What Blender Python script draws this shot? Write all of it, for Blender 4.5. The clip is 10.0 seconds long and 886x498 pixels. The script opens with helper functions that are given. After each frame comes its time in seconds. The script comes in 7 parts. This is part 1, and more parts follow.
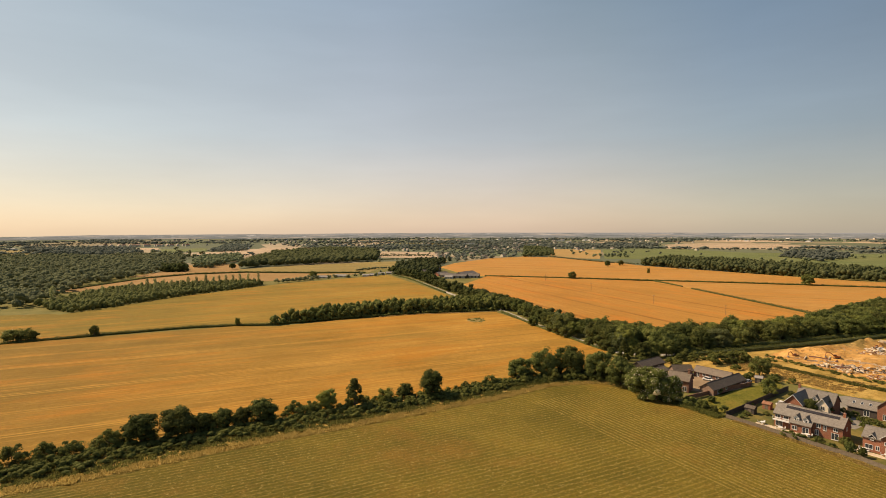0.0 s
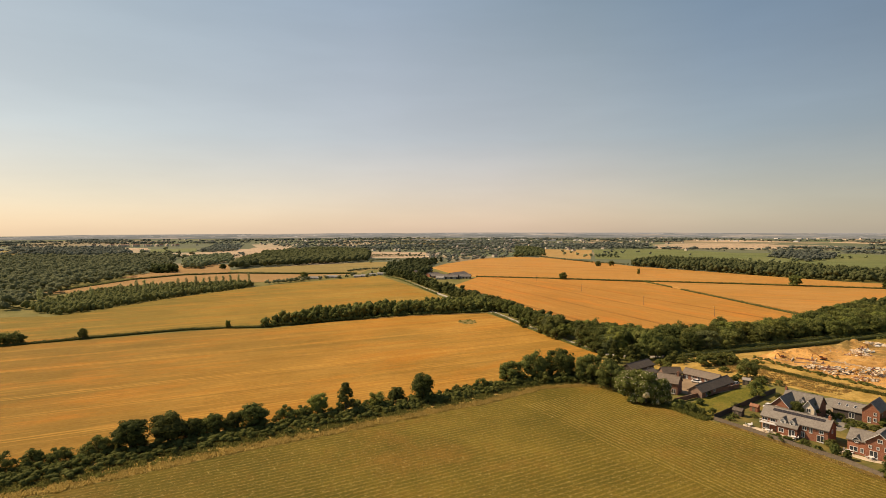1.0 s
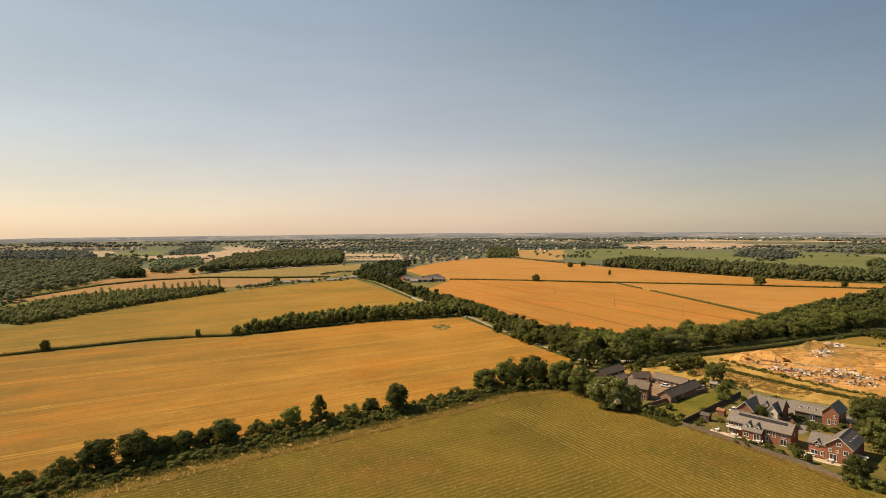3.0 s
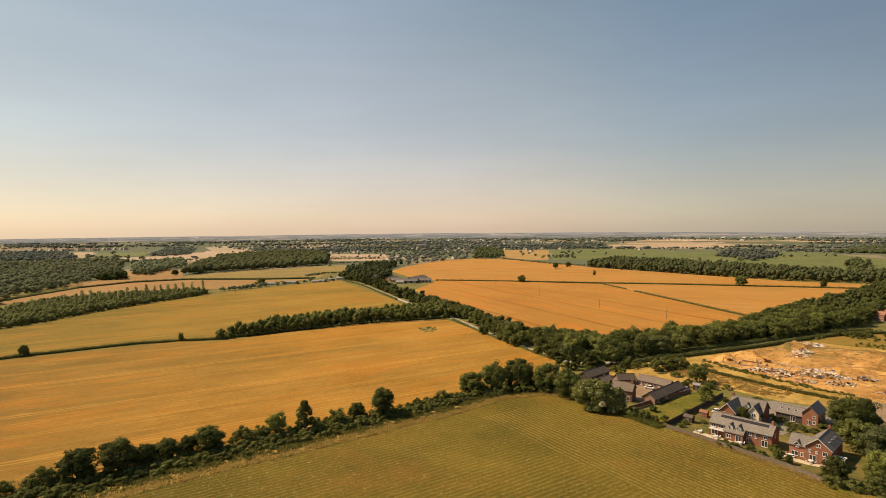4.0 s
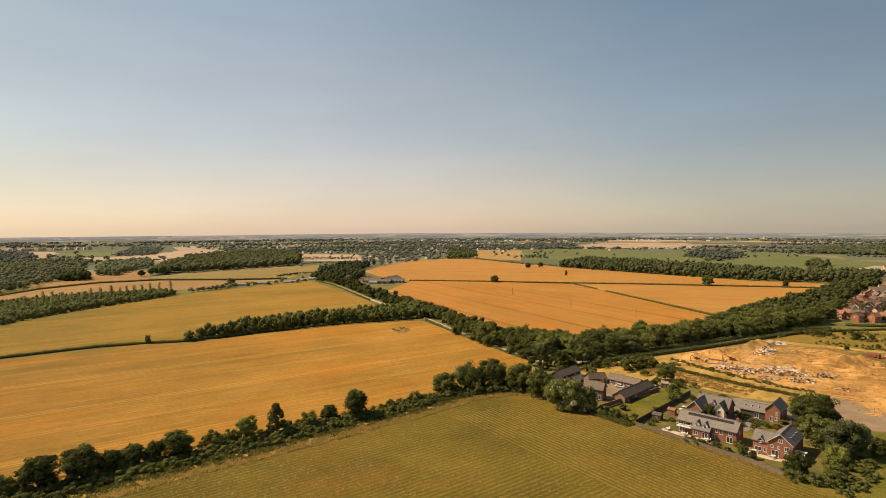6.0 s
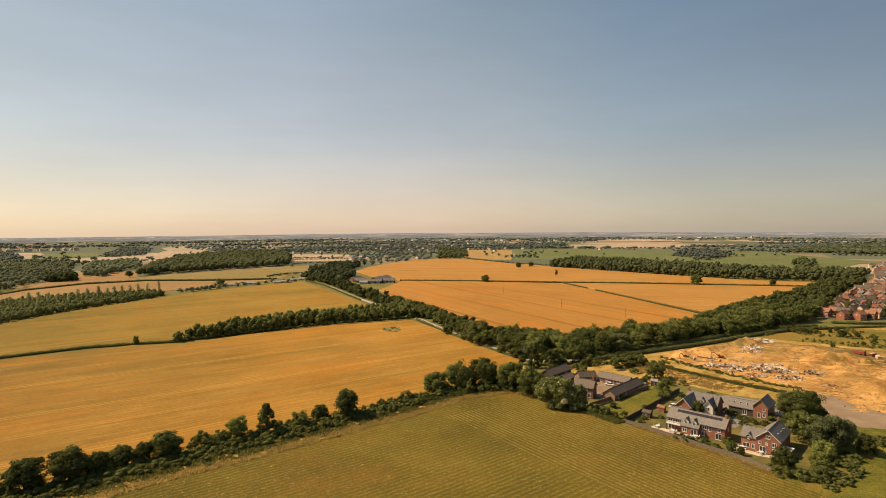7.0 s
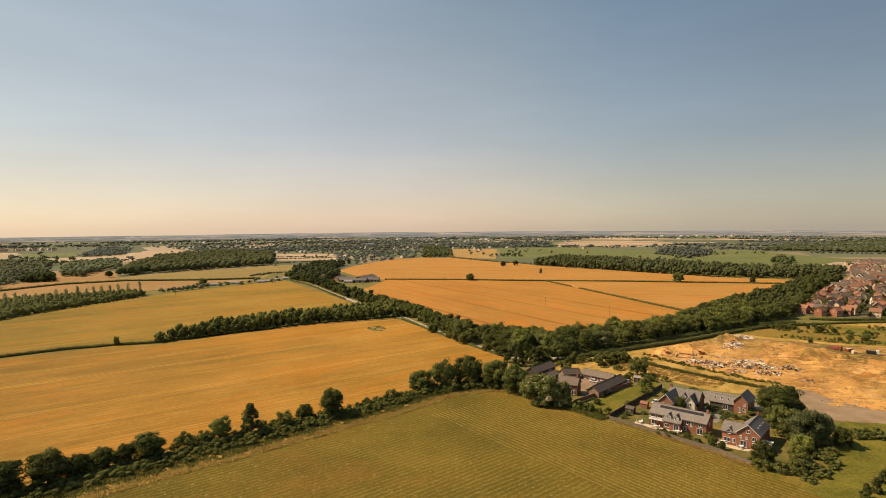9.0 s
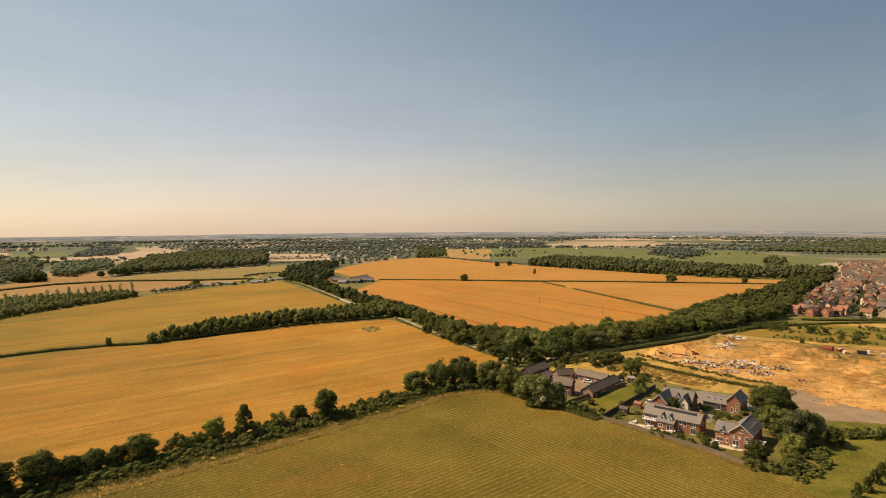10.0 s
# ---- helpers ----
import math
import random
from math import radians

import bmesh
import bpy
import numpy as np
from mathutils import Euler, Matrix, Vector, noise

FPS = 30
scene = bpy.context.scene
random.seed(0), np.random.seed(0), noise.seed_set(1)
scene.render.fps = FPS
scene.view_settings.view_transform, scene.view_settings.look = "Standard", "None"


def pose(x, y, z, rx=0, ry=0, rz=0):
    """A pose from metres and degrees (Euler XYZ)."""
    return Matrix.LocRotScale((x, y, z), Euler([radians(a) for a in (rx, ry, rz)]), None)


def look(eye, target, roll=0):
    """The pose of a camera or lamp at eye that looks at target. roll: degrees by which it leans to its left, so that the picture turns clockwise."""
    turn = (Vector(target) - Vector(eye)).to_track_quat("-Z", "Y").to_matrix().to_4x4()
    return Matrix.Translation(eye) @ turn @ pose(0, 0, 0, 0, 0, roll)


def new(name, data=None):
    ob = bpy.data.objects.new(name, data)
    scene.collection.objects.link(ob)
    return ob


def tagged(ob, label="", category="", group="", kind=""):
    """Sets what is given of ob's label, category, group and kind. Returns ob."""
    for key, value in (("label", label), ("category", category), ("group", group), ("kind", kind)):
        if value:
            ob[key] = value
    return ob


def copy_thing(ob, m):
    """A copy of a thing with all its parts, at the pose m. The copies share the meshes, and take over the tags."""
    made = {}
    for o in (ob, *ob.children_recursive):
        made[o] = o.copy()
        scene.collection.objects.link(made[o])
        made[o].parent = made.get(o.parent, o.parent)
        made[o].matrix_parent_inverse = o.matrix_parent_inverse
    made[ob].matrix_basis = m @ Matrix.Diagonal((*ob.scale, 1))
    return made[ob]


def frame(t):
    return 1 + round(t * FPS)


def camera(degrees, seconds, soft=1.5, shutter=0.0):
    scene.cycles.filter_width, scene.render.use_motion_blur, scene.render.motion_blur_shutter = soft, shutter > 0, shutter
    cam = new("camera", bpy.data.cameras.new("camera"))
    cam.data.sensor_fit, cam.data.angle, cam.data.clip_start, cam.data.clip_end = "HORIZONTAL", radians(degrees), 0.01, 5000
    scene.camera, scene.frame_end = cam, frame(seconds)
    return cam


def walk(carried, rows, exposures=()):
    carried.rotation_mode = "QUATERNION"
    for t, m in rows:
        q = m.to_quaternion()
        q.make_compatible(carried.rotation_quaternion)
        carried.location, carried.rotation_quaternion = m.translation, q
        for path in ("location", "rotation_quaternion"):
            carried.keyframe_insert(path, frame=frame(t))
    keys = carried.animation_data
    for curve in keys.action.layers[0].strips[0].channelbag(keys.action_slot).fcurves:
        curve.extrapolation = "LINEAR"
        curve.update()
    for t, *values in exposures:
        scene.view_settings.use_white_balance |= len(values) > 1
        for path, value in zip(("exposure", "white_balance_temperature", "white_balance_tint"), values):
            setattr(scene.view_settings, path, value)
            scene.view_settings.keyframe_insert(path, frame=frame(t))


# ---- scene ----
from collections import defaultdict

cam = camera(77.2, 10.0, soft=0.5)
PATH = [
    (0.0, pose(0.20, -0.20, 62.60, 88.139, 0.100, 0.000)),
    (0.5, pose(0.18, -0.37, 63.45, 88.108, 0.080, -0.358)),
    (1.0, pose(0.31, -0.74, 64.21, 88.101, 0.073, -0.879)),
    (1.5, pose(0.37, -0.91, 64.98, 88.115, 0.120, -1.515)),
    (2.0, pose(0.42, -0.97, 65.90, 88.108, 0.210, -2.170)),
    (2.5, pose(0.45, -0.96, 66.94, 88.102, 0.303, -2.874)),
    (4.0, pose(0.50, -0.96, 69.58, 88.066, 0.435, -5.046)),
    (4.5, pose(0.51, -1.03, 69.94, 88.040, 0.410, -5.785)),
    (5.0, pose(0.47, -1.04, 70.03, 88.039, 0.325, -6.535)),
    (5.5, pose(0.44, -1.05, 70.02, 88.048, 0.270, -7.210)),
    (7.0, pose(0.38, -1.18, 69.63, 88.040, 0.377, -8.762)),
    (7.5, pose(0.32, -1.23, 69.54, 88.017, 0.405, -9.195)),
    (8.0, pose(0.28, -1.26, 69.46, 87.980, 0.408, -9.612)),
    (8.5, pose(0.29, -1.31, 69.40, 87.938, 0.420, -9.989)),
    (9.0, pose(0.23, -1.34, 69.41, 87.925, 0.460, -10.343)),
    (9.5, pose(0.13, -1.35, 69.49, 87.938, 0.440, -10.672)),
    (10.0, pose(0.00, -1.33, 69.48, 87.964, 0.390, -10.965)),
]
walk(cam, PATH, exposures=((0, 0.27, 8300, 17), (10, 0.27, 8300, 17)))

# ---- sky and sun ----
SUN_AZ, SUN_EL = radians(-69), radians(44)   # azimuth from +y towards +x
sun_dir = Vector((math.sin(SUN_AZ) * math.cos(SUN_EL), math.cos(SUN_AZ) * math.cos(SUN_EL), math.sin(SUN_EL)))
world = bpy.data.worlds.new("summer_sky")
scene.world = world
world.use_nodes = True
wn, wl = world.node_tree.nodes, world.node_tree.links
sky = wn.new("ShaderNodeTexSky")
sky.sky_type, sky.sun_disc = "NISHITA", False
sky.sun_elevation, sky.sun_rotation = SUN_EL, SUN_AZ
sky.altitude, sky.air_density, sky.dust_density, sky.ozone_density = 100, 1.0, 0.75, 1.0
# thin summer haze whitens the sky, most of all towards the horizon
tcw = wn.new("ShaderNodeTexCoord")
sepw = wn.new("ShaderNodeSeparateXYZ")
wl.new(tcw.outputs["Generated"], sepw.inputs[0])
hazy = wn.new("ShaderNodeValToRGB")
for e, (p, col) in zip([hazy.color_ramp.elements.new(0.06), hazy.color_ramp.elements.new(0.16), hazy.color_ramp.elements.new(0.375), *[hazy.color_ramp.elements[i] for i in (0, -1)]],
                       ((0.06, (0.45, 0.46, 0.46)), (0.16, (0.29, 0.40, 0.49)), (0.375, (0.165, 0.30, 0.43)), (0.0, (0.51, 0.48, 0.45)), (1.0, (0.14, 0.25, 0.43)))):
    e.position, e.color = p, (*col, 1)
wl.new(sepw.outputs[2], hazy.inputs[0])
thick = wn.new("ShaderNodeVectorMath")
thick.operation = "SCALE"
thick.inputs["Scale"].default_value = 1 / 0.095
wl.new(hazy.outputs[0], thick.inputs[0])
veil = wn.new("ShaderNodeMix")
veil.data_type = "RGBA"
veil.inputs[0].default_value = 0.5
wl.new(sky.outputs[0], veil.inputs[6])
wl.new(thick.outputs[0], veil.inputs[7])
# brighter towards the sun's side, deeper blue away from it; the low sky changes less
flat = wn.new("ShaderNodeVectorMath")
flat.operation = "MULTIPLY"
flat.inputs[1].default_value = (1, 1, 0)
wl.new(tcw.outputs["Generated"], flat.inputs[0])
unit = wn.new("ShaderNodeVectorMath")
unit.operation = "NORMALIZE"
wl.new(flat.outputs[0], unit.inputs[0])
facing = wn.new("ShaderNodeVectorMath")
facing.operation = "DOT_PRODUCT"
facing.inputs[1].default_value = (math.sin(SUN_AZ), math.cos(SUN_AZ), 0)
wl.new(unit.outputs[0], facing.inputs[0])
half = wn.new("ShaderNodeMapRange")
half.inputs[1].default_value, half.inputs[2].default_value = -1.0, 1.0
wl.new(facing.outputs["Value"], half.inputs[0])


def side_ramp(stops):
    n = wn.new("ShaderNodeValToRGB")
    els = n.color_ramp.elements
    while len(els) < len(stops):
        els.new(0.5)
    for e, (p, col) in zip(els, stops):
        e.position, e.color = (p + 1) / 2, (*[c / 1.35 for c in col], 1)
    wl.new(half.outputs[0], n.inputs[0])
    return n.outputs[0]


high = side_ramp(((-1.0, (0.60, 0.66, 0.73)), (-0.44, (0.66, 0.72, 0.79)), (-0.12, (0.83, 0.88, 0.94)), (0.10, (1.05, 1.02, 0.99)), (0.25, (1.16, 1.09, 1.05)), (0.45, (1.28, 1.18, 1.14)), (0.8, (1.16, 1.13, 1.06)), (1.0, (1.12, 1.10, 1.05))))
low = side_ramp(((-1.0, (0.66, 0.70, 0.74)), (-0.44, (0.68, 0.73, 0.77)), (-0.12, (0.85, 0.88, 0.90)), (0.10, (1.04, 0.99, 1.00)), (0.25, (1.10, 1.03, 1.06)), (0.45, (1.11, 1.05, 1.07)), (0.8, (1.03, 1.02, 1.02)), (1.0, (1.03, 1.01, 1.00))))
lift = wn.new("ShaderNodeMapRange")
lift.inputs[1].default_value, lift.inputs[2].default_value = 0.05, 0.30
wl.new(sepw.outputs[2], lift.inputs[0])
side = wn.new("ShaderNodeMix")
side.data_type = "RGBA"
wl.new(lift.outputs[0], side.inputs[0])
wl.new(low, side.inputs[6])
wl.new(high, side.inputs[7])
# faint veils of cirrus, drawn out level
wisp_map = wn.new("ShaderNodeMapping")
wisp_map.inputs["Scale"].default_value = (2.0, 2.0, 11.0)
wl.new(tcw.outputs["Generated"], wisp_map.inputs[0])
wisp = wn.new("ShaderNodeTexNoise")
wisp.inputs["Scale"].default_value, wisp.inputs["Detail"].default_value, wisp.inputs["Roughness"].default_value = 1.3, 5.0, 0.55
wl.new(wisp_map.outputs[0], wisp.inputs["Vector"])
wisps = wn.new("ShaderNodeMapRange")
wisps.inputs[1].default_value, wisps.inputs[2].default_value, wisps.inputs[3].default_value, wisps.inputs[4].default_value = 0.35, 0.7, 1.32, 1.42
wl.new(wisp.outputs[0], wisps.inputs[0])
sided = wn.new("ShaderNodeVectorMath")
sided.operation = "MULTIPLY"
wl.new(veil.outputs[2], sided.inputs[0])
wl.new(side.outputs[2], sided.inputs[1])
full = wn.new("ShaderNodeVectorMath")
full.operation = "SCALE"
wl.new(sided.outputs[0], full.inputs[0])
wl.new(wisps.outputs[0], full.inputs["Scale"])
wl.new(full.outputs[0], wn["Background"].inputs[0])
wn["Background"].inputs[1].default_value = 0.095
lamp = bpy.data.lights.new("sun", "SUN")
lamp.energy, lamp.angle, lamp.color = 5.0, radians(0.55), (1.0, 0.90, 0.74)
sun = new("sun", lamp)
sun.matrix_world = look(tuple(sun_dir * 900), (0, 0, 0))


# ---- materials ----
def nodes_of(name):
    m = bpy.data.materials.new(name)
    m.use_nodes = True
    nt = m.node_tree
    return m, nt, nt.nodes["Principled BSDF"]


def mix(nt, fac, a, b):
    """A colour mix; each of fac, a, b is a socket or a value."""
    n = nt.nodes.new("ShaderNodeMix")
    n.data_type = "RGBA"
    for sock, v in ((n.inputs[0], fac), (n.inputs[6], a), (n.inputs[7], b)):
        if isinstance(v, bpy.types.NodeSocket):
            nt.links.new(v, sock)
        elif isinstance(v, tuple):
            sock.default_value = (*v, 1.0)
        else:
            sock.default_value = v
    return n.outputs[2]


def grain(nt, scale, detail=5.0, rough=0.6, vec=None, lo=0.35, hi=0.65):
    """Noise stretched to 0..1."""
    n = nt.nodes.new("ShaderNodeTexNoise")
    n.inputs["Scale"].default_value, n.inputs["Detail"].default_value, n.inputs["Roughness"].default_value = scale, detail, rough
    if vec is not None:
        nt.links.new(vec, n.inputs["Vector"])
    r = nt.nodes.new("ShaderNodeMapRange")
    r.inputs[1].default_value, r.inputs[2].default_value = lo, hi
    nt.links.new(n.outputs[0], r.inputs[0])
    return r.outputs[0]


def coords(nt, angle=0.0, scale=(1, 1, 1), move=(0, 0, 0)):
    tc = nt.nodes.new("ShaderNodeTexCoord")
    mp = nt.nodes.new("ShaderNodeMapping")
    mp.inputs["Rotation"].default_value = (0, 0, -angle)
    mp.inputs["Scale"].default_value = scale
    mp.inputs["Location"].default_value = move
    # rotate first, then stretch: two mappings
    mp2 = nt.nodes.new("ShaderNodeMapping")
    mp.inputs["Scale"].default_value = (1, 1, 1)
    mp2.inputs["Scale"].default_value = scale
    nt.links.new(tc.outputs["Object"], mp.inputs[0])
    nt.links.new(mp.outputs[0], mp2.inputs[0])
    return mp2.outputs[0]


def math_node(nt, op, a, b=None):
    n = nt.nodes.new("ShaderNodeMath")
    n.operation = op
    for sock, v in ((n.inputs[0], a), (n.inputs[1], b)):
        if isinstance(v, bpy.types.NodeSocket):
            nt.links.new(v, sock)
        elif v is not None:
            sock.default_value = v
    return n.outputs[0]


def bump(nt, bs, height, strength=0.3, dist=0.1):
    b = nt.nodes.new("ShaderNodeBump")
    b.inputs["Strength"].default_value, b.inputs["Distance"].default_value = strength, dist
    nt.links.new(height, b.inputs["Height"])
    nt.links.new(b.outputs[0], bs.inputs["Normal"])


def surface(name, a, b, scale=2.0, rough=0.8, fine=None, vary=0.0, strength=0.25, metal=0.0, spec=0.3):
    """Two-tone noise surface with fine grain; vary: lightness change from object to object."""
    m, nt, bs = nodes_of(name)
    v = coords(nt)
    c = mix(nt, grain(nt, scale, vec=v), a, b)
    g2 = grain(nt, fine or scale * 9, 3, vec=v, lo=0.2, hi=0.8)
    dark = tuple(x * 0.62 for x in a)
    f = math_node(nt, "MULTIPLY", g2, 0.45)
    c = mix(nt, f, c, dark)
    if vary:
        oi = nt.nodes.new("ShaderNodeObjectInfo")
        h = nt.nodes.new("ShaderNodeHueSaturation")
        r = nt.nodes.new("ShaderNodeMapRange")
        r.inputs[3].default_value, r.inputs[4].default_value = 1 - vary, 1 + vary
        nt.links.new(oi.outputs["Random"], r.inputs[0])
        nt.links.new(r.outputs[0], h.inputs["Value"])
        nt.links.new(c, h.inputs["Color"])
        c = h.outputs[0]
    nt.links.new(c, bs.inputs["Base Color"])
    bs.inputs["Roughness"].default_value, bs.inputs["Metallic"].default_value = rough, metal
    bs.inputs["Specular IOR Level"].default_value = spec
    bump(nt, bs, g2, strength, 0.05)
    return m


def crop(name, ripe, pale, green, angle, row=3.0, tram=24.0, greening=0.35, dark_tram=True, patch=0.018, west=None, blotch=0.4, track=0.42):
    """A field of standing corn: drill rows, tramlines, ripe and green patches. angle: heading of the rows from +x."""
    m, nt, bs = nodes_of(name)
    v = coords(nt)
    along = coords(nt, angle, (0.02, 1.0, 1.0))
    c = mix(nt, grain(nt, patch, 4, 0.55, v), ripe, pale)
    streak = grain(nt, 1.0 / row, 4, 0.65, along, 0.3, 0.7)
    c = mix(nt, math_node(nt, "MULTIPLY", streak, 0.5), c, pale)
    streak2 = grain(nt, 0.16, 5, 0.7, coords(nt, angle, (0.035, 1.0, 1.0), (3, 77, 0)), 0.46, 0.68)
    c = mix(nt, math_node(nt, "MULTIPLY", streak2, 0.40), c, tuple(x * 0.62 for x in ripe))
    # short scuffs and thin spots, drawn out a little along the rows
    scuff = grain(nt, 0.42, 6, 0.8, coords(nt, angle, (0.18, 1.0, 1.0), (15, 41, 0)), 0.53, 0.66)
    c = mix(nt, math_node(nt, "MULTIPLY", scuff, 0.55), c, (min(1, pale[0] * 1.22), pale[1] * 1.28, pale[2] * 1.5))
    c = mix(nt, math_node(nt, "MULTIPLY", grain(nt, patch * 0.62, 5, 0.6, coords(nt, angle, (0.5, 1.3, 1), (40, 9, 0)), 0.42, 0.72), greening), c, green)
    if west:
        # the crop ripens later towards its west end
        wx = nt.nodes.new("ShaderNodeSeparateXYZ")
        nt.links.new(v, wx.inputs[0])
        wr = nt.nodes.new("ShaderNodeMapRange")
        wr.inputs[1].default_value, wr.inputs[2].default_value = west
        nt.links.new(math_node(nt, "ADD", wx.outputs[0], math_node(nt, "MULTIPLY", grain(nt, 0.03, 4, 0.6, v, 0, 1), 40.0)), wr.inputs[0])
        c = mix(nt, math_node(nt, "MULTIPLY", wr.outputs[0], 0.64), c, green)
    # warm over-ripe blotches, drawn out along the rows
    hot = grain(nt, 0.035, 6, 0.68, coords(nt, angle, (0.4, 1.5, 1), (61, 17, 0)), 0.50, 0.64)
    c = mix(nt, math_node(nt, "MULTIPLY", hot, blotch), c, (ripe[0] * 1.28, ripe[1] * 1.10, ripe[2] * 1.0))
    # paired wheel tracks at an even step
    sx = nt.nodes.new("ShaderNodeSeparateXYZ")
    nt.links.new(coords(nt, angle), sx.inputs[0])
    wob = grain(nt, 0.02, 2, 0.5, v, 0, 1)
    y = math_node(nt, "ADD", sx.outputs[1], math_node(nt, "MULTIPLY", wob, 1.5))
    ph = math_node(nt, "PINGPONG", y, tram / 2)
    t = math_node(nt, "LESS_THAN", math_node(nt, "ABSOLUTE", math_node(nt, "SUBTRACT", ph, 1.1)), track)
    t = math_node(nt, "MULTIPLY", t, grain(nt, 0.03, 3, 0.6, along, 0.44, 0.6) if dark_tram else grain(nt, 0.03, 3, 0.6, along, 0.35, 0.62))
    c = mix(nt, math_node(nt, "MULTIPLY", t, 0.8 if dark_tram else 0.5), c, tuple(x * 0.42 for x in ripe) if dark_tram else tuple(min(1, x * 1.35) for x in pale))
    thin = grain(nt, 0.9, 4, 0.7, coords(nt, angle, (0.03, 1.0, 1.0), (7, 31, 0)), 0.50, 0.66)
    thin = math_node(nt, "MULTIPLY", thin, grain(nt, 0.03, 3, 0.6, v, 0.35, 0.65))
    c = mix(nt, math_node(nt, "MULTIPLY", thin, 0.7), c, tuple(min(1, x * 1.3) for x in pale))
    fine = grain(nt, 1.3, 6, 0.85, coords(nt, angle, (0.5, 1.0, 1.0)), 0.42, 0.62)
    c = mix(nt, math_node(nt, "MULTIPLY", fine, 0.42), c, tuple(x * 0.42 for x in ripe))
    nt.links.new(c, bs.inputs["Base Color"])
    bs.inputs["Roughness"].default_value = 0.9
    bs.inputs["Specular IOR Level"].default_value = 0.1
    bump(nt, bs, fine, 0.5, 0.25)
    return m


def leaf_mat(name, a, b, vary=0.26, glow=0.40, fine=1.6, bloom=None):
    """Foliage: tone changes from leaf to leaf, from clump to clump and from tree to tree; some light passes through."""
    m, nt, bs = nodes_of(name)
    geo = nt.nodes.new("ShaderNodeNewGeometry")
    oi = nt.nodes.new("ShaderNodeObjectInfo")
    v = coords(nt)
    a, b = tuple(x * 1.10 for x in a), tuple(x + (y - x) * 0.66 for x, y in zip(a, b))
    c = mix(nt, geo.outputs["Random Per Island"], a, b)
    big = grain(nt, 0.35, 2, 0.5, v)
    c = mix(nt, math_node(nt, "MULTIPLY", big, 0.35), c, tuple(x * 0.7 for x in a))
    small = grain(nt, fine, 4, 0.7, v, 0.35, 0.68)
    c = mix(nt, math_node(nt, "MULTIPLY", small, 0.42), c, tuple(x * 0.5 for x in a))
    if bloom:
        # every ninth spray or so is in flower
        c = mix(nt, math_node(nt, "GREATER_THAN", math_node(nt, "FRACT", math_node(nt, "MULTIPLY", geo.outputs["Random Per Island"], 37.0)), 0.925), c, bloom)
    h = nt.nodes.new("ShaderNodeHueSaturation")
    r = nt.nodes.new("ShaderNodeMapRange")
    r.inputs[3].default_value, r.inputs[4].default_value = 1 - vary, 1 + vary
    r2 = nt.nodes.new("ShaderNodeMapRange")
    r2.inputs[3].default_value, r2.inputs[4].default_value = 0.482, 0.508
    nt.links.new(oi.outputs["Random"], r.inputs[0])
    nt.links.new(r.outputs[0], h.inputs["Value"])
    nt.links.new(math_node(nt, "FRACT", math_node(nt, "MULTIPLY", oi.outputs["Random"], 7.3)), r2.inputs[0])
    nt.links.new(r2.outputs[0], h.inputs["Hue"])
    nt.links.new(c, h.inputs["Color"])
    nt.links.new(h.outputs[0], bs.inputs["Base Color"])
    bs.inputs["Roughness"].default_value = 0.85
    bs.inputs["Specular IOR Level"].default_value = 0.08
    bump(nt, bs, small, 0.3, 0.3)
    tr = nt.nodes.new("ShaderNodeBsdfTranslucent")
    nt.links.new(h.outputs[0], tr.inputs[0])
    ms = nt.nodes.new("ShaderNodeMixShader")
    ms.inputs[0].default_value = glow
    nt.links.new(bs.outputs[0], ms.inputs[1])
    nt.links.new(tr.outputs[0], ms.inputs[2])
    nt.links.new(ms.outputs[0], nt.nodes["Material Output"].inputs[0])
    return m


OAK = leaf_mat("oak_leaves", (0.120, 0.141, 0.040), (0.268, 0.275, 0.083))
DARK = leaf_mat("dark_leaves", (0.080, 0.096, 0.028), (0.165, 0.178, 0.054))
LIGHT = leaf_mat("light_leaves", (0.170, 0.190, 0.046), (0.325, 0.325, 0.092))
WILLOW = leaf_mat("grey_green_leaves", (0.118, 0.142, 0.052), (0.270, 0.285, 0.130))
FLOWER = leaf_mat("flowering_leaves", (0.130, 0.160, 0.042), (0.290, 0.310, 0.100), bloom=(0.78, 0.70, 0.46))
# distant woods: lightened and blued leaf tones carry painted-in haze
WOODS = leaf_mat("hazed_wood_canopy", (0.212, 0.236, 0.122), (0.385, 0.396, 0.222), fine=0.5, glow=0.45)
SAPLING = leaf_mat("sapling_leaves", (0.205, 0.222, 0.078), (0.370, 0.375, 0.140), glow=0.48)
BELT_LEAVES = leaf_mat("belt_leaves", (0.090, 0.105, 0.033), (0.198, 0.205, 0.066))
MID_WOODS = leaf_mat("mid_canopy", (0.092, 0.112, 0.044), (0.200, 0.214, 0.092), fine=0.9)
# far crowns: distance haze is put into these paler, greyer leaf colours
FAR_WOODS = leaf_mat("hazed_far_canopy", (0.160, 0.182, 0.140), (0.265, 0.280, 0.222), fine=0.4)
HEDGE = leaf_mat("hedge_leaves", (0.124, 0.140, 0.038), (0.248, 0.252, 0.074))
TUFT = leaf_mat("dry_grass_blades", (0.42, 0.310, 0.090), (0.70, 0.520, 0.190), 0.1, 0.55)
NETTLE = leaf_mat("nettle_leaves", (0.145, 0.152, 0.040), (0.290, 0.272, 0.080), 0.1, 0.5)
POPLAR = leaf_mat("poplar_leaves", (0.270, 0.290, 0.130), (0.460, 0.465, 0.230), glow=0.62)
BARK = surface("bark", (0.10, 0.075, 0.05), (0.17, 0.13, 0.09), 3.0, 0.9)

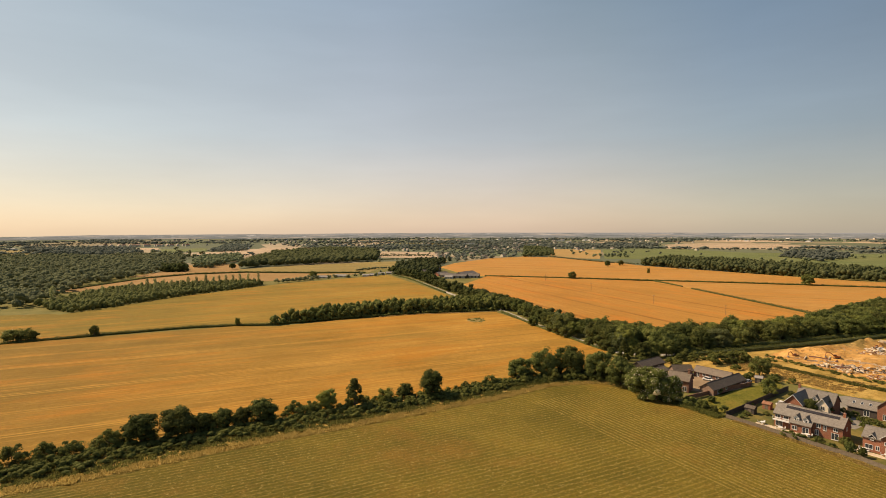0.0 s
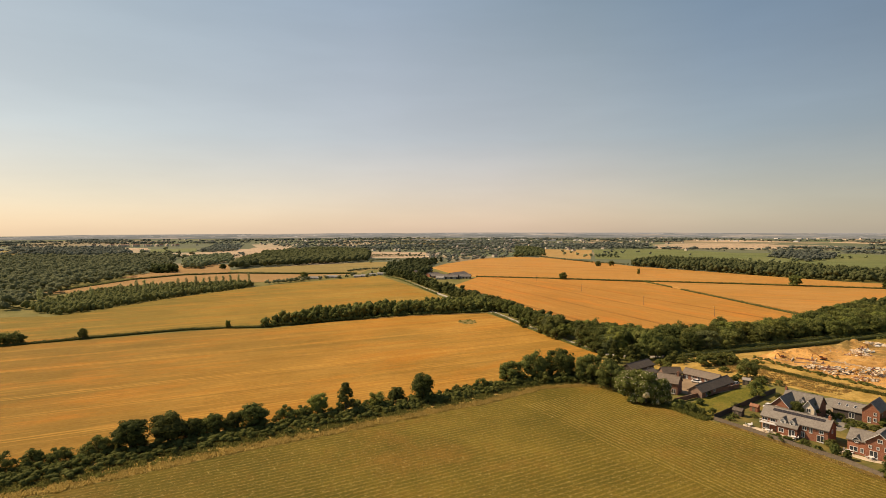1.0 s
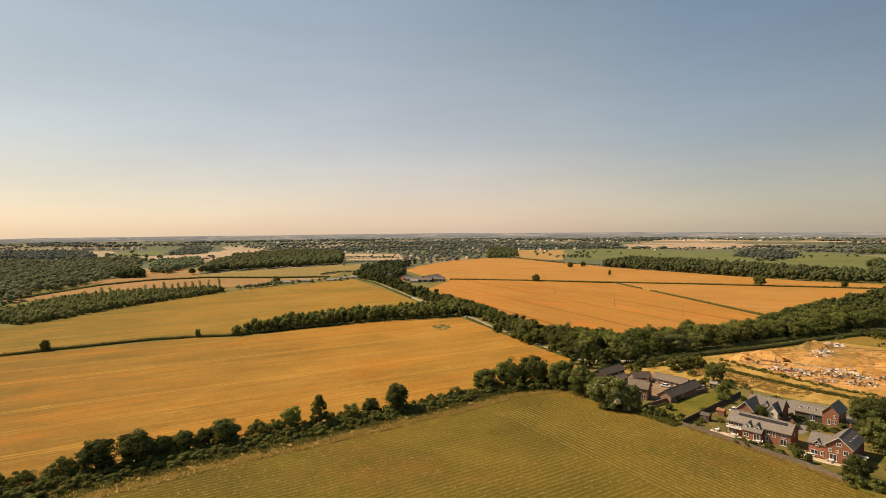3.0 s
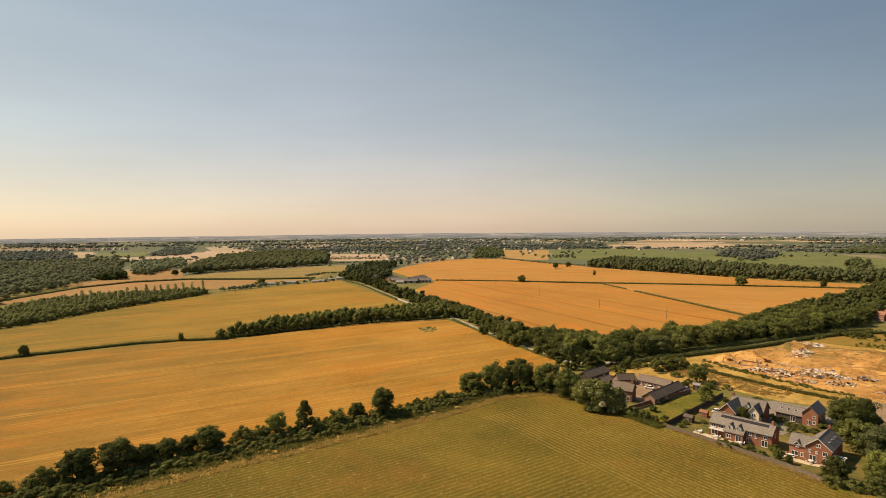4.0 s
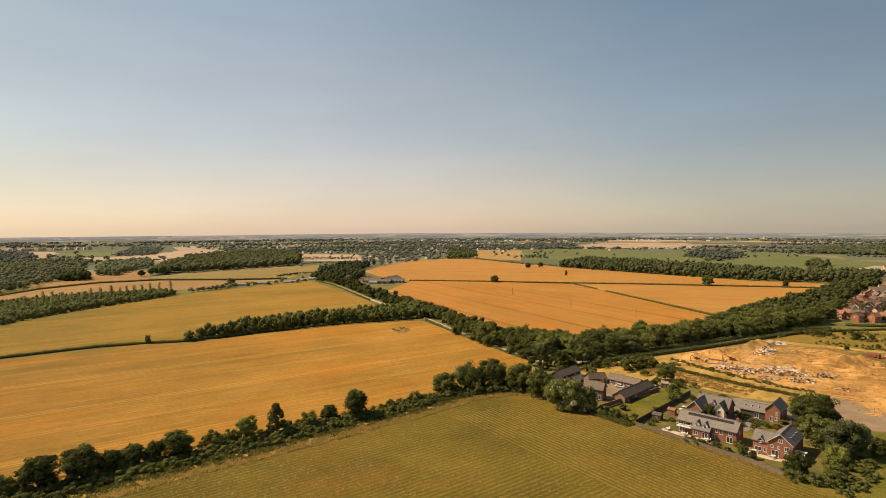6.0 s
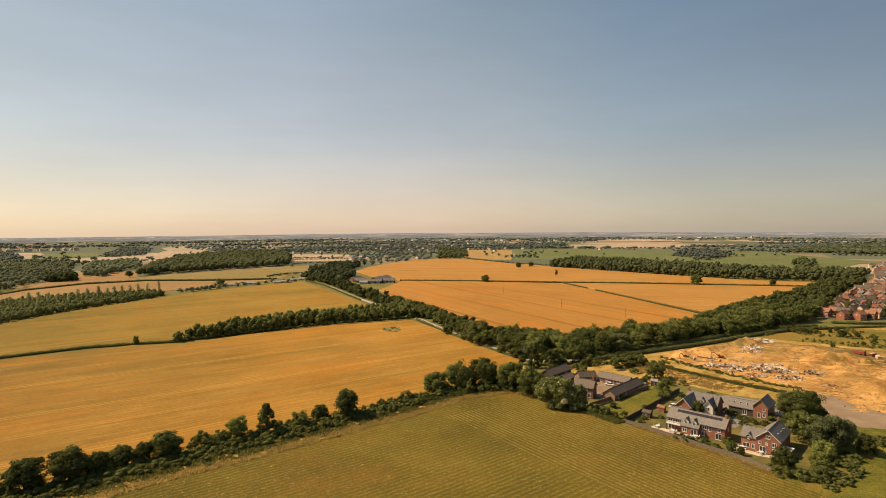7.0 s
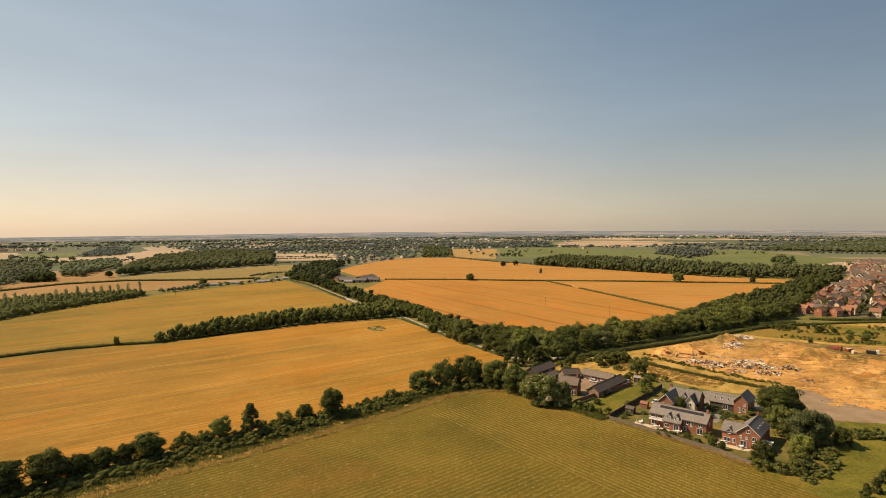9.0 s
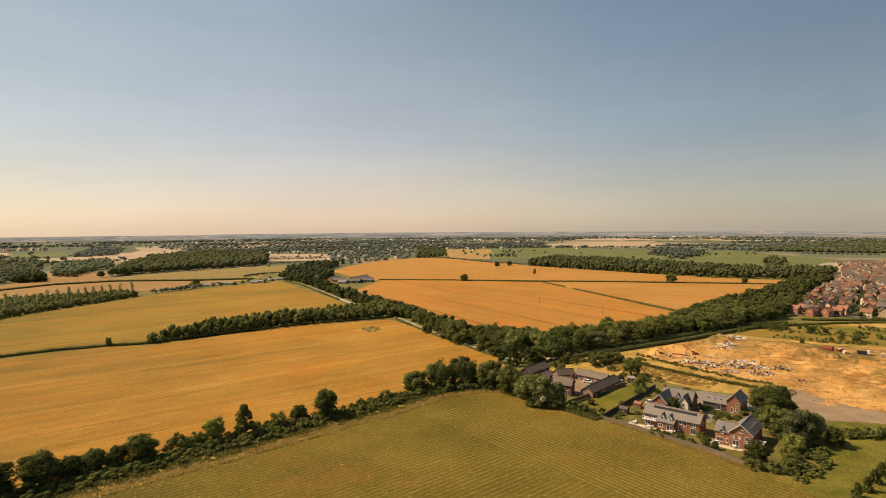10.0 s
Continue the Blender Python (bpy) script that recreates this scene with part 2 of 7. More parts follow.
# rough grass, the base of everything, changing to a patchwork of far fields
def ground_mat():
    m, nt, bs = nodes_of("open_country")
    v = coords(nt)
    c = mix(nt, grain(nt, 0.06, 5, 0.65, v), (0.13, 0.115, 0.032), (0.24, 0.19, 0.062))
    c = mix(nt, grain(nt, 0.9, 4, 0.7, v, 0.3, 0.8), c, (0.10, 0.10, 0.028))
    vo = nt.nodes.new("ShaderNodeTexVoronoi")
    vo.inputs["Scale"].default_value = 1 / 230.0
    nt.links.new(coords(nt, 0.35, (1.0, 0.75, 1)), vo.inputs["Vector"])
    sep = nt.nodes.new("ShaderNodeSeparateColor")
    nt.links.new(vo.outputs["Color"], sep.inputs[0])
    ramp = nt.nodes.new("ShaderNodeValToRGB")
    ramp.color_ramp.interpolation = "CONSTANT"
    # far field tones, greyed so that some haze is in the colour
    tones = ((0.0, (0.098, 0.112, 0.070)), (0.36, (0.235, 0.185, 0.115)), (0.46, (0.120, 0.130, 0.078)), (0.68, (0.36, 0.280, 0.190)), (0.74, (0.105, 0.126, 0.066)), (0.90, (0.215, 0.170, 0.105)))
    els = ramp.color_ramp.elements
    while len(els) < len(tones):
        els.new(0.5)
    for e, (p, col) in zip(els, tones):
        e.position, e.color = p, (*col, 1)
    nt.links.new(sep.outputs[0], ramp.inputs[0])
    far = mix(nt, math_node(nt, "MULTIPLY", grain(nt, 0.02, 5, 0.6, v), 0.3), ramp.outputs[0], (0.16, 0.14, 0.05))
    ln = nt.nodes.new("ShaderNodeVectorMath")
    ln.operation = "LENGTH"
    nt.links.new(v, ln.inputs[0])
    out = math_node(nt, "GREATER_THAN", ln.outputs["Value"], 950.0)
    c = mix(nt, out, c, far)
    nt.links.new(c, bs.inputs["Base Color"])
    bs.inputs["Roughness"].default_value = 0.95
    bs.inputs["Specular IOR Level"].default_value = 0.1
    bump(nt, bs, grain(nt, 1.3, 4, 0.7, v, 0, 1), 0.4, 0.3)
    return m


def pasture_mat():
    """The mown meadow: pale broken rows along the fence, a headland with fainter rows along the hedge, bleached patches."""
    m, nt, bs = nodes_of("mown_meadow")
    v = coords(nt)
    c = mix(nt, grain(nt, 0.035, 5, 0.6, v), (0.100, 0.080, 0.0098), (0.182, 0.128, 0.0185))
    # the sward is lusher towards its west end
    ex = nt.nodes.new("ShaderNodeSeparateXYZ")
    nt.links.new(v, ex.inputs[0])
    er = nt.nodes.new("ShaderNodeMapRange")
    er.inputs[1].default_value, er.inputs[2].default_value = 30.0, -80.0
    nt.links.new(math_node(nt, "ADD", ex.outputs[0], math_node(nt, "MULTIPLY", grain(nt, 0.03, 4, 0.6, v, 0, 1), 50.0)), er.inputs[0])
    c = mix(nt, math_node(nt, "MULTIPLY", er.outputs[0], 0.45), c, (0.060, 0.055, 0.007))
    hd = math.atan2(0.48, 0.88)
    sx = nt.nodes.new("ShaderNodeSeparateXYZ")
    nt.links.new(coords(nt, hd), sx.inputs[0])
    edge = math_node(nt, "ADD", sx.outputs[1], math_node(nt, "MULTIPLY", grain(nt, 0.05, 2, 0.5, v, 0, 1), 5.0))
    wide = math_node(nt, "ADD", sx.outputs[0], math_node(nt, "MULTIPLY", grain(nt, 0.04, 2, 0.5, v, 0, 1), 5.0))
    head = math_node(nt, "MAXIMUM", math_node(nt, "GREATER_THAN", edge, 163.0), math_node(nt, "LESS_THAN", wide, 126.5))
    rows = []
    for ang, period, force in ((math.atan2(-0.90, 0.44), 1.65, 0.95), (hd, 1.8, 0.5)):
        line = nt.nodes.new("ShaderNodeSeparateXYZ")
        nt.links.new(coords(nt, ang), line.inputs[0])
        shake = math_node(nt, "MULTIPLY", grain(nt, 0.25, 3, 0.6, coords(nt, ang, (0.12, 0.5, 1)), 0, 1), 1.1)
        ph = math_node(nt, "PINGPONG", math_node(nt, "ADD", line.outputs[1], shake), period / 2)
        ridge = nt.nodes.new("ShaderNodeMapRange")
        ridge.inputs[1].default_value, ridge.inputs[2].default_value = period * 0.24, period * 0.40
        nt.links.new(ph, ridge.inputs[0])
        broken = grain(nt, 1.5, 5, 0.85, coords(nt, ang, (0.7, 1, 1)), 0.42, 0.58)
        rows.append(math_node(nt, "MULTIPLY", math_node(nt, "MULTIPLY", ridge.outputs[0], broken), force))
    n = nt.nodes.new("ShaderNodeMix")
    nt.links.new(head, n.inputs[0])
    nt.links.new(rows[0], n.inputs[2])
    nt.links.new(rows[1], n.inputs[3])
    worn = grain(nt, 0.03, 3, 0.6, coords(nt, 0, (1, 1, 1), (70, 3, 0)), 0.3, 0.62)
    row = math_node(nt, "MULTIPLY", n.outputs[0], math_node(nt, "ADD", math_node(nt, "MULTIPLY", worn, 0.50), 0.56))
    c = mix(nt, row, c, (0.400, 0.262, 0.068))
    # sun-bleached brownish patches with ragged edges
    bald = grain(nt, 0.021, 7, 0.72, coords(nt, 0.4, (1, 1, 1), (13, 5, 0)), 0.51, 0.63)
    c = mix(nt, math_node(nt, "MULTIPLY", bald, 0.62), c, (0.225, 0.118, 0.022))
    c = mix(nt, math_node(nt, "MULTIPLY", grain(nt, 0.2, 6, 0.75, coords(nt, 0.2, (1, 1, 1), (7, 3, 0)), 0.50, 0.68), 0.4), c, (0.195, 0.110, 0.018))
    fleck = grain(nt, 0.8, 6, 0.88, v, 0.565, 0.64)
    c = mix(nt, math_node(nt, "MULTIPLY", fleck, 0.9), c, (0.43, 0.30, 0.10))
    deep = grain(nt, 2.0, 6, 0.85, v, 0.48, 0.63)
    c = mix(nt, math_node(nt, "MULTIPLY", deep, 0.6), c, (0.036, 0.038, 0.005))
    nt.links.new(c, bs.inputs["Base Color"])
    bs.inputs["Roughness"].default_value = 0.9
    bs.inputs["Specular IOR Level"].default_value = 0.1
    bump(nt, bs, math_node(nt, "ADD", row, deep), 0.6, 0.25)
    return m


GROUND = ground_mat()
PASTURE = pasture_mat()
ROWS1 = math.atan2(26, 54)
WHEAT1 = crop("ripe_barley", (0.325, 0.150, 0.021), (0.440, 0.232, 0.048), (0.150, 0.100, 0.017), ROWS1, 1.6, 26, 0.7, False, 0.022, (-20.0, -150.0), 0.7)
WHEAT2 = crop("part_ripe_corn", (0.273, 0.145, 0.021), (0.343, 0.207, 0.040), (0.128, 0.106, 0.016), math.atan2(56, 92), 2.2, 24, 1.0, False, 0.018, (-120.0, -260.0), 0.85)
GOLD = crop("golden_wheat", (0.390, 0.165, 0.030), (0.460, 0.220, 0.050), (0.246, 0.132, 0.025), math.atan2(-104, 34), 3.0, 44, 0.45, True, 0.012, None, 0.8, 0.75)
GOLD2 = crop("far_golden_wheat", (0.390, 0.178, 0.037), (0.460, 0.236, 0.064), (0.317, 0.167, 0.035), math.atan2(-40, 90), 5.0, 60, 0.45, True, 0.01, None, 0.75, 0.9)
# stubble for far fields, its colour muted and greyed to stand for haze
PALE = crop("hazed_far_stubble", (0.385, 0.270, 0.165), (0.480, 0.350, 0.230), (0.270, 0.205, 0.120), 0.5, 6.0, 40, 0.4, False, 0.012, None, 0.1)
STUBBLE = crop("pale_stubble", (0.330, 0.190, 0.060), (0.420, 0.265, 0.100), (0.200, 0.145, 0.040), 0.5, 6.0, 40, 0.4, False, 0.012)
BROWN = crop("brown_stubble", (0.290, 0.160, 0.058), (0.36, 0.212, 0.085), (0.22, 0.145, 0.046), 0.4, 6.0, 40, 0.4, False, 0.012)
OLIVE = crop("olive_stubble", (0.230, 0.165, 0.050), (0.300, 0.215, 0.075), (0.150, 0.125, 0.036), 0.5, 6.0, 40, 0.6, False, 0.012)
# extra blue in this far green imitates haze over the fields
GREEN = crop("green_crop", (0.100, 0.126, 0.040), (0.160, 0.174, 0.064), (0.185, 0.172, 0.066), 0.5, 5.0, 40, 0.6, True, 0.008)


def rough_mat():
    """Uncut grass bleached by summer: blotches of straw, olive and brown, wind-laid streaks."""
    m, nt, bs = nodes_of("bleached_rough_grass")
    v = coords(nt)
    c = mix(nt, grain(nt, 0.09, 6, 0.7, v, 0.36, 0.64), (0.325, 0.188, 0.042), (0.54, 0.340, 0.098))
    c = mix(nt, math_node(nt, "MULTIPLY", grain(nt, 0.05, 6, 0.72, coords(nt, 0.7, (0.6, 1.4, 1), (21, 4, 0)), 0.49, 0.62), 0.6), c, (0.165, 0.118, 0.022))
    c = mix(nt, math_node(nt, "MULTIPLY", grain(nt, 0.5, 5, 0.75, coords(nt, 1.9, (0.4, 1, 1)), 0.5, 0.68), 0.5), c, (0.50, 0.345, 0.12))
    deep = grain(nt, 0.8, 7, 0.85, v, 0.48, 0.62)
    c = mix(nt, math_node(nt, "MULTIPLY", deep, 0.5), c, (0.150, 0.098, 0.024))
    nt.links.new(c, bs.inputs["Base Color"])
    bs.inputs["Roughness"].default_value = 0.95
    bs.inputs["Specular IOR Level"].default_value = 0.1
    bump(nt, bs, grain(nt, 0.7, 6, 0.75, v, 0, 1), 0.9, 0.6)
    return m


ROUGH = rough_mat()


def side_mat(name="lush_side_grass", straw=0.6, lo=0.52):
    """Lush uncut grass: deep and mid green with straw blotches and weedy clumps."""
    m, nt, bs = nodes_of(name)
    v = coords(nt)
    c = mix(nt, grain(nt, 0.07, 6, 0.7, v, 0.36, 0.64), (0.095, 0.100, 0.014), (0.210, 0.175, 0.030))
    c = mix(nt, math_node(nt, "MULTIPLY", grain(nt, 0.045, 5, 0.7, coords(nt, 0.7, (1, 1.4, 1), (21, 4, 0)), lo, lo + 0.14), straw), c, (0.300, 0.178, 0.040))
    c = mix(nt, math_node(nt, "MULTIPLY", grain(nt, 0.5, 5, 0.75, coords(nt, 1.2, (0.3, 1, 1)), 0.5, 0.68), 0.4), c, (0.24, 0.19, 0.045))
    deep = grain(nt, 1.2, 6, 0.8, v, 0.46, 0.66)
    c = mix(nt, math_node(nt, "MULTIPLY", deep, 0.7), c, (0.034, 0.040, 0.006))
    nt.links.new(c, bs.inputs["Base Color"])
    bs.inputs["Roughness"].default_value = 0.95
    bs.inputs["Specular IOR Level"].default_value = 0.1
    bump(nt, bs, grain(nt, 0.9, 6, 0.75, v, 0, 1), 0.9, 0.6)
    return m


LUSH = side_mat()
WEEDY = side_mat("olive_weedy_ground", 0.9, 0.40)
LANE = surface("pale_lane_surface", (0.34, 0.30, 0.245), (0.45, 0.40, 0.33), 0.5, 0.9)
ASPHALT = surface("worn_asphalt", (0.185, 0.160, 0.125), (0.265, 0.230, 0.180), 0.4, 0.9)


def soil_mat():
    """Sandy subsoil: orange dry patches, damp brown ones, wheel ruts, weedy stains, few stones."""
    m, nt, bs = nodes_of("bare_sandy_soil")
    v = coords(nt)
    c = mix(nt, grain(nt, 0.035, 8, 0.7, v, 0.40, 0.60), (0.385, 0.176, 0.045), (0.715, 0.375, 0.115))
    c = mix(nt, math_node(nt, "MULTIPLY", grain(nt, 0.05, 8, 0.75, coords(nt, 0.3, (1, 1.5, 1), (51, 28, 0)), 0.54, 0.64), 0.5), c, (0.80, 0.50, 0.21))
    # darker turned earth in sheets and lumps
    c = mix(nt, math_node(nt, "MULTIPLY", grain(nt, 0.07, 8, 0.75, coords(nt, 0.6, (1, 1.7, 1), (31, 8, 0)), 0.54, 0.60), 0.52), c, (0.200, 0.100, 0.034))
    c = mix(nt, math_node(nt, "MULTIPLY", grain(nt, 0.25, 7, 0.8, coords(nt, 0.9, (1, 1.7, 1), (3, 17, 0)), 0.56, 0.61), 0.65), c, (0.130, 0.066, 0.024))
    # weeds creeping in from the far and the east side
    sep = nt.nodes.new("ShaderNodeSeparateXYZ")
    nt.links.new(v, sep.inputs[0])
    east = nt.nodes.new("ShaderNodeMapRange")
    east.inputs[1].default_value, east.inputs[2].default_value = 205.0, 262.0
    nt.links.new(sep.outputs[0], east.inputs[0])
    far = nt.nodes.new("ShaderNodeMapRange")
    far.inputs[1].default_value, far.inputs[2].default_value = 335.0, 378.0
    nt.links.new(math_node(nt, "ADD", math_node(nt, "MULTIPLY", sep.outputs[0], 0.5), math_node(nt, "MULTIPLY", sep.outputs[1], 0.87)), far.inputs[0])
    weeds = grain(nt, 0.045, 7, 0.74, coords(nt, 0.2, (1, 1, 1), (5, 90, 0)), 0.47, 0.55)
    c = mix(nt, math_node(nt, "MULTIPLY", weeds, math_node(nt, "ADD", math_node(nt, "MULTIPLY", math_node(nt, "MAXIMUM", east.outputs[0], far.outputs[0]), 0.75), 0.18)), c, (0.155, 0.108, 0.032))
    c = mix(nt, math_node(nt, "MULTIPLY", far.outputs[0], math_node(nt, "MULTIPLY", grain(nt, 0.06, 7, 0.75, coords(nt, 0.2, (1, 1, 1), (65, 20, 0)), 0.40, 0.56), 0.7)), c, (0.165, 0.128, 0.042))
    # wheel tracks, dry and damp
    c = mix(nt, math_node(nt, "MULTIPLY", grain(nt, 0.5, 5, 0.7, coords(nt, -0.75, (0.16, 1, 1)), 0.58, 0.64), 0.7), c, (0.70, 0.42, 0.165))
    c = mix(nt, math_node(nt, "MULTIPLY", grain(nt, 0.55, 5, 0.7, coords(nt, -0.6, (0.14, 1, 1), (9, 50, 0)), 0.60, 0.65), 0.8), c, (0.110, 0.055, 0.020))
    stones = grain(nt, 1.3, 6, 0.85, v, 0.63, 0.68)
    c = mix(nt, math_node(nt, "MULTIPLY", stones, 0.8), c, (0.70, 0.58, 0.42))
    nt.links.new(c, bs.inputs["Base Color"])
    bs.inputs["Roughness"].default_value = 0.95
    bs.inputs["Specular IOR Level"].default_value = 0.1
    bump(nt, bs, grain(nt, 0.45, 8, 0.8, v, 0, 1), 0.95, 1.1)
    return m


DIRT = soil_mat()


# ---- builders ----
rng = np.random.default_rng(7)


def rise(x, y):
    """Height of the land: level near by, rising gently towards the horizon."""
    r = min(math.hypot(x, y), 3320.0)
    q = max(0.0, (r - 1300) / 3600.0)
    return 43 * q * q + 12 * max(0.0, (r - 1900) / 1420.0) ** 1.5


def part(name, bm, material, parent=None, label=""):
    """Links a bmesh as one mesh object, under a parent if there is one."""
    me = bpy.data.meshes.new(name)
    bm.to_mesh(me)
    bm.free()
    return mesh_part(name, me, material, parent, label)


def mesh_part(name, me, material, parent=None, label=""):
    if material is not None and not me.materials:
        me.materials.append(material)
    ob = new(name, me)
    if parent is not None:
        ob.parent = parent
    if label:
        tagged(ob, label)
    return ob


def raw(name, verts, faces):
    me = bpy.data.meshes.new(name)
    me.from_pydata([tuple(v) for v in verts], [], [tuple(f) for f in faces])
    me.update()
    return me


def empty(name, m=None):
    ob = new(name)
    if m is not None:
        ob.matrix_basis = m
    return ob


def inside(poly, pts):
    """Which points lie in the polygon."""
    x, y = pts[:, 0], pts[:, 1]
    hit = np.zeros(len(pts), bool)
    for (x0, y0), (x1, y1) in zip(poly, poly[1:] + poly[:1]):
        cross = (y0 > y) != (y1 > y)
        hit ^= cross & (x < (x1 - x0) * (y - y0) / (y1 - y0 + 1e-12) + x0)
    return hit


def scatter(poly, step, jitter=0.45):
    """Points over a polygon on a shaken grid."""
    a = np.array(poly)
    gx, gy = np.meshgrid(np.arange(a[:, 0].min(), a[:, 0].max(), step), np.arange(a[:, 1].min(), a[:, 1].max(), step))
    p = np.stack([gx.ravel(), gy.ravel()], 1)
    p = p + rng.uniform(-jitter, jitter, p.shape) * step
    return p[inside(poly, p)]


def along(line, step, jitter=0.3, wide=0.0):
    """Points along a polyline."""
    out = []
    for (x0, y0), (x1, y1) in zip(line, line[1:]):
        n = max(1, int(math.hypot(x1 - x0, y1 - y0) / step))
        d = np.array([x1 - x0, y1 - y0]) / math.hypot(x1 - x0, y1 - y0)
        for i in range(n):
            u = (i + 0.5 + rng.uniform(-jitter, jitter)) / n
            w = rng.uniform(-wide, wide)
            out.append((x0 + (x1 - x0) * u - d[1] * w, y0 + (y1 - y0) * u + d[0] * w))
    return out


def sheet(name, poly, h, material, label, category="field", skirt=True, dense=25.0):
    """A field or plot: a slab with a soft uneven edge, h above the ground."""
    pts = []
    for (x0, y0), (x1, y1) in zip(poly, poly[1:] + poly[:1]):
        n = max(1, int(math.hypot(x1 - x0, y1 - y0) / dense))
        for i in range(n):
            w = rng.uniform(-0.5, 0.5) if i else 0
            pts.append((x0 + (x1 - x0) * i / n + w, y0 + (y1 - y0) * i / n + w))
    bm = bmesh.new()
    top = [bm.verts.new((x, y, rise(x, y) + h)) for x, y in pts]
    area = sum(p[0] * q[1] - q[0] * p[1] for p, q in zip(pts, pts[1:] + pts[:1]))
    low = []
    for i, (x, y) in enumerate(pts):
        p, q = pts[i - 1], pts[(i + 1) % len(pts)]
        ln = math.hypot(q[0] - p[0], q[1] - p[1]) or 1.0
        k = (2.2 * h + 0.05) * (1 if area > 0 else -1) / ln
        low.append(bm.verts.new((x + (q[1] - p[1]) * k, y - (q[0] - p[0]) * k, rise(x, y) - 0.12)))
    f = bm.faces.new(top)
    if f.normal.z < 0:
        f.normal_flip()
    n = len(pts)
    for i in range(n):
        bm.faces.new((top[i], low[i], low[(i + 1) % n], top[(i + 1) % n]))
    bmesh.ops.triangulate(bm, faces=[f])
    bmesh.ops.recalc_face_normals(bm, faces=bm.faces[:])
    return tagged(part(name, bm, material), label, category, kind="structure")


def ribbon(name, line, width, h, material, label, category, thick=0.25):
    """A road or path along a polyline, as a slab."""
    L = [Vector((x, y)) for x, y in line]
    bm = bmesh.new()
    rows = []
    for i, p in enumerate(L):
        d = (L[min(i + 1, len(L) - 1)] - L[max(i - 1, 0)]).normalized()
        s = Vector((-d.y, d.x)) * width / 2
        rows.append([bm.verts.new((q.x, q.y, rise(q.x, q.y) + z)) for q, z in ((p + s, h - thick), (p + s, h), (p - s, h), (p - s, h - thick))])
    for a, b in zip(rows, rows[1:]):
        for k in range(3):
            bm.faces.new((a[k], a[k + 1], b[k + 1], b[k]))
    bm.faces.new(rows[0])
    bm.faces.new(rows[-1][::-1])
    bmesh.ops.recalc_face_normals(bm, faces=bm.faces[:])
    return tagged(part(name, bm, material), label, category, kind="structure")


def smooth_line(pts, n=6):
    """Catmull-Rom through the points."""
    P = [np.array(p, float) for p in [pts[0], *pts, pts[-1]]]
    out = []
    for i in range(1, len(P) - 2):
        for k in range(n):
            t = k / n
            a, b, c, d = P[i - 1], P[i], P[i + 1], P[i + 2]
            out.append(tuple(0.5 * (2 * b + (c - a) * t + (2 * a - 5 * b + 4 * c - d) * t * t + (3 * b - a - 3 * c + d) * t ** 3)))
    out.append(tuple(P[-2]))
    return out


def leaf_cards(centres, normals, size, g):
    """Triangles, one a leaf spray, tilted at random about the given normals."""
    n = len(centres)
    nn = normals + g.normal(0, 0.36, (n, 3))
    nn /= np.linalg.norm(nn, axis=1)[:, None]
    h = g.normal(0, 1, (n, 3))
    u = np.cross(nn, h)
    u /= np.linalg.norm(u, axis=1)[:, None]
    w = np.cross(nn, u)
    s = size * g.uniform(0.6, 1.35, (n, 1))
    q = np.stack([centres + u * s, centres - u * s * 0.6 + w * s * 0.8, centres - u * s * 0.5 - w * s * 0.85], 1)
    return q.reshape(-1, 3)


def quads(name, V, bodies=None, k=3):
    """A mesh of loose leaf sprays or blades of k corners each, and of rounded bodies (vertices, triangles) under them, shaded smooth."""
    BV, BF = bodies if bodies is not None else (np.zeros((0, 3)), np.zeros((0, 3), int))
    me = bpy.data.meshes.new(name)
    n, nb = len(V) // k, len(BF)
    allv = np.concatenate([np.asarray(V).reshape(-1, 3), BV])
    me.vertices.add(len(allv))
    me.vertices.foreach_set("co", np.asarray(allv, np.float32).ravel())
    idx = np.concatenate([np.arange(len(V)), (BF + len(V)).ravel()]).astype(np.int32)
    tot = np.concatenate([np.full(n, k), np.full(nb, 3)]).astype(np.int32)
    me.loops.add(len(idx))
    me.loops.foreach_set("vertex_index", idx)
    me.polygons.add(n + nb)
    me.polygons.foreach_set("loop_start", np.concatenate([[0], np.cumsum(tot)[:-1]]).astype(np.int32))
    me.polygons.foreach_set("loop_total", tot)
    me.polygons.foreach_set("use_smooth", np.concatenate([np.zeros(n, bool), np.ones(nb, bool)]))
    me.update(calc_edges=True)
    return me


def ico(level):
    bm = bmesh.new()
    bmesh.ops.create_icosphere(bm, subdivisions=level, radius=1)
    v = np.array([p.co[:] for p in bm.verts])
    f = np.array([[p.index for p in q.verts] for q in bm.faces])
    bm.free()
    return v, f


ICO1, ICO2 = ico(1), ico(2)


def lumps(centres, radii, g, level=ICO1, shake=0.16):
    """Uneven rounded bodies: centres (n, 3), radii (n, 3)."""
    v, f = level
    n = len(centres)
    k = 1 + g.normal(0, shake, (n, len(v), 1))
    BV = (centres[:, None, :] + v[None] * k * radii[:, None, :]).reshape(-1, 3)
    BF = (f[None] + (np.arange(n) * len(v))[:, None, None]).reshape(-1, 3)
    return BV, BF


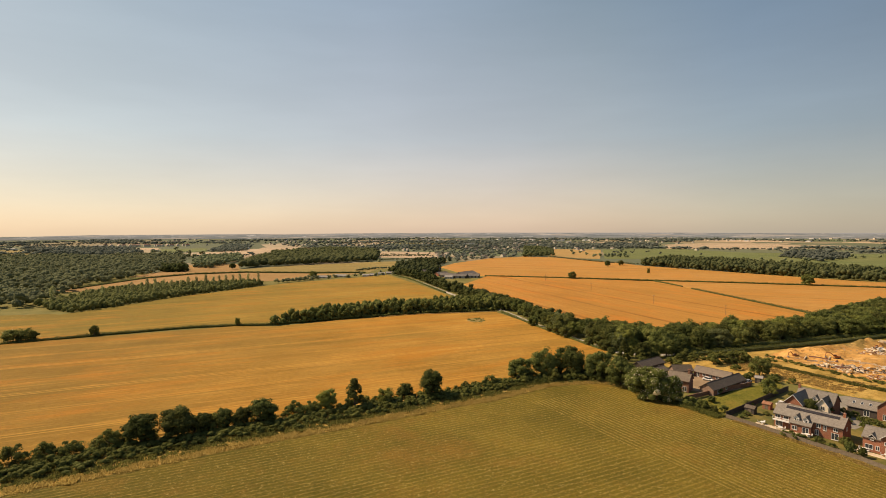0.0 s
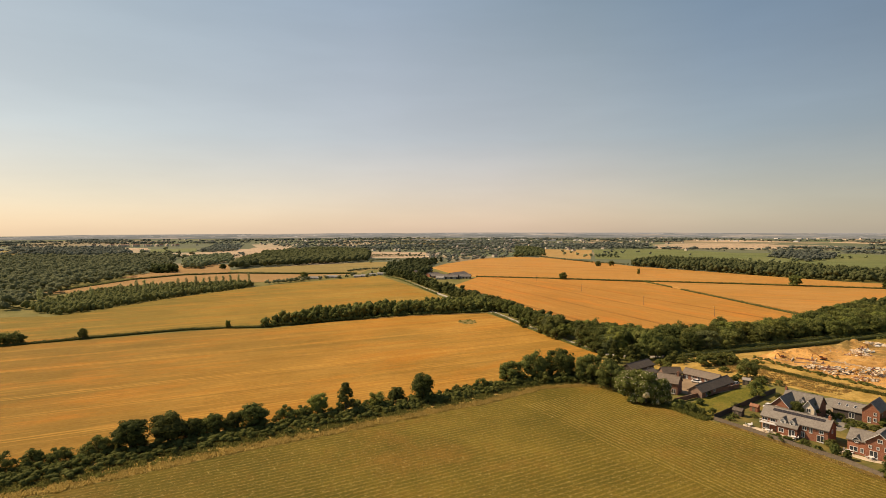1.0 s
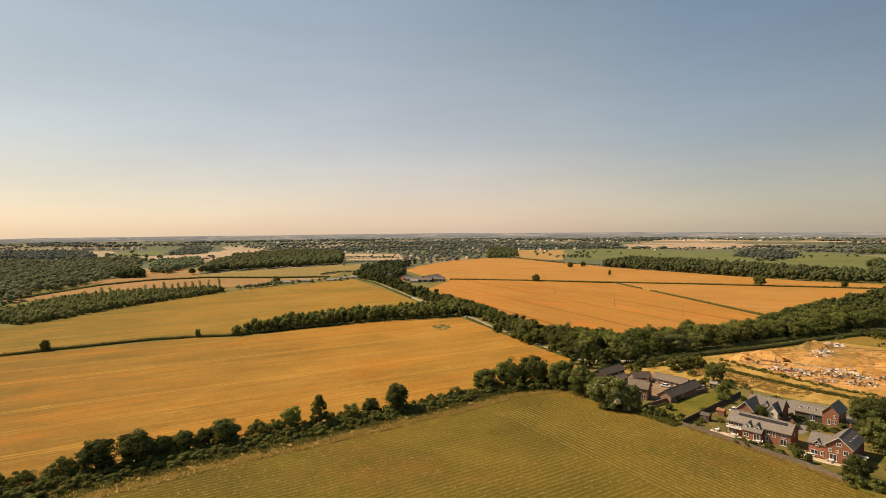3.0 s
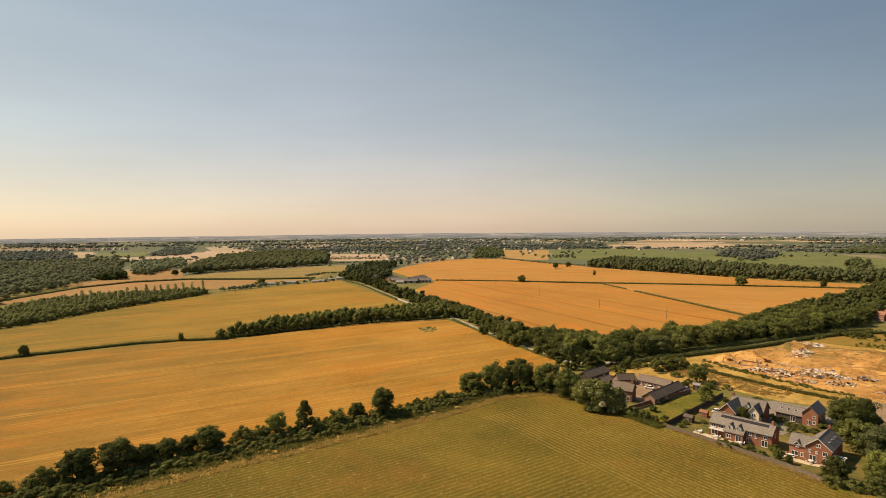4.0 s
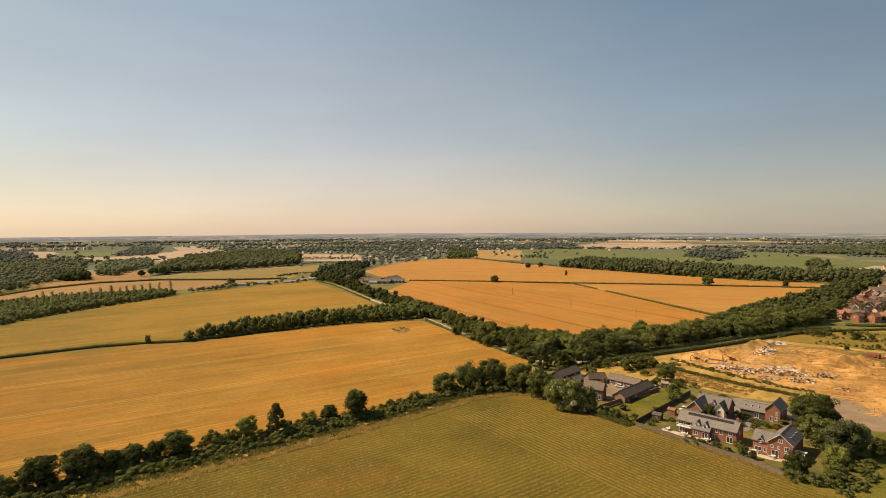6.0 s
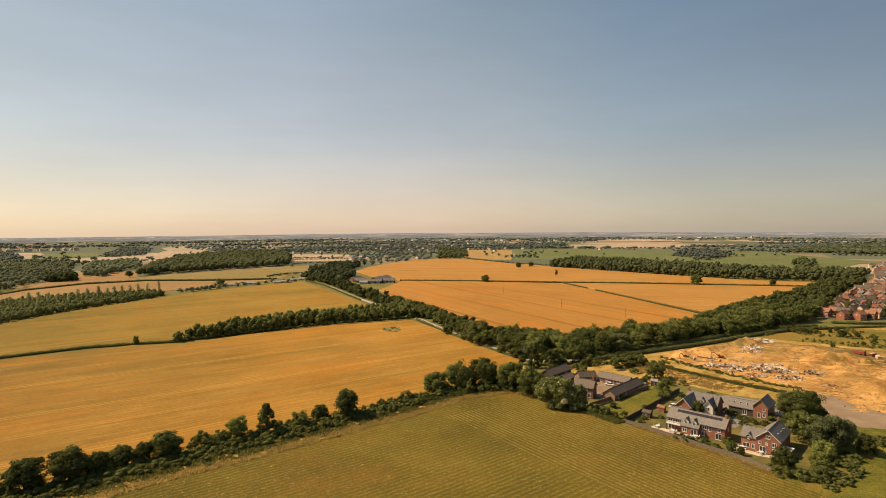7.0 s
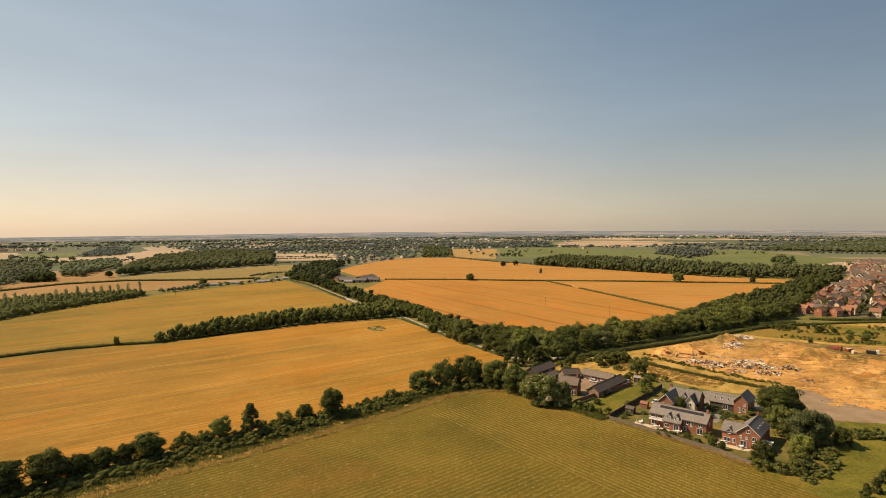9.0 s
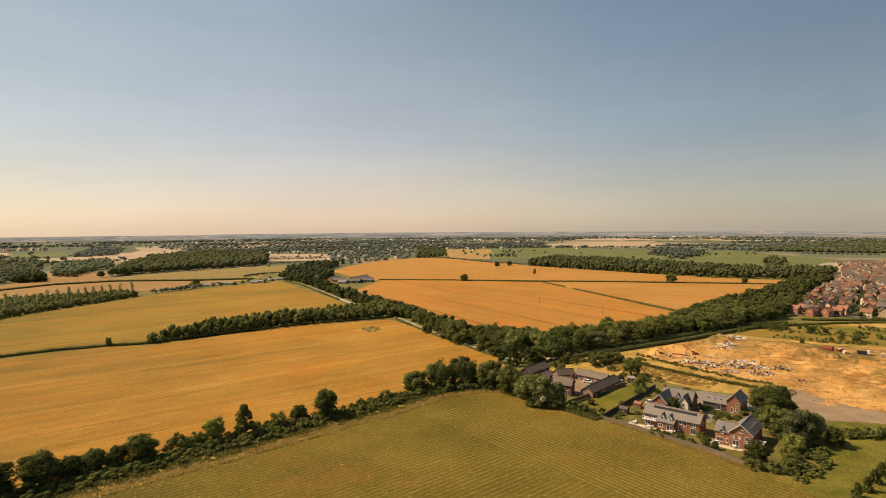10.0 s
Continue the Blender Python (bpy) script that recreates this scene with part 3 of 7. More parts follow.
def crown_mesh(name, g, h, r, base, clumps, per, leaf, shape="round"):
    """One crown: leafy clumps set about a lumpy body of height h and radius r."""
    C, N, K, R = [], [], [], []
    for i in range(clumps):
        z = g.uniform(-0.97, 1.0)
        a = g.uniform(0, 2 * math.pi)
        k = g.uniform(0.45, 0.92) * (0.6 if shape == "column" else 1)
        if shape == "cone":
            z = -1 + 2 * (i + g.uniform()) / clumps
            rad = (1 - (z + 1) / 2) ** 0.8 * 0.95 + 0.06
        elif shape == "column":
            z = -1 + 2 * (i + g.uniform()) / clumps
            rad = min(1.0, 0.45 + 0.8 * (z + 1)) * math.sqrt(max(0.06, 1 - max(0, z) ** 3))
        else:
            ze = max(z, -0.05 if base < 0.2 else -0.5)
            rad = math.sqrt(max(0.0, 1 - ze * ze)) * (1.0 if z > -0.2 else 0.95)
        c = np.array([math.cos(a) * rad * r * k, math.sin(a) * rad * r * k, base + (h - base) * (0.5 + 0.5 * z * (k if shape == "round" else 1.0))])
        cr = r * g.uniform(0.19, 0.36) * {"column": 1.7, "cone": 0.8}.get(shape, 1)
        c[2] = max(c[2], cr * 0.5)
        d = g.normal(0, 1, (per, 3))
        d /= np.linalg.norm(d, axis=1)[:, None]
        d[:, 2] = np.where(d[:, 2] < -0.4, -d[:, 2], d[:, 2])
        cr = cr * (0.72 if clumps > 120 else 1.0)
        C.append(c + d * cr * g.uniform(0.8, 1.12, (per, 1)) * np.array([1, 1, 0.85]))
        N.append(d)
        if i % 2 and shape != "column":
            K.append(c)
            R.append((cr * 0.78, cr * 0.78, cr * 0.66))
    return quads(name, leaf_cards(np.concatenate(C), np.concatenate(N), leaf, g), lumps(np.array(K), np.array(R), g) if K else None)


def limbs(g, h, r, base, girth, count):
    """A tapered trunk with forking limbs, as one mesh."""
    bm = bmesh.new()

    def tube(p0, p1, r0, r1, bend=0.0):
        rings = []
        d = (p1 - p0)
        side = d.orthogonal().normalized()
        up = d.cross(side).normalized()
        off = Vector(g.normal(0, bend, 3)) if bend else Vector((0, 0, 0))
        for i in range(4):
            t = i / 3
            c = p0 + d * t + off * math.sin(math.pi * t)
            rad = r0 + (r1 - r0) * t
            rings.append([bm.verts.new(c + (side * math.cos(k * math.pi / 3) + up * math.sin(k * math.pi / 3)) * rad) for k in range(6)])
        for a, b in zip(rings, rings[1:]):
            for k in range(6):
                bm.faces.new((a[k], a[(k + 1) % 6], b[(k + 1) % 6], b[k]))
        bm.faces.new(rings[-1])

    top = Vector((g.normal(0, 0.1), g.normal(0, 0.1), base + (h - base) * 0.45))
    tube(Vector((0, 0, -0.4)), top, girth * 1.25, girth * 0.6, 0.08)
    for i in range(count):
        a = g.uniform(0, 2 * math.pi)
        z = base * 0.85 + (top.z - base * 0.85) * g.uniform(0, 1)
        rr = r * g.uniform(0.45, 0.8)
        tube(Vector((top.x * 0.6, top.y * 0.6, z)), Vector((math.cos(a) * rr, math.sin(a) * rr, z + (h - z) * g.uniform(0.3, 0.65))), girth * 0.42, girth * 0.1, 0.15)
    return bm


def make_tree(kind, seed, h, r, base, leaves, clumps=30, per=44, leaf=0.42, girth=0.28, shape="round", count=6, name="tree"):
    """A prototype tree at the origin; it is copied to its places and then removed."""
    g = np.random.default_rng(seed)
    t = empty(name)
    part("trunk", limbs(g, h, r, base, girth, count), BARK, t)
    mesh_part("crown", crown_mesh("crown", g, h, r, base, clumps, per, leaf, shape), leaves, t)
    t["proto"] = kind
    return t


PROTOS = defaultdict(list)


def proto(kind, *args, **kw):
    PROTOS[kind].append(make_tree(kind, *args, **kw))


for s in range(4):
    proto("oak", 10 + s, 10.0, 5.2, 0.4, OAK, 80, 56, 0.29)
for s in range(2):
    proto("dark", 20 + s, 9.0, 4.6, 0.4, DARK, 76, 58, 0.25)
    proto("light", 30 + s, 9.0, 4.7, 0.4, LIGHT, 72, 58, 0.25)
    proto("willow", 40 + s, 10.0, 5.2, 0.4, WILLOW, 90, 80, 0.24)
    proto("flowering", 45 + s, 10.0, 5.2, 0.4, FLOWER, 90, 80, 0.26)
    proto("bush", 50 + s, 3.0, 2.2, 0.05, HEDGE, 22, 72, 0.17, 0.08)
    proto("poplar", 60 + s, 13.0, 2.9, 0.4, POPLAR, 46, 24, 0.36, 0.2, "column")
proto("grand", 80, 14.0, 7.0, 0.6, DARK, 330, 90, 0.24, 0.45)
proto("conifer", 70, 9.5, 3.9, 0.4, DARK, 60, 60, 0.26, 0.2, "cone", 3)


def plant(kind, x, y, h, spread=1.0, label="", group="", seed=None, name="", category="tree"):
    """A copy of a prototype, turned and scaled."""
    lst = PROTOS[kind]
    p = lst[int(rng.integers(len(lst))) if seed is None else seed % len(lst)]
    native = {"grand": 14, "oak": 10, "dark": 9, "light": 9, "willow": 10, "flowering": 10, "bush": 3, "poplar": 13, "conifer": 9.5}[kind]
    k = h / native
    t = copy_thing(p, pose(x, y, rise(x, y), 0, 0, float(rng.uniform(0, 360))))
    t.scale = (k * spread * float(rng.uniform(0.92, 1.1)), k * spread * float(rng.uniform(0.92, 1.1)), k)
    t.name = name or ("bush" if kind == "bush" else "tree")
    return tagged(t, label, category, group)


def canopy(name, spots, h, r, cards, leaf, material, label, category="woodland", low=0.15, seed=3, body=ICO1, lobes=1, tight=1.0):
    """Many far crowns as one leafy mass: uneven rounded bodies under leaf sprays; with lobes, each crown is a cluster."""
    g = np.random.default_rng(seed)
    cards, leaf = int(cards * 1.4), leaf * 1.0
    P = np.array(spots)
    n = len(P)
    z0 = np.array([rise(x, y) for x, y in P])
    hh = h * g.uniform(0.70, 1.22, n)
    rr = r * g.uniform(0.70, 1.25, n)
    size = np.stack([rr, rr, hh * (1 - low) / 2], 1)
    mid = np.stack([P[:, 0], P[:, 1], z0 + hh * (1 + low) / 2], 1)
    if lobes > 1:
        ang, rad = g.uniform(0, 2 * math.pi, (n, lobes)), np.sqrt(g.uniform(0, 1, (n, lobes)))
        k = g.uniform(0.40, 0.62, (n, lobes)) * tight
        up = (np.arange(lobes)[None] + g.uniform(0, 1, (n, lobes))) / lobes
        taper = np.sqrt(np.maximum(0.2, 1.0 - (1.6 * up - 0.72) ** 2))
        sz = size[:, None, :] * k[:, :, None]
        bottom = z0 + hh * max(low, 0.0) * 0.5
        cz = bottom[:, None] + sz[:, :, 2] * 0.7 + up * np.maximum(0.0, (hh - hh * max(low, 0.0) * 0.5)[:, None] - 1.7 * sz[:, :, 2])
        mid = np.stack([mid[:, 0, None] + np.cos(ang) * rad * rr[:, None] * 0.72 * taper, mid[:, 1, None] + np.sin(ang) * rad * rr[:, None] * 0.62 * taper, cz], 2).reshape(-1, 3)
        size = sz.reshape(-1, 3)
        n *= lobes
    d = g.normal(0, 1, (n, cards, 3))
    d /= np.linalg.norm(d, axis=2)[:, :, None]
    d[:, :, 2] = np.where(d[:, :, 2] < -0.55, -d[:, :, 2], d[:, :, 2])
    C = d * g.uniform(0.86, 1.14, (n, cards, 1)) * size[:, None, :] + mid[:, None, :]
    V = leaf_cards(C.reshape(-1, 3), d.reshape(-1, 3), leaf, g)
    return tagged(mesh_part(name, quads(name, V, lumps(mid, size * 0.93, g, body, 0.13)), material), label, category, kind="stuff")


def hedge(line, width, h, label, per=9.0, leaf=0.34, material=None, name="hedge", seed=5, gaps=()):
    """A field hedge: a bushy strip of leaf sprays round a solid core."""
    g = np.random.default_rng(seed)
    C, N = [], []
    bm = bmesh.new()
    rows = []
    for i, ((x0, y0), (x1, y1)) in enumerate(zip(line, line[1:])):
        ln = math.hypot(x1 - x0, y1 - y0)
        d = np.array([(x1 - x0) / ln, (y1 - y0) / ln])
        n = max(4, int(ln * per * 2.2))
        u = g.uniform(0, ln, n)
        a = g.uniform(-0.25, math.pi + 0.25, n)
        lump = 1 + 0.22 * np.sin(u * 0.9 + i) * np.sin(u * 0.37 + 2 * i) + g.uniform(-0.12, 0.18, n)
        off = np.cos(a) * width / 2 * lump
        z = np.maximum(0.1, (0.42 + 0.58 * np.sin(a)) * h * lump)
        X = x0 + d[0] * u - d[1] * off
        Y = y0 + d[1] * u + d[0] * off
        zz = np.array([rise(p, q) for p, q in zip(X, Y)])
        C.append(np.stack([X, Y, z + zz], 1))
        N.append(np.stack([-d[1] * np.cos(a), d[0] * np.cos(a), np.sin(a)], 1))
        for (x, y) in ((x0, y0), (x1, y1)):
            s = np.array([-d[1], d[0]])
            rows.append([bm.verts.new((x + s[0] * o, y + s[1] * o, rise(x, y) + q)) for o, q in ((width * .38, -0.2), (width * .36, h * .6), (0, h * .82), (-width * .36, h * .6), (-width * .38, -0.2))])
        ra, rb = rows[-2], rows[-1]
        for k in range(4):
            bm.faces.new((ra[k], ra[k + 1], rb[k + 1], rb[k]))
        bm.faces.new(ra)
        bm.faces.new(rb[::-1])
    hob = empty(name)
    part("twiggy_core", bm, BARKY, hob)
    mesh_part("foliage", quads("foliage", leaf_cards(np.concatenate(C), np.concatenate(N), leaf, g)), material or HEDGE, hob)
    return tagged(hob, label, "hedge")


BARKY = surface("twigs_and_leaves", (0.050, 0.062, 0.018), (0.085, 0.095, 0.030), 2.0, 0.95)

# ---- the land ----
def land():
    radii = [0, 40, 90, 150, 220, 300, 400, 520, 660, 820, 1000, 1200, 1400, 1600, 1800, 2000, 2200, 2400, 2600, 2800, 3000, 3200, 3400, 3750, 4100, 4400, 4650, 4850, 5000, 5200]
    seg = 144
    V, F = [(0, 0, -0.05)], []
    for j, r in enumerate(radii[1:]):
        for i in range(seg):
            a = 2 * math.pi * i / seg
            x, y = math.sin(a) * r, math.cos(a) * r
            w = 0.0 if r < 2000 else (r - 2000) / 3000 * 2.0 * noise.noise(Vector((x * 0.0012, y * 0.0012, 3.0)))
            V.append((x, y, rise(x, y) - 0.05 + w))
    for i in range(seg):
        F.append((0, 1 + (i + 1) % seg, 1 + i))
        for j in range(len(radii) - 2):
            a, b = 1 + j * seg + i, 1 + j * seg + (i + 1) % seg
            F.append((a, b, b + seg, a + seg))
    me = raw("ground", V, F)
    ob = mesh_part("ground", me, GROUND)
    bm = bmesh.new()
    bm.from_mesh(me)
    bmesh.ops.recalc_face_normals(bm, faces=bm.faces[:])
    bm.to_mesh(me)
    bm.free()
    return tagged(ob, "open rolling country of dry grass and distant fields", "ground", kind="structure")


land()
VERGE = [(-125, 112), (-104, 129), (-91, 136), (-76, 146), (-61, 156), (-47, 164.5), (-33, 172), (-17, 181.5), (0, 192), (21, 203.5), (44, 221), (62, 225), (74, 218)]
sheet("meadow", [*VERGE, (85.6, 197.9), (93.8, 181.7), (114.6, 149.3), (116.9, 134.3), (120.4, 115.7), (127.3, 69.4), (69.4, -69.4), (-185.2, -69.4)], 0.10, PASTURE, "mown green meadow with faint rows and bleached patches")
sheet("barley_field", [(-126.6, 140.6), (-91.9, 165), (-51.4, 188), (-27.1, 202), (3, 218), (31.5, 229.8), (60.5, 246), (85.6, 280.1), (62.5, 358.8), (40.5, 423.6), (-18.5, 410.9), (-71.8, 385.4), (-110, 360), (-136.6, 361.1), (-185.2, 335.6), (-243.1, 304.4), (-381.9, 231.5), (-289.4, 46.3)], 0.55, WHEAT1, "ripe golden barley field with wheel tracks beside a hedge")
sheet("corn_field", [(-245.4, 310.2), (-208.3, 334.5), (-160.9, 361.1), (-113.4, 368.1), (-71.8, 399.3), (-20, 440), (20, 487), (5, 535), (-8, 580), (-34, 660), (-78.7, 787), (-135, 718), (-180, 668), (-207, 622), (-253.5, 518.5), (-270.5, 453.7), (-286.7, 413.2), (-295.1, 416.7), (-335.6, 407.4), (-486.1, 335.6)], 0.5, WHEAT2, "part-ripe corn field with green patches")
sheet("wheat_field", [(67.1, 463), (92.6, 347.2), (113.4, 324.1), (131.9, 314.8), (171.3, 335.6), (228, 349.5), (273.1, 399.3), (269.7, 509.3), (265, 592.6), (258.1, 678.2), (153.9, 726.9), (60.2, 758.1), (25.5, 648.1), (41.7, 544)], 0.6, GOLD, "deep golden wheat field with dark tramlines")
sheet("wheat_field_corner", [(277.8, 407.4), (342.6, 444.4), (461.8, 523.1), (526.6, 569.4), (358.8, 645.8), (266.2, 680.6), (269.7, 590.3), (274.3, 509.3)], 0.55, GOLD2, "paler wheat field corner cut off by hedges")
sheet("wheat_field_far", [(57.9, 766.2), (153.9, 735), (261.6, 692.1), (358.8, 656.2), (526.6, 578.7), (578.7, 601.9), (502.3, 678.2), (442.1, 798.6), (353, 978), (321.8, 1157.4), (248.8, 1290), (200, 1340), (107, 1255), (22, 1065), (-4, 955), (25, 831), (46, 790)], 0.6, GOLD2, "broad golden wheat field rising to a low crest")
sheet("stubble_field_left", [(-393.5, 740.7), (-425, 560), (-300.9, 600.8), (-219.9, 694.4), (-173.6, 740.7), (-115.7, 816), (-189.8, 816), (-297.5, 833.3), (-361.1, 800.9)], 0.2, BROWN, "pinkish brown stubble field beyond the plantation")
sheet("brown_field", [(-432, 760), (-438, 866), (-474, 1017), (-427, 1069), (-393, 1059), (-334, 913), (-315, 850), (-353, 822), (-390, 760)], 0.2, BROWN, "brown stubble field with a round tree")
sheet("pale_field_far", [(-164.4, 1320.6), (6.9, 1266.2), (9.3, 1504.6), (-23.1, 1622.7), (-185.2, 1688.7)], 0.25, PALE, "far pale stubble strip")
sheet("gold_field_beyond_wood", [(-694.4, 1446.8), (-486.1, 1504.6), (-381.9, 1863.4), (-648.1, 1898.1)], 0.3, PALE, "far yellow stubble field between woods")
sheet("green_field", [(358.8, 1226.9), (432.9, 1215.3), (648.1, 1006.9), (740.7, 891.2), (810.2, 879.6), (1020.8, 937.5), (1135.4, 1416.7), (840.3, 1550.9), (777.8, 1800.9), (520.8, 1805.6)], 0.3, GREEN, "deep green crop field beyond the wood")
sheet("yellow_field_far", [(248.8, 1307.9), (347.2, 1226.9), (509.3, 1788.2), (347.2, 1851.9)], 0.3, STUBBLE, "far straw-coloured field dotted with trees")
sheet("rough_pasture", [(103, 254), (106, 268), (118, 274.5), (140, 281), (173.6, 291.7), (219.9, 307.9), (289.4, 331), (381.9, 331), (486.1, 277.8), (381.9, 150.5), (196.8, 173.6), (175.9, 192.1), (153.9, 207.2), (145.8, 222), (139, 229), (128, 226), (120, 234)], 0.06, ROUGH, "bleached rough grass round the building site")
sheet("side_meadow", [(112, 128), (112, 150), (129.6, 148), (151.6, 160), (185.2, 166), (243.1, 150.5), (231.5, 69.4), (112, 60)], 0.07, LUSH, "lush green side meadow behind the houses")

sheet("olive_field", [(-334, 905), (-300, 850), (-189.8, 830), (-112, 838), (-106, 915), (-70, 905), (8, 1117), (8, 1181), (-135, 1125), (-287, 990)], 0.3, OLIVE, "dull olive stubble field beyond the thin hedge")
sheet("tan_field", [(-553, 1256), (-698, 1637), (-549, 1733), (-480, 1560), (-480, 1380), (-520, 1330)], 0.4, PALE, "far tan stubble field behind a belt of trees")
sheet("far_green_field", [(-938, 1845), (-829, 1943), (-724, 1695), (-810, 1609)], 0.8, GREEN, "far green field on rising ground")
sheet("far_green_strip", [(-1377, 1723), (-1302, 1741), (-1100, 1491), (-1138, 1424)], 0.6, OLIVE, "far dull green field beside white sheds")
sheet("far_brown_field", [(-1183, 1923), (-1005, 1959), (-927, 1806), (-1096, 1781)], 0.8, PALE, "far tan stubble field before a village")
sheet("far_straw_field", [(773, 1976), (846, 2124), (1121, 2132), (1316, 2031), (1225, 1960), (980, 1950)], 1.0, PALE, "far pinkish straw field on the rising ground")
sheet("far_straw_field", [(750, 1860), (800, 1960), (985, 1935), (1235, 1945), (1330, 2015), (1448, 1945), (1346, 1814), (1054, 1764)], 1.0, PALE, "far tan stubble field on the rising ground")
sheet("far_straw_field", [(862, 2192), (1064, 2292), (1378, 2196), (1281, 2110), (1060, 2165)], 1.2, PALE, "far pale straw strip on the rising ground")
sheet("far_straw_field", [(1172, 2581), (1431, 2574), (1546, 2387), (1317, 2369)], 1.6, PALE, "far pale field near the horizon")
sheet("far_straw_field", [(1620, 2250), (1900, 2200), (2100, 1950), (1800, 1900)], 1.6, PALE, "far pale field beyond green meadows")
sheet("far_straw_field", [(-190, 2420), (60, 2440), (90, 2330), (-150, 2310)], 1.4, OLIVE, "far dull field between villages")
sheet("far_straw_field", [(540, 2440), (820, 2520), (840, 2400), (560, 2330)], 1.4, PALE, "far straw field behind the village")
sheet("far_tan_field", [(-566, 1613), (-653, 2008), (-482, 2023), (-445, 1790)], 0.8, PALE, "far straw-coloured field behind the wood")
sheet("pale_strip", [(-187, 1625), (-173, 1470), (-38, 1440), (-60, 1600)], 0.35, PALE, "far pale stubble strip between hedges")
sheet("green_field_right", [(773, 839), (830, 845), (982, 945), (1047, 1015), (856, 925)], 0.5, GREEN, "small green field below the far wood")
sheet("pale_margin", [(640, 930), (694, 930), (794, 909), (740, 806), (665, 850)], 0.6, GREEN, "green uncut margin of a crop field")
sheet("verge", [(x - 0.3, y + 0.6) for x, y in VERGE] + [(84, 206), (90, 215), (80, 240), (84, 272), (60, 252), (28, 235.5), (-1, 223.5), (-31, 207.5), (-55, 193.5), (-96, 170), (-131, 146)], 0.05, ROUGH, "uncut straw-coloured verge between meadow and barley", "verge")
ROAD = smooth_line([(-86.8, 856.5), (-71.8, 798.6), (-38.2, 714.1), (5.8, 557.9), (44, 441), (62.5, 366.9), (77.5, 317.1), (88, 287), (100, 277.5), (118, 278), (138, 284), (163, 292), (207, 306), (280, 333), (335.6, 335.6), (393.5, 328.7), (532, 289)])
ribbon("lane", ROAD, 4.0, 0.12, LANE, "narrow grey country lane beside a tree belt", "road")


ribbon("field_margin", smooth_line([(41.5, 426), (12, 420), (-18.5, 413), (-46, 400.5)]), 1.0, 0.66, STUBBLE, "thin unsown margin along the foot of the copse", "verge", 0.4)
ribbon("field_margin", smooth_line([(-382, 229), (-312, 267.5), (-243, 306), (-209, 331.5)]), 1.5, 0.64, STUBBLE, "pale unsown margin along a field hedge", "verge", 0.4)


def offset(line, d):
    """A polyline moved sideways by d, to its left."""
    out = []
    for i, p in enumerate(line):
        a, b = line[max(i - 1, 0)], line[min(i + 1, len(line) - 1)]
        ln = math.hypot(b[0] - a[0], b[1] - a[1])
        out.append((p[0] - (b[1] - a[1]) / ln * d, p[1] + (b[0] - a[0]) / ln * d))
    return out


# ---- hedges ----
hedge([(-381.9, 226.9), (-243.1, 304.4), (-208.3, 331), (-160.9, 358.8), (-135.4, 364.6), (-112.3, 368.1)], 2.4, 1.5, "low clipped field hedge between two corn fields")
hedge([(57.9, 762.7), (153.9, 730.3), (261.6, 686.3), (358.8, 651.6), (524.3, 574.1)], 2.6, 1.8, "long dark hedge across the golden wheat", leaf=0.4)
hedge([(260.4, 682.9), (263.9, 630.8), (265, 612.3)], 2.2, 1.6, "short hedge at the corner of wheat fields")
hedge([(265, 588), (269.7, 509.3), (274.3, 421.3), (275.5, 399.3)], 3.4, 1.8, "hedge with a grass margin between wheat fields")
hedge([(-395.8, 731.5), (-361.1, 807.9), (-297.5, 840.3), (-189.8, 822.9), (-115.7, 829.9)], 3.0, 2.2, "thin dark hedge between stubble fields", 5, 0.5)
hedge([(-402.8, 601.9), (-395.8, 731.5)], 3.0, 2.0, "thin hedge beside a plantation", 4, 0.5)
hedge([p for p in offset(ROAD, -3.4) if 555 < p[1] < 790], 1.8, 1.5, "clipped lane-side hedge of the corn field")
hedge([p for p in offset(ROAD, -3.4) if 285 < p[1] < 432], 1.8, 1.5, "clipped lane-side hedge of the barley field")

# ---- trees ----
OAKS = "tall broad-leaved tree in the dense belt along the lane"


UP = [p for p in ROAD if p[0] < 92 and p[1] > 280]
NEAR = smooth_line([(107, 285), (140, 290), (185.2, 310.2), (215.3, 324.1), (253.5, 330), (318.3, 361.1), (393.5, 413.2)], 4)
MIXED = ["oak", "oak", "oak", "dark", "light", "willow"]
for (x, y) in along([p for p in offset(UP, 6.0) if p[1] < 500], 7.5, 0.35, 2.0) + along(NEAR, 8.0, 0.35, 2.0):
    plant(MIXED[int(rng.integers(6))], x, y, float(rng.uniform(8.5, 12.5)), float(rng.uniform(0.85, 1.15)), OAKS, "belt of trees along the lane")
for (x, y, h) in [(69, 331, 8.5), (72, 322, 7.5), (59, 362, 7.0), (84.5, 288, 6.0), (66, 341, 5.0), (80, 300, 5.0)]:
    plant("oak", x, y, h, 0.95, "leafy tree standing in the lane-side hedge", "belt of trees along the lane")
BELT1 = [(78, 379.6), (86, 341.4), (97, 300), (108.8, 289), (140, 295), (215.3, 328.7), (253.5, 331), (318.3, 366.9), (393.5, 419), (493.1, 502.3), (613.4, 590.3), (625, 636.6), (544, 578.7), (461.8, 516.2), (342.6, 436.3), (228, 348.4), (187.5, 322.9), (171.3, 333.3), (131.9, 313.7), (113.4, 320.6), (92.6, 335.6), (78.7, 368.1)]
for (x, y) in scatter(BELT1, 8.5):
    if x < 330:
        plant(["oak", "oak", "dark", "oak", "light"][int(rng.integers(5))], x, y, float(rng.uniform(8.8, 11.8)), 1.0, OAKS, "belt of trees along the lane")
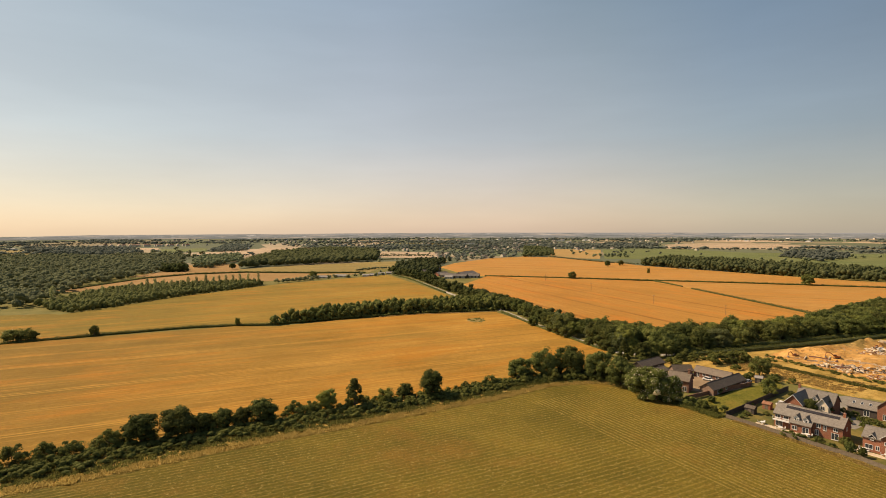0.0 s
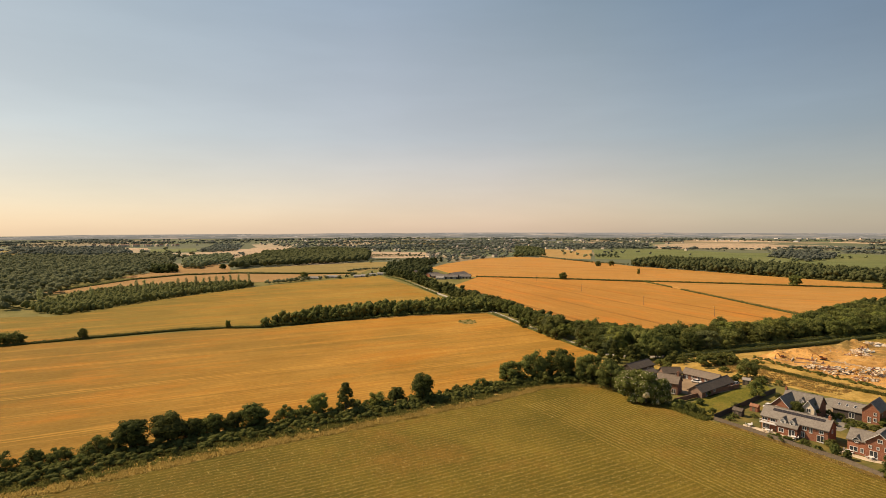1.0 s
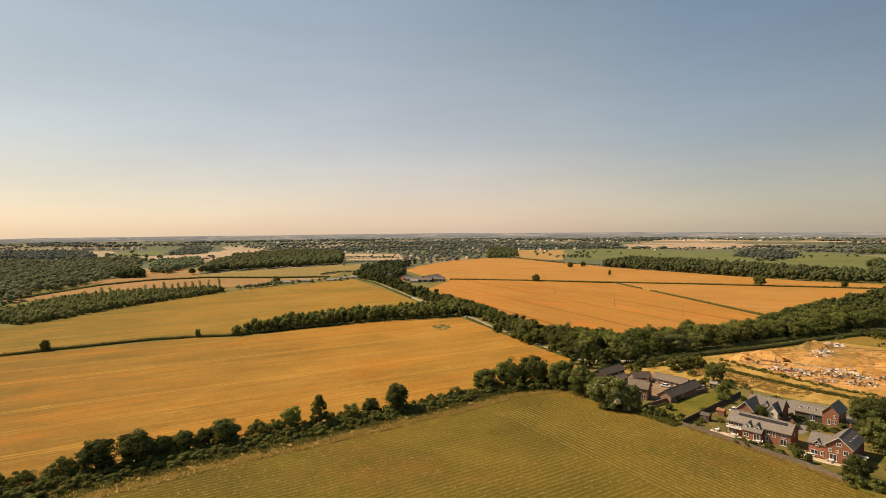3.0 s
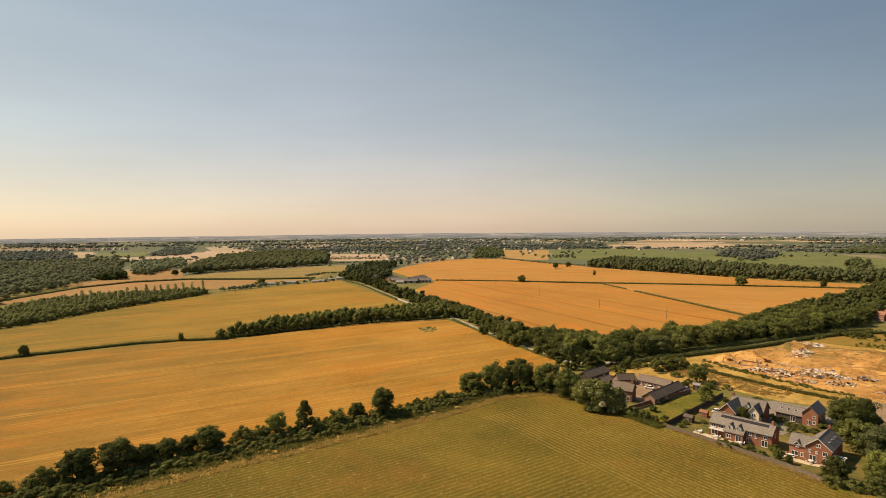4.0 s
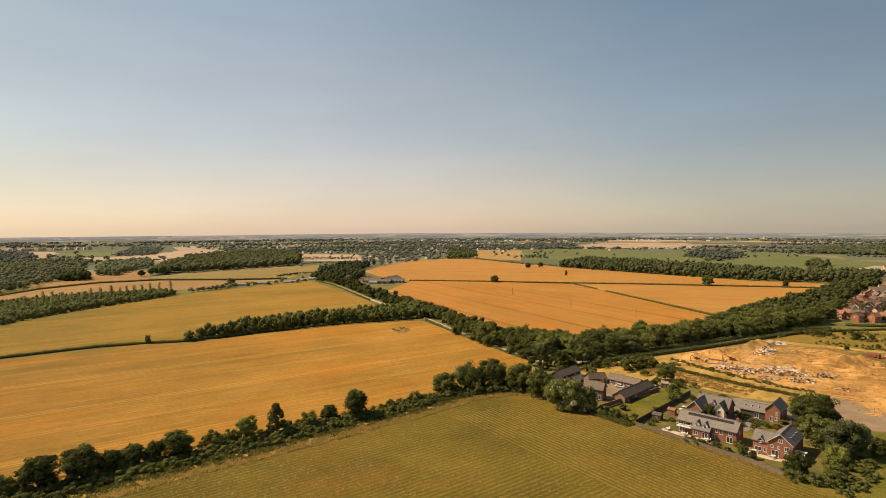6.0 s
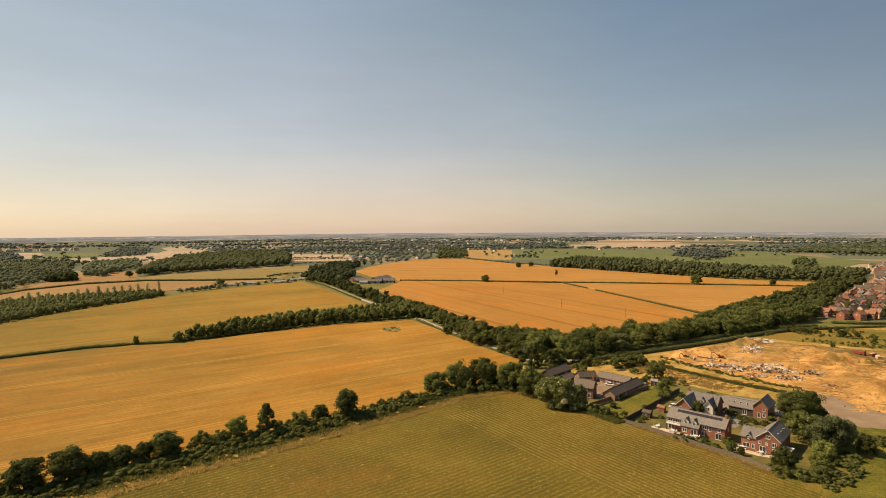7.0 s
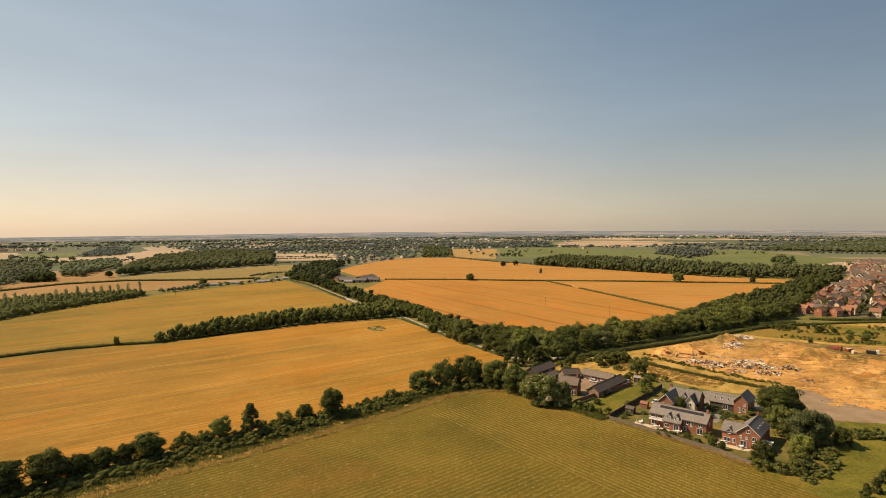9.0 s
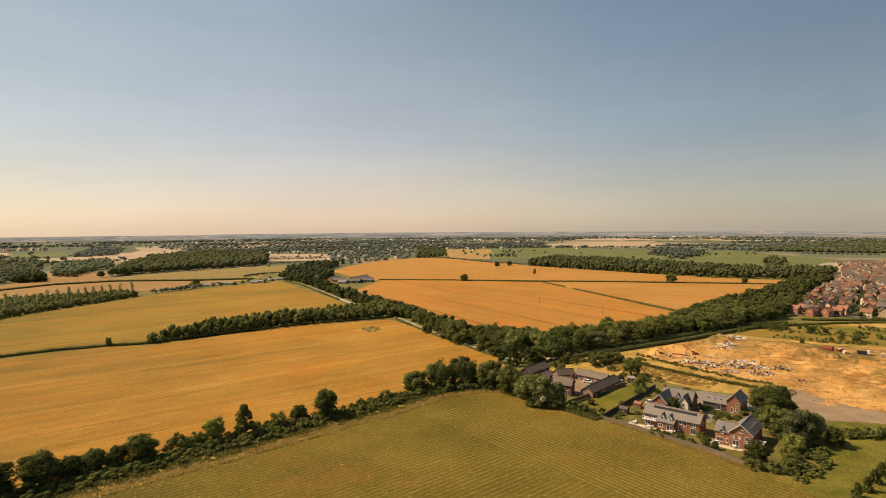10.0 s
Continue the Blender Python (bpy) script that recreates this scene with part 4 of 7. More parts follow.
spots = [p for p in scatter(BELT1, 7.5) if p[0] >= 215] + along([p for p in offset(UP, 6.5) if p[1] >= 480], 5.5, 0.4, 3.0) + along([p for p in offset(UP, 14.0) if p[1] > 330], 5.5, 0.4, 4.0)
canopy("tree_belt", spots, 9.4, 4.9, 12, 0.55, BELT_LEAVES, "unbroken dark green belt of broad-leaved trees", lobes=11, tight=0.80)
STRIP = [(42, 437), (-18.5, 419), (-74, 394), (-112, 370), (-108, 380), (-84, 404), (-48, 434), (-4, 456), (44, 478), (54, 452)]
canopy("copse_strip", list(scatter(STRIP, 4.6)) + [(-22, 428), (-34, 420), (-62, 404), (-70, 404), (-77, 402), (-83, 396)], 9.2, 4.3, 12, 0.50, OAK, "dense strip of young broad-leaved trees between corn fields", low=-0.05, lobes=13, tight=0.70)
canopy("copse_tip", along([(-68, 396), (-88, 386), (-103, 377), (-116, 369.5)], 2.6, 0.4, 2.5), 6.2, 3.2, 12, 0.45, OAK, "lower young trees at the tip of the copse", "trees", low=-0.05, seed=35, lobes=10, tight=0.75)
canopy("copse_edge", along([(42, 436), (-18.5, 417.5), (-74, 392.5), (-113, 369)], 1.8, 0.4, 0.8), 2.2, 1.6, 10, 0.3, HEDGE, "low bushes along the foot of the copse", "bushes", low=0.0, seed=33)

NAMED = [
    ("dark", -4.6, 207.2, 10.4, 0.95, "lone rounded dark tree in the hedgerow"),
    ("conifer", -31.2, 194.4, 10, 1.1, "dark pointed tree in the hedgerow"),
    ("light", -40.5, 192.1, 7.6, 0.9, "pale green tree in the hedgerow"),
    ("light", -20.8, 199.1, 5.8, 1.0, "small pale tree in the hedgerow"),
    ("dark", -59, 179.4, 7.9, 1.25, "broad dark green tree in the hedgerow"),
    ("dark", -89.1, 162, 8.6, 1.25, "spreading oak in the hedgerow"),
    ("dark", -80.5, 166.5, 9.4, 1.15, "broad dark tree in the hedgerow"),
    ("dark", -74.5, 170.5, 6.2, 0.95, "small dark tree in the hedgerow"),
    ("dark", -69.5, 173.5, 6.6, 1.0, "small dark tree in the hedgerow"),
    ("dark", -64.5, 176.5, 6.0, 0.95, "small dark tree in the hedgerow"),
    ("dark", -13.9, 206, 5.6, 1.05, "low dark bushy tree in the hedgerow"),
    ("oak", 32.8, 233.7, 8.8, 1.08, "green hedgerow tree by the corner of the meadow"),
    ("oak", 43.8, 237.0, 11.6, 1.00, "tall green tree by the corner of the meadow"),
    ("oak", 54.7, 237.4, 12.6, 0.98, "tall green tree by the corner of the meadow"),
    ("oak", 65.6, 232.0, 12.0, 0.96, "leafy tree beside the farm buildings"),
    ("oak", 71.9, 221.9, 11.6, 0.93, "leafy tree beside the farm buildings"),
    ("flowering", 74.5, 206.5, 11.4, 0.92, "green tree in cream flower before the farmhouse"),
    ("flowering", 79, 203, 12.0, 0.92, "green tree in cream flower before the farmhouse"),
    ("flowering", 83.5, 200.5, 9.8, 0.8, "green tree in cream flower before the farmhouse"),
    ("oak", 136.2, 236.6, 8.3, 0.95, "round dark tree on the rough pasture"),
    ("grand", 150.5, 166.5, 14.5, 1.0, "big dark tree behind the brick houses"),
    ("willow", 144, 149, 11.0, 1.0, "grey-green tree beside the brick houses"),
    ("willow", 150, 151, 10.0, 0.95, "grey-green tree beside the brick houses"),
    ("light", 136, 142, 6.6, 0.95, "light green bushy tree beside the brick houses"),
    ("light", 131.5, 139.5, 4.4, 0.95, "light green bushy tree beside the brick houses"),
    ("oak", 143, 156, 10.5, 0.95, "dark green tree between the brick houses"),
    ("dark", 154, 145, 6.0, 1.0, "dark bushy tree beside the side meadow"),
    ("dark", 120.4, 138.9, 6.9, 0.95, "dark bushy tree at the corner of the garden"),
    ("oak", 167.8, 718.8, 9.8, 1.1, "lone oak on the hedge line in golden wheat"),
    ("oak", 414.4, 628.5, 13.3, 1.15, "lone spreading oak on the hedge line in golden wheat"),
    ("dark", 495.4, 598.4, 8.1, 0.9, "lone round tree on the hedge line"),
    ("light", 294, 793, 9.8, 0.42, "thin dying tree standing in the wheat"),
    ("dark", 284, 956, 11.5, 0.9, "tree on the edge of the far wheat field"),
    ("oak", 318, 990, 10.5, 0.8, "tree on the edge of the far wheat field"),
    ("light", -135.4, 364.6, 5.8, 0.6, "small crooked tree on the field hedge"),
    ("dark", -208.3, 329.9, 6.9, 0.75, "small round tree on the field hedge"),
    ("oak", -243, 312, 7.6, 1.35, "round tree on the field hedge"),
    ("oak", -237, 315, 7.2, 1.3, "round tree on the field hedge"),
    ("dark", 96, 264.5, 9.4, 0.85, "dark tree at the bend of the lane"),
    ("oak", 111, 273.5, 9.6, 0.95, "round tree at the bend of the lane"),
    ("bush", 137.9, 262.2, 4.6, 1.25, "round bush beside the lane"),
    ("bush", 126.4, 257.2, 4.6, 1.2, "round bush beside the lane"),
    ("dark", -347.2, 914.4, 10.4, 1.1, "round tree in the brown stubble field"),
    ("oak", -173.6, 740.7, 9.8, 1.0, "rounded tree by the white sheds"),
]
for k, x, y, h, s, lab in NAMED:
    plant(k, x, y, h, s, lab)

# bushes and brambles of the hedgerow along the meadow
HEDGEROW = [(-125, 137.7), (-94.9, 160.9), (-54.4, 184), (-30.1, 197.9), (0, 214.1), (28.9, 226.9), (50.9, 239.6)]
for (x, y) in along(HEDGEROW, 3.6, 0.4, 1.6):
    plant("bush", x, y, float(rng.choice([1.6, 2.1, 2.8, 3.6], p=[.45, .35, .15, .05])), float(rng.uniform(0.9, 1.3)), "low bush in the hedgerow along the meadow", "hedgerow bushes", category="bush")
for (x, y) in along([(-122.7, 134.3), (-92.6, 157.4), (-52.1, 179.4), (-28.9, 193.3), (2.3, 209.5), (31.2, 222.2), (57.9, 235)], 2.6, 0.4, 1.6):
    plant("bush", x, y, float(rng.uniform(1.1, 1.9)), float(rng.uniform(1.2, 1.7)), "bramble clump at the foot of the hedgerow", "hedgerow brambles", category="bush")
for (x, y, h) in [(-115.7, 147, 4.9), (-110, 150.5, 4.6), (-104.2, 152.8, 4.2), (-97.2, 158.6, 5.1), (-77.5, 171.3, 4.9), (-71.8, 173.6, 4.6), (-67.1, 175.9, 3.7), (-49.8, 186.3, 4.9), (-45.1, 188.7, 4.2), (9.3, 217.6, 3), (19.7, 223.4, 3.7), (-129.6, 138.9, 6.9), (34.7, 228, 3.9), (46.3, 231.5, 4.6), (56.7, 231.5, 3.9), (64.8, 232.6, 4.6)]:
    plant("bush", x, y, h, 1.0, "tall rounded bush in the hedgerow", "hedgerow bushes", category="bush")

# ---- woods ----
PLANT = [(-208.3, 649.3), (-214.1, 613.4), (-255.8, 525.5), (-270.8, 459.5), (-288.2, 421.3), (-335.6, 457.2), (-351.9, 562.5), (-322.9, 618.1), (-235, 664.4)]
canopy("plantation", scatter(PLANT, 4.6), 6.8, 3.2, 8, 0.5, SAPLING, "young plantation of rounded trees beside corn", lobes=4, low=-0.05)
for (x, y) in along([(-219.9, 662), (-240.7, 630.8), (-261.6, 596.1), (-284.7, 555.6), (-303.2, 515)], 9, 0.35, 3) + along([(-303, 515), (-322, 478), (-338, 446)], 26, 0.3, 5):
    plant("poplar", x, y, float(rng.uniform(11, 16)), 0.72, "tall pale poplar standing above the plantation", "row of poplars")
WOOD_A = [(-555.6, 381.9), (-347.2, 445.6), (-338, 463), (-407.4, 619.2), (-423.6, 777.8), (-464.1, 995.4), (-560, 1130), (-640, 1210), (-900, 1330), (-1180, 1300), (-1300, 1150), (-810.2, 486.1)]
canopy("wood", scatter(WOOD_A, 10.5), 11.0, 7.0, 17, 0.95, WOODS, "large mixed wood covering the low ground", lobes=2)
canopy("tree_band", scatter([(-473, 1048), (-553, 1269), (-512, 1393), (-410, 1134), (-421, 1098), (-391, 922), (-426, 950)], 8.5), 11, 6.5, 8, 0.9, WOODS, "band of trees joining two woods", lobes=3, seed=41)
canopy("tree_clump", scatter([(-432, 849), (-398, 856), (-430, 930), (-470, 920)], 7), 11, 6.0, 10, 0.9, DARK, "dark rounded clump of trees in the stubble", lobes=4, seed=42, low=-0.05)
canopy("wood", scatter([(-489, 930), (-478, 1005), (-600, 1300), (-646, 1368), (-756, 1439), (-800, 1300)], 11), 11, 7.5, 8, 1.1, WOODS, "wood edge behind the brown field", lobes=2, seed=43)
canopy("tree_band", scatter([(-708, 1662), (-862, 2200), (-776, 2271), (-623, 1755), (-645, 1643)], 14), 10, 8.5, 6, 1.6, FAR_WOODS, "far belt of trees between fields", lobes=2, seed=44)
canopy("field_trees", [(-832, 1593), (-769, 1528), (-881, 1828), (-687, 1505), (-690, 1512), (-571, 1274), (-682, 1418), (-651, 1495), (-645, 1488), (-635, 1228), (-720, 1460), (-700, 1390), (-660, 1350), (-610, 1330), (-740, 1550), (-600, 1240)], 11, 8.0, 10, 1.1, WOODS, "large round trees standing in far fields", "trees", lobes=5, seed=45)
WOOD_B = [(-340.3, 930.6), (-276.6, 1009.3), (-137.7, 1150.5), (-162, 1388.9), (-202.5, 1643.5), (-379.6, 1805.6), (-451.4, 1493.1), (-381.9, 1076.4)]
canopy("wood", scatter(WOOD_B, 11), 12.7, 6.8, 16, 1.2, MID_WOODS, "dark broad-leaved wood behind stubble fields", seed=4)
BAND = [(347.2, 990.7), (403.9, 870.4), (460.6, 758.1), (510.4, 685.2), (584.5, 630.8), (671.3, 648.1), (740.7, 706), (622.7, 776.6), (593.8, 880.8), (556.7, 1011.6), (476.9, 1164.4)]
canopy("wood", scatter(BAND, 8.5), 12.7, 5.8, 8, 0.8, MID_WOODS, "long dark wood behind the golden wheat", seed=6, lobes=4)
WOOD_C = [(1178.2, 1400.5), (1351.9, 1150.5), (1736.1, 1157.4), (2199.1, 1736.1), (1510.4, 1664.4)]
canopy("wood", scatter(WOOD_C, 11), 8.0, 7.0, 6, 1.4, MID_WOODS, "far flat-topped wood", seed=7)

canopy("farmstead_trees", scatter([(-75, 841), (-45, 760), (-10, 790), (2, 850), (-22, 950), (4, 1070), (15, 1115), (-51, 1099), (-79, 1000)], 9), 11, 5.5, 8, 0.9, MID_WOODS, "dense trees round the far farmstead", lobes=4, seed=16)
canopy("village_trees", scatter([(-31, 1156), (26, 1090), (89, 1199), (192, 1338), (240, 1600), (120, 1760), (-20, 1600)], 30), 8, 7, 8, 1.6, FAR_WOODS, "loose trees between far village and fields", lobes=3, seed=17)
canopy("wood", scatter([(190, 1300), (272, 1367), (333, 1701), (333, 1900), (279, 1900)], 12), 12, 7, 8, 1.2, MID_WOODS, "small wood at the end of the golden wheat", lobes=3, seed=18)
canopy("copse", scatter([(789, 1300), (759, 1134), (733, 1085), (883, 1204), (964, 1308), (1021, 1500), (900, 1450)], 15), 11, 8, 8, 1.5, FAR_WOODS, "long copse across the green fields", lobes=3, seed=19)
canopy("copse", scatter([(791, 907), (753, 825), (850, 922), (914, 1030)], 11), 12, 7, 8, 1.2, MID_WOODS, "dark clump of trees by the green field", lobes=3, seed=20)
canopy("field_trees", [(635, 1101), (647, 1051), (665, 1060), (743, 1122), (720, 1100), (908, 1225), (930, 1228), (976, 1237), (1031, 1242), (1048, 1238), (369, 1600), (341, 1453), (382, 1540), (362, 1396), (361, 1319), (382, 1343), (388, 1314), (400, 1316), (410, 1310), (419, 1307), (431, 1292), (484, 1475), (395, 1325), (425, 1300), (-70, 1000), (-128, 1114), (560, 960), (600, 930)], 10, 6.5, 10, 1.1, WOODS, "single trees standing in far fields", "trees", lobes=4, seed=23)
canopy("far_hedges", along([(245, 1373), (281, 1218), (317, 1086), (357, 1019)], 5, 0.4, 3) + along([(-147, 1179), (-21, 1258)], 5, .4, 2) + along([(-162, 1369), (-23, 1383)], 5, .4, 2) + along([(-175, 1462), (-38, 1434)], 5, .4, 2) + along([(-137, 868), (-106, 919), (-66, 912)], 5, .4, 1), 3.5, 3.2, 8, 0.8, WOODS, "far field hedges", "hedge", seed=24)
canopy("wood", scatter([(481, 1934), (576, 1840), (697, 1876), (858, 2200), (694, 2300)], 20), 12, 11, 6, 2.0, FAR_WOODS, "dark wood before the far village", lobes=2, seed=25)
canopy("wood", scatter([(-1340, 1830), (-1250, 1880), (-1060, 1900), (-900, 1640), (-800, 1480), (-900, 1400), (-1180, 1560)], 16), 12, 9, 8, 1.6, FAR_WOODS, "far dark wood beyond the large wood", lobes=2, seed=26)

# scattered far trees and hedgerows out to the horizon
far = []
g = np.random.default_rng(21)
OPEN = [[(358.8, 1157.4), (740.7, 856.5), (1041.7, 925.9), (1157.4, 1435.2), (810.2, 1620.4), (763.9, 1805.6), (248.8, 1851.9), (173.6, 1215.3)],
        [(760, 1900), (900, 2400), (1250, 2560), (1760, 2300), (1560, 1960), (1100, 1800)], [(-1400, 1900), (-1420, 2260), (-1000, 2300), (-640, 2250), (-470, 1900), (-600, 1500), (-860, 1700)]]
for i in range(210):
    r = 1480 + 1600 * g.uniform() ** 0.9
    a = g.uniform(-0.95, 1.15)
    x, y = math.sin(a) * r, math.cos(a) * r
    hd = g.choice([0.3, 0.3 + math.pi / 2]) + g.normal(0, 0.25)
    ln = g.uniform(90, 420)
    n = int(ln / g.uniform(9, 24))
    for k in range(n):
        u = (k / n - 0.5) * ln
        far.append((x + math.cos(hd) * u + g.normal(0, 3.5), y + math.sin(hd) * u + g.normal(0, 3.5)))
keep = np.ones(len(far), bool)
for poly in OPEN:
    keep &= ~inside(poly, np.array(far))
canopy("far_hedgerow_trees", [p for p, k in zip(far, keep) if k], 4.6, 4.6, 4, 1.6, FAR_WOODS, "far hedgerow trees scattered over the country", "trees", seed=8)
blobs = []
for i in range(105):
    r = 1750 + 1330 * g.uniform() ** 0.85
    a = g.uniform(-0.95, 1.15)
    cx, cy = math.sin(a) * r, math.cos(a) * r
    long, deep = g.uniform(60, 170), g.uniform(14, 40)
    for k in range(int(long * g.uniform(0.25, 0.45))):
        u, w = g.normal(0, long), g.normal(0, deep)
        blobs.append((cx + math.cos(a) * u + math.sin(a) * w, cy - math.sin(a) * u + math.cos(a) * w))
keep = np.ones(len(blobs), bool)
for poly in OPEN:
    keep &= ~inside(poly, np.array(blobs))
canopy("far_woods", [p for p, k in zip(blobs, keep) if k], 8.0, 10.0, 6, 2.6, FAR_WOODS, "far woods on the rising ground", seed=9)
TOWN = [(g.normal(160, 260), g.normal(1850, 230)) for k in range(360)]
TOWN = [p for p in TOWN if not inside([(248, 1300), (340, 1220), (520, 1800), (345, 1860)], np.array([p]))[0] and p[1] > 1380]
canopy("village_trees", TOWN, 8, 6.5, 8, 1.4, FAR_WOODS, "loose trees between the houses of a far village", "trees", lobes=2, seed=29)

# ---- building materials ----
def brick_mat(name, a, b, mortar, scale=1.0):
    m, nt, bs = nodes_of(name)
    br = nt.nodes.new("ShaderNodeTexBrick")
    br.inputs["Color1"].default_value, br.inputs["Color2"].default_value, br.inputs["Mortar"].default_value = (*a, 1), (*b, 1), (*mortar, 1)
    br.inputs["Scale"].default_value = 4.4 * scale
    br.inputs["Mortar Size"].default_value = 0.012
    v = nt.nodes.new("ShaderNodeMapping")
    v.inputs["Rotation"].default_value = (radians(90), 0, 0)
    tc = nt.nodes.new("ShaderNodeTexCoord")
    nt.links.new(tc.outputs["Object"], v.inputs[0])
    nt.links.new(v.outputs[0], br.inputs[0])
    g1 = grain(nt, 0.7, 5, 0.6, coords(nt))
    c = mix(nt, math_node(nt, "MULTIPLY", g1, 0.45), br.outputs[0], tuple(x * 0.6 for x in a))
    oi = nt.nodes.new("ShaderNodeObjectInfo")
    h = nt.nodes.new("ShaderNodeHueSaturation")
    r = nt.nodes.new("ShaderNodeMapRange")
    r.inputs[3].default_value, r.inputs[4].default_value = 0.85, 1.15
    nt.links.new(oi.outputs["Random"], r.inputs[0])
    nt.links.new(r.outputs[0], h.inputs["Value"])
    nt.links.new(c, h.inputs["Color"])
    nt.links.new(h.outputs[0], bs.inputs["Base Color"])
    bs.inputs["Roughness"].default_value = 0.9
    return m


def roof_mat(name, a, b, course=0.28, rough=0.7, vary=0.15):
    """Tiles or slates in courses, with lichen and sooty streaks."""
    m, nt, bs = nodes_of(name)
    v = coords(nt)
    sx = nt.nodes.new("ShaderNodeSeparateXYZ")
    nt.links.new(v, sx.inputs[0])
    z = math_node(nt, "FRACT", math_node(nt, "DIVIDE", sx.outputs[2], course * 0.6))
    c = mix(nt, grain(nt, 1.4, 5, 0.65, v), a, b)
    c = mix(nt, math_node(nt, "MULTIPLY", grain(nt, 7, 2, 0.6, v), 0.35), c, tuple(x * 0.6 for x in a))
    c = mix(nt, math_node(nt, "MULTIPLY", math_node(nt, "LESS_THAN", z, 0.2), 0.45), c, tuple(x * 0.4 for x in a))
    c = mix(nt, math_node(nt, "MULTIPLY", grain(nt, 0.5, 4, 0.7, v, 0.55, 0.75), 0.3), c, (0.28, 0.25, 0.17))
    oi = nt.nodes.new("ShaderNodeObjectInfo")
    h = nt.nodes.new("ShaderNodeHueSaturation")
    r = nt.nodes.new("ShaderNodeMapRange")
    r.inputs[3].default_value, r.inputs[4].default_value = 1 - vary, 1 + vary
    nt.links.new(oi.outputs["Random"], r.inputs[0])
    nt.links.new(r.outputs[0], h.inputs["Value"])
    nt.links.new(c, h.inputs["Color"])
    nt.links.new(h.outputs[0], bs.inputs["Base Color"])
    bs.inputs["Roughness"].default_value = rough
    bump(nt, bs, z, 0.5, 0.03)
    return m


BRICK = brick_mat("red_brick", (0.335, 0.115, 0.055), (0.245, 0.080, 0.040), (0.32, 0.23, 0.17))
BRICK_OLD = brick_mat("old_brown_brick", (0.24, 0.10, 0.055), (0.17, 0.070, 0.042), (0.30, 0.24, 0.18))
BRICK_BUFF = brick_mat("buff_brick", (0.64, 0.455, 0.27), (0.55, 0.38, 0.21), (0.45, 0.38, 0.28))
SLATE = roof_mat("grey_slates", (0.142, 0.118, 0.094), (0.215, 0.182, 0.148))
TILE_DARK = roof_mat("brown_clay_tiles", (0.080, 0.056, 0.037), (0.135, 0.097, 0.064))
TILE_RED = roof_mat("red_clay_tiles", (0.200, 0.076, 0.036), (0.300, 0.128, 0.060), vary=0.28)
TILE_PINK = roof_mat("weathered_brown_tiles", (0.112, 0.079, 0.053), (0.172, 0.125, 0.086))
RENDER = surface("cream_render", (0.62, 0.52, 0.38), (0.72, 0.62, 0.48), 0.6, 0.9, vary=0.15)
WHITE = surface("white_paint", (0.74, 0.71, 0.66), (0.62, 0.58, 0.52), 1.0, 0.5)
DARKWOOD = surface("dark_stained_boards", (0.055, 0.042, 0.034), (0.095, 0.075, 0.060), 1.5, 0.8)
GREYWOOD = surface("silvered_fence_boards", (0.135, 0.102, 0.070), (0.215, 0.168, 0.115), 1.2, 0.9)
CONCRETE = surface("pale_concrete", (0.46, 0.42, 0.36), (0.58, 0.54, 0.47), 0.5, 0.9)
PAVING = surface("sandy_paving", (0.50, 0.38, 0.25), (0.62, 0.50, 0.36), 0.8, 0.9)
GRAVEL = surface("sandy_gravel", (0.225, 0.148, 0.082), (0.33, 0.228, 0.135), 0.12, 0.95, 1.6)
STREETS = surface("streets_and_gardens", (0.070, 0.072, 0.030), (0.155, 0.125, 0.075), 0.12, 0.95)
LAWN = surface("garden_lawn", (0.080, 0.080, 0.016), (0.225, 0.155, 0.036), 0.13, 0.95, 0.9, strength=0.5)
FARM_ROOF = surface("weathered_grey_brown_sheet", (0.115, 0.095, 0.080), (0.190, 0.162, 0.138), 0.25, 0.75)
METAL_ROOF = surface("fibre_cement_sheet", (0.25, 0.22, 0.19), (0.36, 0.32, 0.28), 0.25, 0.6)
ORANGE = surface("orange_machine_paint", (0.38, 0.13, 0.035), (0.28, 0.09, 0.03), 1.5, 0.5)
REDPAINT = surface("red_machine_paint", (0.30, 0.07, 0.045), (0.22, 0.05, 0.03), 1.5, 0.5)
BLACK = surface("black_rubber", (0.02, 0.02, 0.02), (0.04, 0.04, 0.04), 3, 0.8)
STEEL = surface("grey_steel", (0.32, 0.32, 0.32), (0.42, 0.41, 0.40), 2, 0.45, metal=0.6)
RUBBLE = surface("broken_concrete", (0.46, 0.33, 0.20), (0.74, 0.60, 0.43), 0.5, 0.95, vary=0.3)
POLE = surface("creosoted_pole", (0.12, 0.09, 0.065), (0.20, 0.155, 0.12), 2, 0.9)
GLASS, gnt, gbs = nodes_of("window_glass")
gbs.inputs["Base Color"].default_value = (0.035, 0.04, 0.045, 1)
gbs.inputs["Roughness"].default_value = 0.08
gbs.inputs["Specular IOR Level"].default_value = 0.6
SOLAR, snt, sbs = nodes_of("solar_panel_glass")
snt.links.new(mix(snt, grain(snt, 2.0, 2, 0.5, coords(snt)), (0.022, 0.02, 0.022), (0.045, 0.035, 0.03)), sbs.inputs["Base Color"])
sbs.inputs["Roughness"].default_value = 0.25


